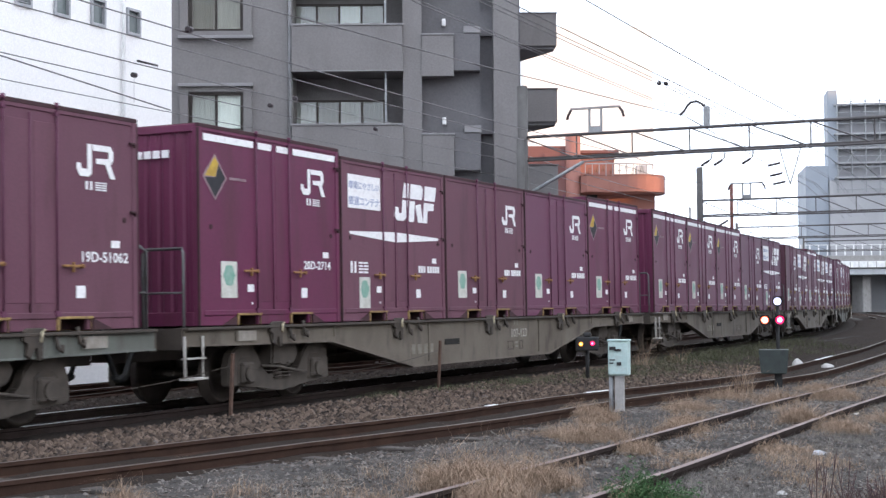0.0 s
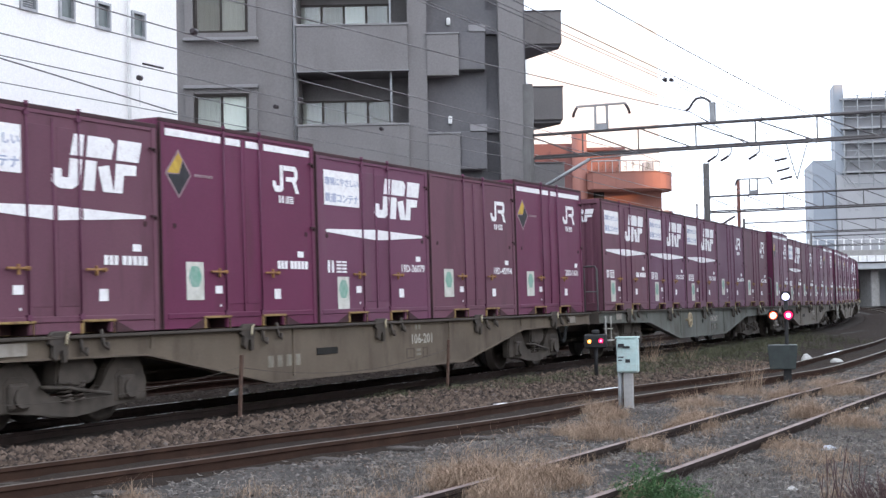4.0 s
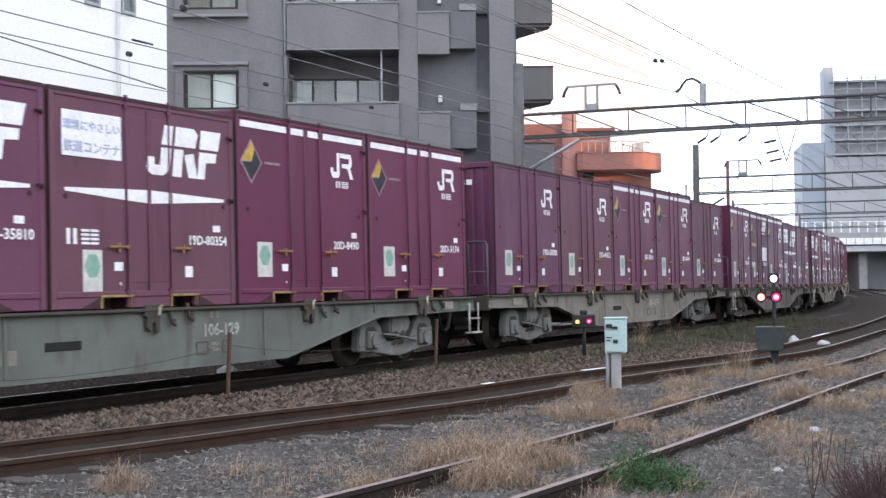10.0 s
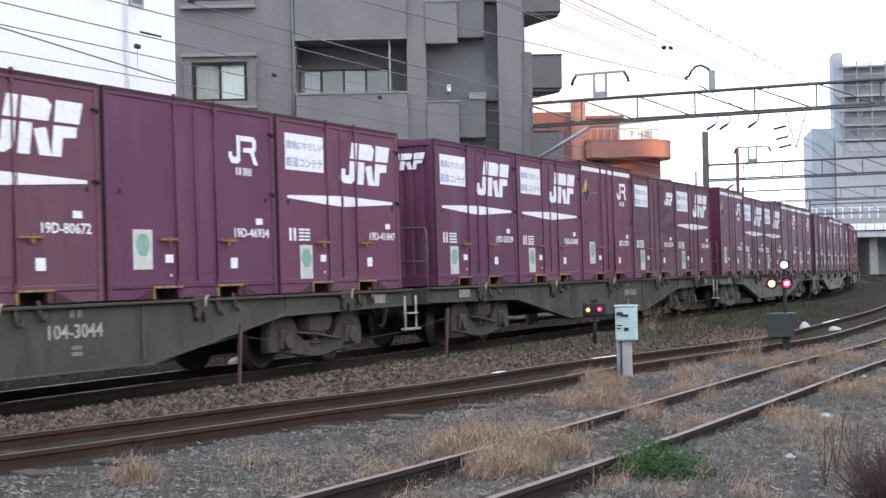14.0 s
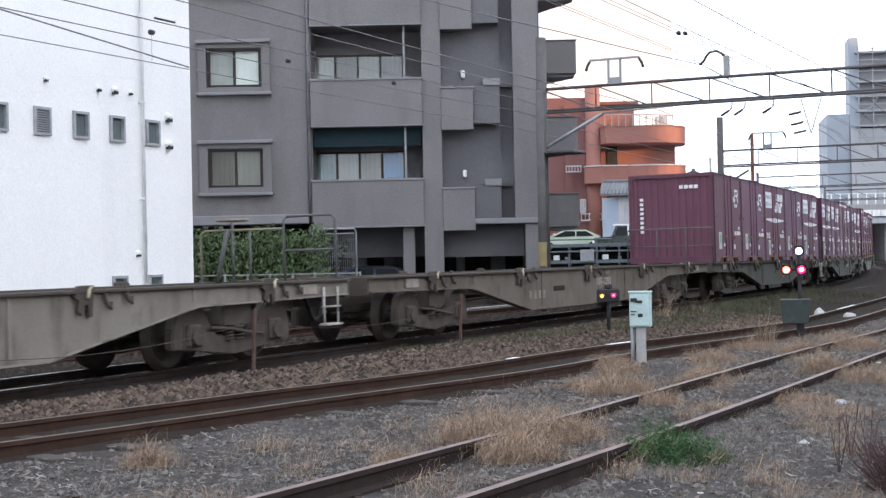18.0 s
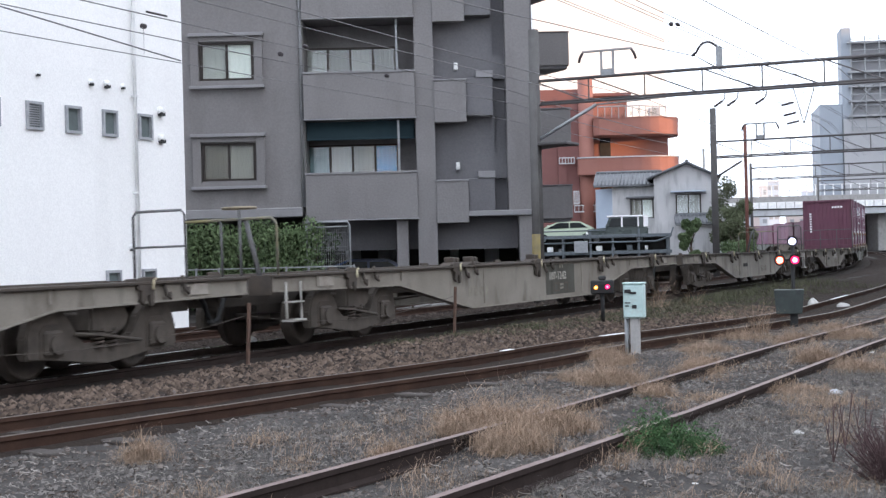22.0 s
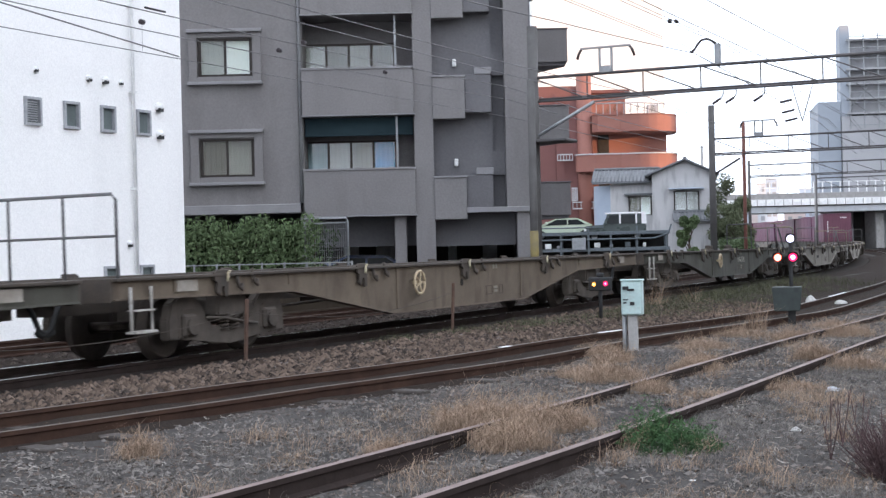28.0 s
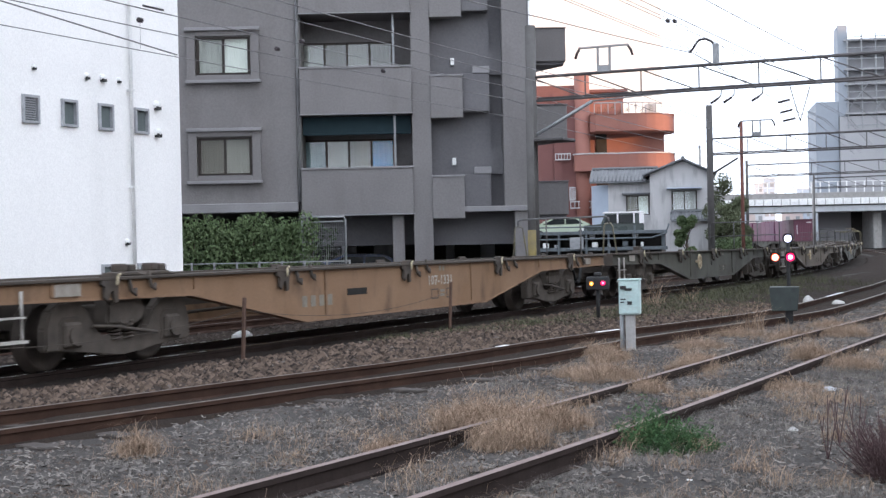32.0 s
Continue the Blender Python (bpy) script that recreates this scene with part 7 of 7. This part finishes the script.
hook = thing("feeder_bracket", "curved steel feeder bracket on the gantry", "line fitting", pose(G1, -1.85, 5.98))
part("stem", soften(boxes((-0.06, -0.1, 0, 0.06, 0.06, 0.55)), 0.02), GALV, hook)
part("bow", add_path(bmesh.new(), [(0, 0, 0.5), (0, 0.1, 0.62), (0, 0.25, 0.7), (0, 0.42, 0.68), (0, 0.52, 0.58), (0, 0.6, 0.45), (0, 0.72, 0.36)], 0.035, 8), INSUL, hook)


def pull_off(x, y, z, s, label):
    """A hanging insulator with its short steady arm under a gantry."""
    root = thing("steady_arm", label, "line fitting", pose(x, y, z))
    part("arm", add_path(bmesh.new(), [(0, 0, 0), (0, 0.02 * s, -0.14), (0, 0.1 * s, -0.22)], 0.02, 6), GALV, root)
    part("insulator", add_path(bmesh.new(), [(0, 0.08 * s, -0.2), (0, 0.3 * s, -0.33)], 0.035, 8), INSUL, root)


for y in (-2.0, -2.35, -3.1):
    pull_off(G1, y, 5.28, 1, "dark insulator with steady arm under the gantry")
vee = thing("pull_off_frame", "vee-shaped hanging frame with three dark insulators", "line fitting", pose(G1, -4.05, 5.28))
part("leg", add_tube(bmesh.new(), (0, 0.25, 0), (0, 0, -0.92), 0.015, 6), WIRE, vee)
part("leg", add_tube(bmesh.new(), (0, -0.28, 0), (0, 0, -0.92), 0.015, 6), WIRE, vee)
for z, y in ((-0.35, 0.35), (-0.62, 0.3), (-0.84, 0.22)):
    part("insulator", add_tube(bmesh.new(), (0, y - 0.1, z), (0, y + 0.22, z - 0.06), 0.03, 8), INSUL, vee)
brace = thing("gantry_brace", "pale tubular bracket arm on the far gantry pole", "line fitting", pose(G1, 0, 0))
part("arm", add_tube(bmesh.new(), (0, 3.54, 4.23), (0, 1.6, 5.22), 0.05, 8), GALV, brace)
part("stay", add_tube(bmesh.new(), (0, 1.6, 5.22), (0, -1.4, 5.34), 0.025, 6), GALV, brace)
part("transformer_shelf", soften(boxes((-0.5, 2.3, 4.15, 0.5, 3.3, 4.24)), 0.02), DARKSTEEL, brace)
arm2 = thing("gantry_brace", "dark bracket arm on the second gantry pole", "line fitting", pose(G2, 0, 0))
part("arm", add_tube(bmesh.new(), (0, 5.34, 4.16), (0, 4.04, 4.9), 0.05, 8), DARKSTEEL, arm2)
post = thing("marked_pole", "lower part of a pole with a yellow warning band", "pole", pose(20.7, 2.95, -0.2))
part("shaft", add_tube(bmesh.new(), (0, 0, 0), (0, 0, 6.0), 0.11, 12, 0.1), POLE_D, post)
part("warning_band", add_tube(bmesh.new(), (0, 0, 0.5), (0, 0, 1.9), 0.116, 12), surf("faded_yellow_band", (0.26, 0.205, 0.075), (0.17, 0.14, 0.08), 5, 0.8, 0.05), post, "dull yellow band")
for x, y, h in ((82, 15.1, 7.73), (115, 19.85, 7.0), (120, 15.05, 6.36)):
    small = tagged(part("thin_pole", add_tube(bmesh.new(), (0, 0, -0.2), (0, 0, h), 0.09, 8), CONCRETE, None), "thin grey concrete pole", "pole")
    small.matrix_basis = pose(x, y, 0)

trough = thing("cable_trough", "pale concrete cable trough along the far track", "cable trough")
lid = to_mesh("lid", soften(boxes((-0.46, -0.16, -0.06, 0.46, 0.16, 0.0)), 0.012), CONCRETE)
part("channel", boxes((-8.0, 4.62, -0.3, 30.0, 4.92, -0.09)), CONCRETE, trough)
for k in range(36):
    put("lid", lid, trough, pose(-7 + k, 4.77 + 0.01 * math.sin(k * 2.3), -0.03 + 0.006 * math.sin(k * 1.7), 0, 0, math.sin(k * 3.1)))

# ---- signals and small things between the tracks ----
signal(pose(10.6, -6.12, -0.24, 0, 0, 12), [(0.0, 1.58, 0.066, (0.7, 0.7, 1.0), 3, "white_signal_lens"), (0.23, 1.24, 0.07, (1.0, 0.13, 0.05), 2.4, "amber_signal_lens"), (-0.04, 1.24, 0.075, (1.0, 0.012, 0.12), 2.0, "red_signal_lens")],
       "black three-lamp dwarf signal on a box between the tracks", 0.7)
signal(pose(9.05, -2.97, -0.1, 0, 0, 14), [(0.1, 0.69, 0.036, (1.0, 0.4, 0.06), 2.2, "small_amber_signal_lens"), (-0.11, 0.7, 0.04, (1.0, 0.012, 0.13), 2.4, "small_red_signal_lens")], "black two-lamp dwarf signal beside the main track", 0)


def stake(x, y, h, label):
    root = thing("stake", label, "stake", pose(x, y, -0.12, 2, 1.5, 0))
    part("bar", soften(boxes((-0.025, -0.02, -0.1, 0.025, 0.02, h)), 0.006), surf("rusty_stake", (0.12, 0.07, 0.05), (0.08, 0.05, 0.04), 9, 0.85, 0.1), root)
    return root


STAKES = [(-0.55, -1.55, 0.86), (5.6, -1.6, 0.86), (-7.0, -1.55, 0.86)]
for x, y, h in STAKES:
    stake(x, y, h, "thin rusty steel stake beside the track")
for (xa, ya, ha), (xb, yb, hb) in ((STAKES[2], STAKES[0]), (STAKES[0], STAKES[1])):
    wire("fence_wire", [(xa, ya, ha - 0.28), (xb, yb, hb - 0.28)], 0.004, "thin slack wire between the stakes", 0.2, GRIME)


def lump_thing(name, x, y, z, sx, sy, sz, mat, label, category, seed=1):
    """A small irregular lump."""
    bm = bmesh.new()
    bmesh.ops.create_icosphere(bm, subdivisions=2, radius=1.0)
    for v in bm.verts:
        k = 1 + 0.25 * noise.noise(v.co * 1.7 + Vector((seed, 0, 0)))
        v.co = Vector((v.co.x * sx * k, v.co.y * sy * k, max(v.co.z, -0.3) * sz * k))
    ob = tagged(part(name, bm, mat, None), label, category)
    ob.matrix_basis = pose(x, y, z)
    return ob


WHITE_ST = surf("white_stone", (0.5, 0.49, 0.47), (0.36, 0.35, 0.33), 6, 0.8, 0.1)
lump_thing("marker_dome", 3.3, 0.95, -0.06, 0.2, 0.17, 0.13, surf("bright_white_dome", (0.85, 0.85, 0.84), (0.75, 0.75, 0.74), 5, 0.5, 0.02), "smooth white marker dome beside the rail", "marker", 3)
lump_thing("white_block", 19.0, -4.78, -0.26, 0.16, 0.14, 0.22, WHITE_ST, "white painted concrete block", "concrete block", 4)
lump_thing("white_block", 19.4, -5.4, -0.28, 0.14, 0.17, 0.13, WHITE_ST, "small white concrete lump", "concrete block", 5)
lump_thing("plastic_bag", -2.1, -9.22, -0.13, 0.16, 0.08, 0.05, surf("crumpled_plastic", (0.3, 0.33, 0.36), (0.18, 0.2, 0.22), 20, 0.35, 0.4), "crumpled pale plastic bag on the ground", "litter", 6)
lump_thing("pale_stone", -5.06, -9.5, -0.15, 0.055, 0.05, 0.05, WHITE_ST, "pale rounded stone on the ground", "stone", 7)
lump_thing("pale_stone", -7.6, -9.4, -0.15, 0.05, 0.04, 0.03, WHITE_ST, "pale rounded stone on the ground", "stone", 8)
lump_thing("plastic_scrap", 3.0, -8.75, -0.12, 0.14, 0.05, 0.03, WHITE_ST, "white scrap lying by the siding", "litter", 9)


def rail_glint(xa, xb, label):
    """A white strip on the loop's far rail: the sky's reflection in bare steel, put in as colour."""
    line = [p for p in offset_line(catmull([tuple(p) for p in LOOP[20:80]], 0.3), 0.566) if xa < p.x < xb]
    return tagged(new("painted_strip", sweep("painted_strip", line, [(-0.034, 0.001), (-0.034, 0.008), (0.034, 0.008), (0.034, 0.001)], (PIPE_W,), low=True)), label, "rail marking")


rail_glint(4.5, 6.0, "white strip for the sky's glint on the rail head")
rail_glint(1.15, 1.75, "short white strip for the sky's glint on the rail head")
rail_glint(20.5, 23.6, "long white strip for the sky's glint on the rail head")

# brush in the corner of the yard
rnd = random.Random(21)
bm = bmesh.new()
for _ in range(420):
    a, q = rnd.uniform(0, 6.28), 0.3 * rnd.random() ** 0.5
    x, y = q * math.cos(a) * 1.4, q * math.sin(a)
    h = rnd.uniform(0.12, 0.4) * (1.15 - q)
    tip = Vector((x + 0.5 * x * rnd.random() + rnd.uniform(-0.14, 0.14), y * 1.3 + rnd.uniform(-0.12, 0.12), h))
    add_tube(bm, (x * 0.7, y * 0.7, -0.05), tip, 0.004, 4, 0.0018)
    for _ in range(2):
        k = rnd.uniform(0.35, 0.85)
        foot = Vector((x * 0.7, y * 0.7, -0.05)).lerp(tip, k)
        add_tube(bm, foot, foot + Vector((rnd.uniform(-0.12, 0.12), rnd.uniform(-0.1, 0.1), rnd.uniform(0.0, 0.12))), 0.0026, 4, 0.0012)
TWIG = surf("reddish_twig", (0.085, 0.05, 0.05), (0.06, 0.038, 0.037), 8, 0.9, 0)
bush = tagged(part("dry_brush", bm, TWIG, None), "bare reddish-brown brush on the yard ground", "brush", kind="stuff")
bush.matrix_basis = pose(-6.85, -10.6, -0.15)
for x, y in ((-6.3, -10.0), (-5.6, -9.95), (-6.0, -10.15)):
    bm = bmesh.new()
    for _ in range(3):
        dx, dy, h = rnd.uniform(-0.12, 0.12), rnd.uniform(-0.1, 0.1), rnd.uniform(0.25, 0.45)
        add_tube(bm, (0, 0, 0), (dx, dy, h), 0.005, 5, 0.002)
        add_tube(bm, (dx * 0.6, dy * 0.6, h * 0.6), (dx * 0.6 + 0.07, dy * 0.6, h * 0.9), 0.003, 4)
    st = tagged(part("dry_stalk", bm, TWIG, None), "thin dry brown stalks", "dry plant")
    st.matrix_basis = pose(x, y, -0.16)

# ---- behind the train: hedge, fence, parked cars and a steel rack ----
FA = pose(22.639, 6.726, 0, 0, 0, -64.5)      # the apartment building's own axes


def hedge():
    root = thing("hedge", "green clipped hedge behind a low fence", "hedge", FA)
    lumps = [(-7.0 + 0.42 * k, -2.0 + 0.1 * math.sin(k * 2.1), 1.95 - 0.28 * j + 0.1 * math.sin(k * 1.7 + j), 0.42, 0.36) for k in range(9) for j in range(6)]
    part("leaves", leaf_cloud(lumps, 170, 0.11, 4), LEAF, root)
    # darker leaves behind, the hedge's inner shade put into their colour
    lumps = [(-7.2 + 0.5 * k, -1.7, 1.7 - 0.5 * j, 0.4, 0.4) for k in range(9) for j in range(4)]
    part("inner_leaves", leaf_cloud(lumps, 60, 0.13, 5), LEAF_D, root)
    stem = to_mesh("stem", add_tube(bmesh.new(), (0, 0, -0.15), (0, 0, 1.6), 0.03, 6), BARK)
    for k in range(7):
        put("stem", stem, root, FA.inverted() @ FA @ pose(-6.8 + 0.55 * k, -1.9, 0))


def fence():
    root = thing("fence", "low grey mesh fence in front of the hedge", "fence", FA)
    for k in range(9):
        part("post", boxes((-7.4 + 0.62 * k, -2.75, -0.15, -7.35 + 0.62 * k, -2.7, 1.0)), GALV, root)
    for z in (0.35, 0.62, 0.95):
        part("rail", boxes((-7.4, -2.74, z, -2.4, -2.71, z + 0.03)), GALV, root)
    cage = thing("mesh_cage", "tall grey wire-mesh enclosure beside the hedge", "fence", FA)
    part("frame", add_path(bmesh.new(), [(-3.75, -2.1, -0.15), (-3.75, -2.1, 2.2), (-2.6, -2.1, 2.2), (-2.55, -2.1, 2.1), (-2.55, -2.1, -0.15)], 0.035, 6), GALV, cage)
    part("frame", add_path(bmesh.new(), [(-3.72, -2.1, 2.05), (-2.6, -2.1, 2.07)], 0.02, 6), GALV, cage)
    for k in range(19):
        part("mesh_wire", boxes((-3.7 + 0.06 * k, -2.104, 0, -3.694 + 0.06 * k, -2.098, 2.05)), GALV, cage)
    for k in range(10):
        part("mesh_wire", boxes((-3.74, -2.11, 0.1 + 0.2 * k, -2.57, -2.104, 0.106 + 0.2 * k)), GALV, cage)


def car(at, paint, body, label, tall):
    """A parked car, its side to the tracks: body, cabin, windows, wheels, lamps."""
    root = thing("parked_car", label, "car", at, group="parked cars")
    part("body", soften(add_prism(bmesh.new(), body[0], -0.8, 0.8), 0.05, 2), paint, root)
    part("cabin", soften(add_prism(bmesh.new(), body[1], -0.7, 0.7), 0.05, 2), paint, root)
    for pts in body[2]:
        part("window", add_prism(bmesh.new(), pts, -0.722, -0.69), CAR_GLASS, root, "dark side window")
    for x in (-1.25, 1.25):
        w = part("wheel", soften(add_tube(bmesh.new(), (x, -0.82, 0.3), (x, -0.6, 0.3), 0.3, 16), 0.03), RUBBER, root)
        part("rim", add_tube(bmesh.new(), (x, -0.825, 0.3), (x, -0.8, 0.3), 0.18, 12), GALV, w)
    for x in (body[0][0][0] + 0.02, body[0][-1][0] - 0.02):
        part("lamp", soften(boxes((x - 0.05, -0.78, 0.6, x + 0.05, -0.5, 0.75)), 0.01), WHITE_M, root)
    part("mirror", soften(boxes((body[3] - 0.08, -0.95, 0.95, body[3] + 0.08, -0.8, 1.1)), 0.03), paint, root)
    return root


CAR_GLASS = surf("dark_car_glass", (0.018, 0.021, 0.022), None, 4, 0.2, 0, spec=0.35)
CARW = surf("pale_car_paint", (0.50, 0.56, 0.44), (0.42, 0.48, 0.37), 1, 0.25, 0.0, spec=0.6)
CARD = surf("dark_green_car_paint", (0.05, 0.065, 0.06), (0.04, 0.05, 0.05), 1, 0.3, 0.0, spec=0.6)
low = ([(-2.1, 0.3), (2.1, 0.3), (2.15, 0.75), (1.4, 0.9), (-1.2, 0.85), (-2.15, 0.65)], [(-1.5, 0.84), (1.8, 0.86), (0.9, 1.3), (-0.3, 1.33)], [[(-1.05, 0.9), (0.25, 0.92), (0.25, 1.22), (-0.35, 1.24)], [(0.32, 0.92), (1.35, 0.92), (0.9, 1.22), (0.32, 1.22)]], -0.95)
high = ([(-1.75, 0.35), (1.75, 0.35), (1.78, 0.95), (-0.6, 0.98), (-1.78, 0.9)], [(-0.75, 0.95), (1.75, 0.95), (1.72, 1.62), (-0.45, 1.62)], [[(-0.55, 1.02), (0.2, 1.02), (0.2, 1.5), (-0.35, 1.5)], [(0.3, 1.02), (1.15, 1.02), (1.15, 1.5), (0.3, 1.5)]], -0.6)
RK = pose(65.2, 18.0, 0, 0, 0, -71)
RACK_Z = 1.9
car(RK @ pose(-0.9, 0.9, RACK_Z - 0.42), CARW, low, "pale silver car parked on a steel deck", False)
suv = car(RK @ pose(2.2, 0.7, RACK_Z - 0.52), CARD, high, "dark green off-road car with a white roof, parked on deck", True)
part("roof_cap", soften(boxes((-0.62, -0.73, 1.58, 1.76, 0.73, 1.67), (1.5, -0.735, 0.98, 1.78, -0.7, 1.58), (0.2, -0.735, 1.0, 0.3, -0.7, 1.58), (1.15, -0.735, 1.0, 1.24, -0.7, 1.58)), 0.02), WHITE_M, suv, "white roof and rear pillar")


def rack():
    root = thing("parking_deck", "blue-grey steel two-level parking deck frame", "parking deck", RK)
    steel = surf("blue_grey_deck_steel", (0.135, 0.155, 0.17), (0.10, 0.115, 0.125), 3, 0.65, 0.08, dirt=(0.07, 0.07, 0.07))
    for z in (1.95, 1.0):
        for y in (-0.4, 2.2):
            part("beam", soften(boxes((-4.4, y - 0.06, z - 0.2, 5.3, y + 0.06, z)), 0.015), steel, root)
        part("plate", boxes((-4.3, -0.34, z - 0.1, 5.2, 2.14, z - 0.06)), steel, root)
    part("rail", add_path(bmesh.new(), [(-4.3, -0.5, 1.5), (4.4, -0.5, 1.5), (5.2, -0.5, 1.75), (5.4, -0.5, 2.3)], 0.05, 6), steel, root)
    part("rail", add_path(bmesh.new(), [(-4.3, -0.5, 2.2), (1.5, -0.5, 2.2)], 0.04, 6), steel, root)
    for x in (-4.2, -2.6, -1.0, 0.6, 1.9, 3.4, 5.1):
        for y in (-0.42, 2.2):
            part("post", soften(boxes((x - 0.06, y - 0.06, -0.15, x + 0.06, y + 0.06, 2.25 if x in (0.6, 3.4) else 1.9)), 0.015), steel, root)
    # added dark backing: darkens the deck's depth and hides the wall beyond
    part("back_sheet", boxes((-4.4, 2.3, -0.15, 5.3, 2.36, 1.75)), DARK_FILL, root, "dark backing sheet added behind the deck")
    part("panel", soften(boxes((-0.35, -0.6, 0.9, 0.45, -0.5, 1.6)), 0.02), GALV, root, "pale grey side panel")
    q = random.Random(4)
    for k in range(9):
        x = -4.0 + 0.95 * k + q.uniform(-0.2, 0.2)
        w, h = q.uniform(0.15, 0.4), q.uniform(0.12, 0.35)
        part("stored_part", soften(boxes((x, -0.3, 1.0, x + w, 0.2, 1.0 + h)), 0.03), (GALV, steel, PIPE_W)[k % 3], root)
    return root


def shrub(x, y, r, h, label, mat, trunk=0.6, n=220):
    root = thing("shrub" if h < 3 else "tree", label, "shrub" if h < 3 else "tree", pose(x, y, -0.15))
    bm = add_tube(bmesh.new(), (0, 0, 0), (0.05, 0, h * trunk), 0.07, 7, 0.04)
    for k in range(5):
        a = k * 1.3
        add_tube(bm, (0.03, 0, h * (0.25 + 0.08 * k)), (r * 0.7 * math.cos(a), r * 0.7 * math.sin(a), h * (0.5 + 0.09 * k)), 0.03, 5, 0.012)
    part("trunk", bm, BARK, root)
    q = random.Random(int(x * 10))
    lumps = [(q.uniform(-r, r) * 0.7, q.uniform(-r, r) * 0.7, h * q.uniform(0.25, 0.95), r * q.uniform(0.3, 0.5), r * q.uniform(0.3, 0.5)) for _ in range(16)]
    part("crown", leaf_cloud(lumps, n, 0.13, int(x)), mat, root)
    return root


hedge()
fence()
rack()
CARB = surf("blue_car_paint", (0.03, 0.06, 0.17), (0.025, 0.05, 0.14), 1, 0.3, 0.0, spec=0.6)
car(FA @ pose(-2.6, 4.0, -0.2), CARB, low, "dark blue car parked under the apartment building", False)
shrub(51.7, 7.5, 0.5, 2.6, "green upright shrub behind the fence", LEAF, n=420)
shrub(72.5, 10.9, 1.35, 5.3, "loose olive-green tree beside the pale house", LEAF_O, n=520)
shrub(70.5, 10.1, 1.1, 4.0, "loose olive-green young tree beside the house", LEAF_O, n=420)
for x, y in ((56, 6.6), (58.5, 6.9), (61, 7.4), (64, 7.9)):
    shrub(x, y, 0.8, 1.4, "low pale green bush by the tracks", LEAF, n=120)
tower = thing("far_tower", "distant high-rise with its wall paled for haze", "building", pose(600, 205, -0.2, 0, 0, -65) @ Matrix.Scale(2.2, 4), kind="structure")
# washed-out haze is put into the tower's pale wall colour
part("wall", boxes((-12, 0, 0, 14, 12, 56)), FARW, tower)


# ---- what moves: the train ----
TIMES = list(range(0, 33))


def run_of(t):
    """How far the train has run at t seconds."""
    return float(np.interp(t, [0, 1, 3, 6, 8, 10, 12, 14, 17, 21, 25, 29.2, 32], [0, 8.86, 26.62, 53.75, 72.1, 90.6, 109.15, 128.0, 156.4, 194.2, 232.2, 272.4, 299.1]))


def wagon_pose(i, t):
    """Wagon i counts back from the one beside the camera at the start."""
    mid = -0.65 + 9.378 - 20.2 * i + run_of(t)
    xa, ya, _ = on_track(mid - 7.1)
    xb, yb, _ = on_track(mid + 7.1)
    return pose((xa + xb) / 2, (ya + yb) / 2, fall((xa + xb) / 2), -0.66, math.degrees(math.atan2(fall(xa) - fall(xb), 14.2)), math.degrees(math.atan2(yb - ya, xb - xa)))


def motions():
    for i, root, load in TRAIN:
        rows = [(t, wagon_pose(i, t)) for t in TIMES]
        walk(root, rows)
        for ob, x in load:
            walk(ob, [(t, m @ pose(x, 0, DECK)) for t, m in rows])
    turn = [(k / 15, pose(0, 0, 0, 0, 83.0 * k, 0)) for k in range(481)]
    for at in (-0.95, 0.95):
        first = None
        for ob in [o for o in scene.objects if o.name.startswith("wheelset") and abs(o.location.x - at) < 0.01]:
            if first is None:
                first = ob
                walk(ob, [(t, pose(at, 0, 0.405) @ m) for t, m in turn])
            else:
                ob.rotation_mode = "QUATERNION"
                keys = ob.animation_data_create()
                keys.action = first.animation_data.action
                keys.action_slot = first.animation_data.action_slot


motions()
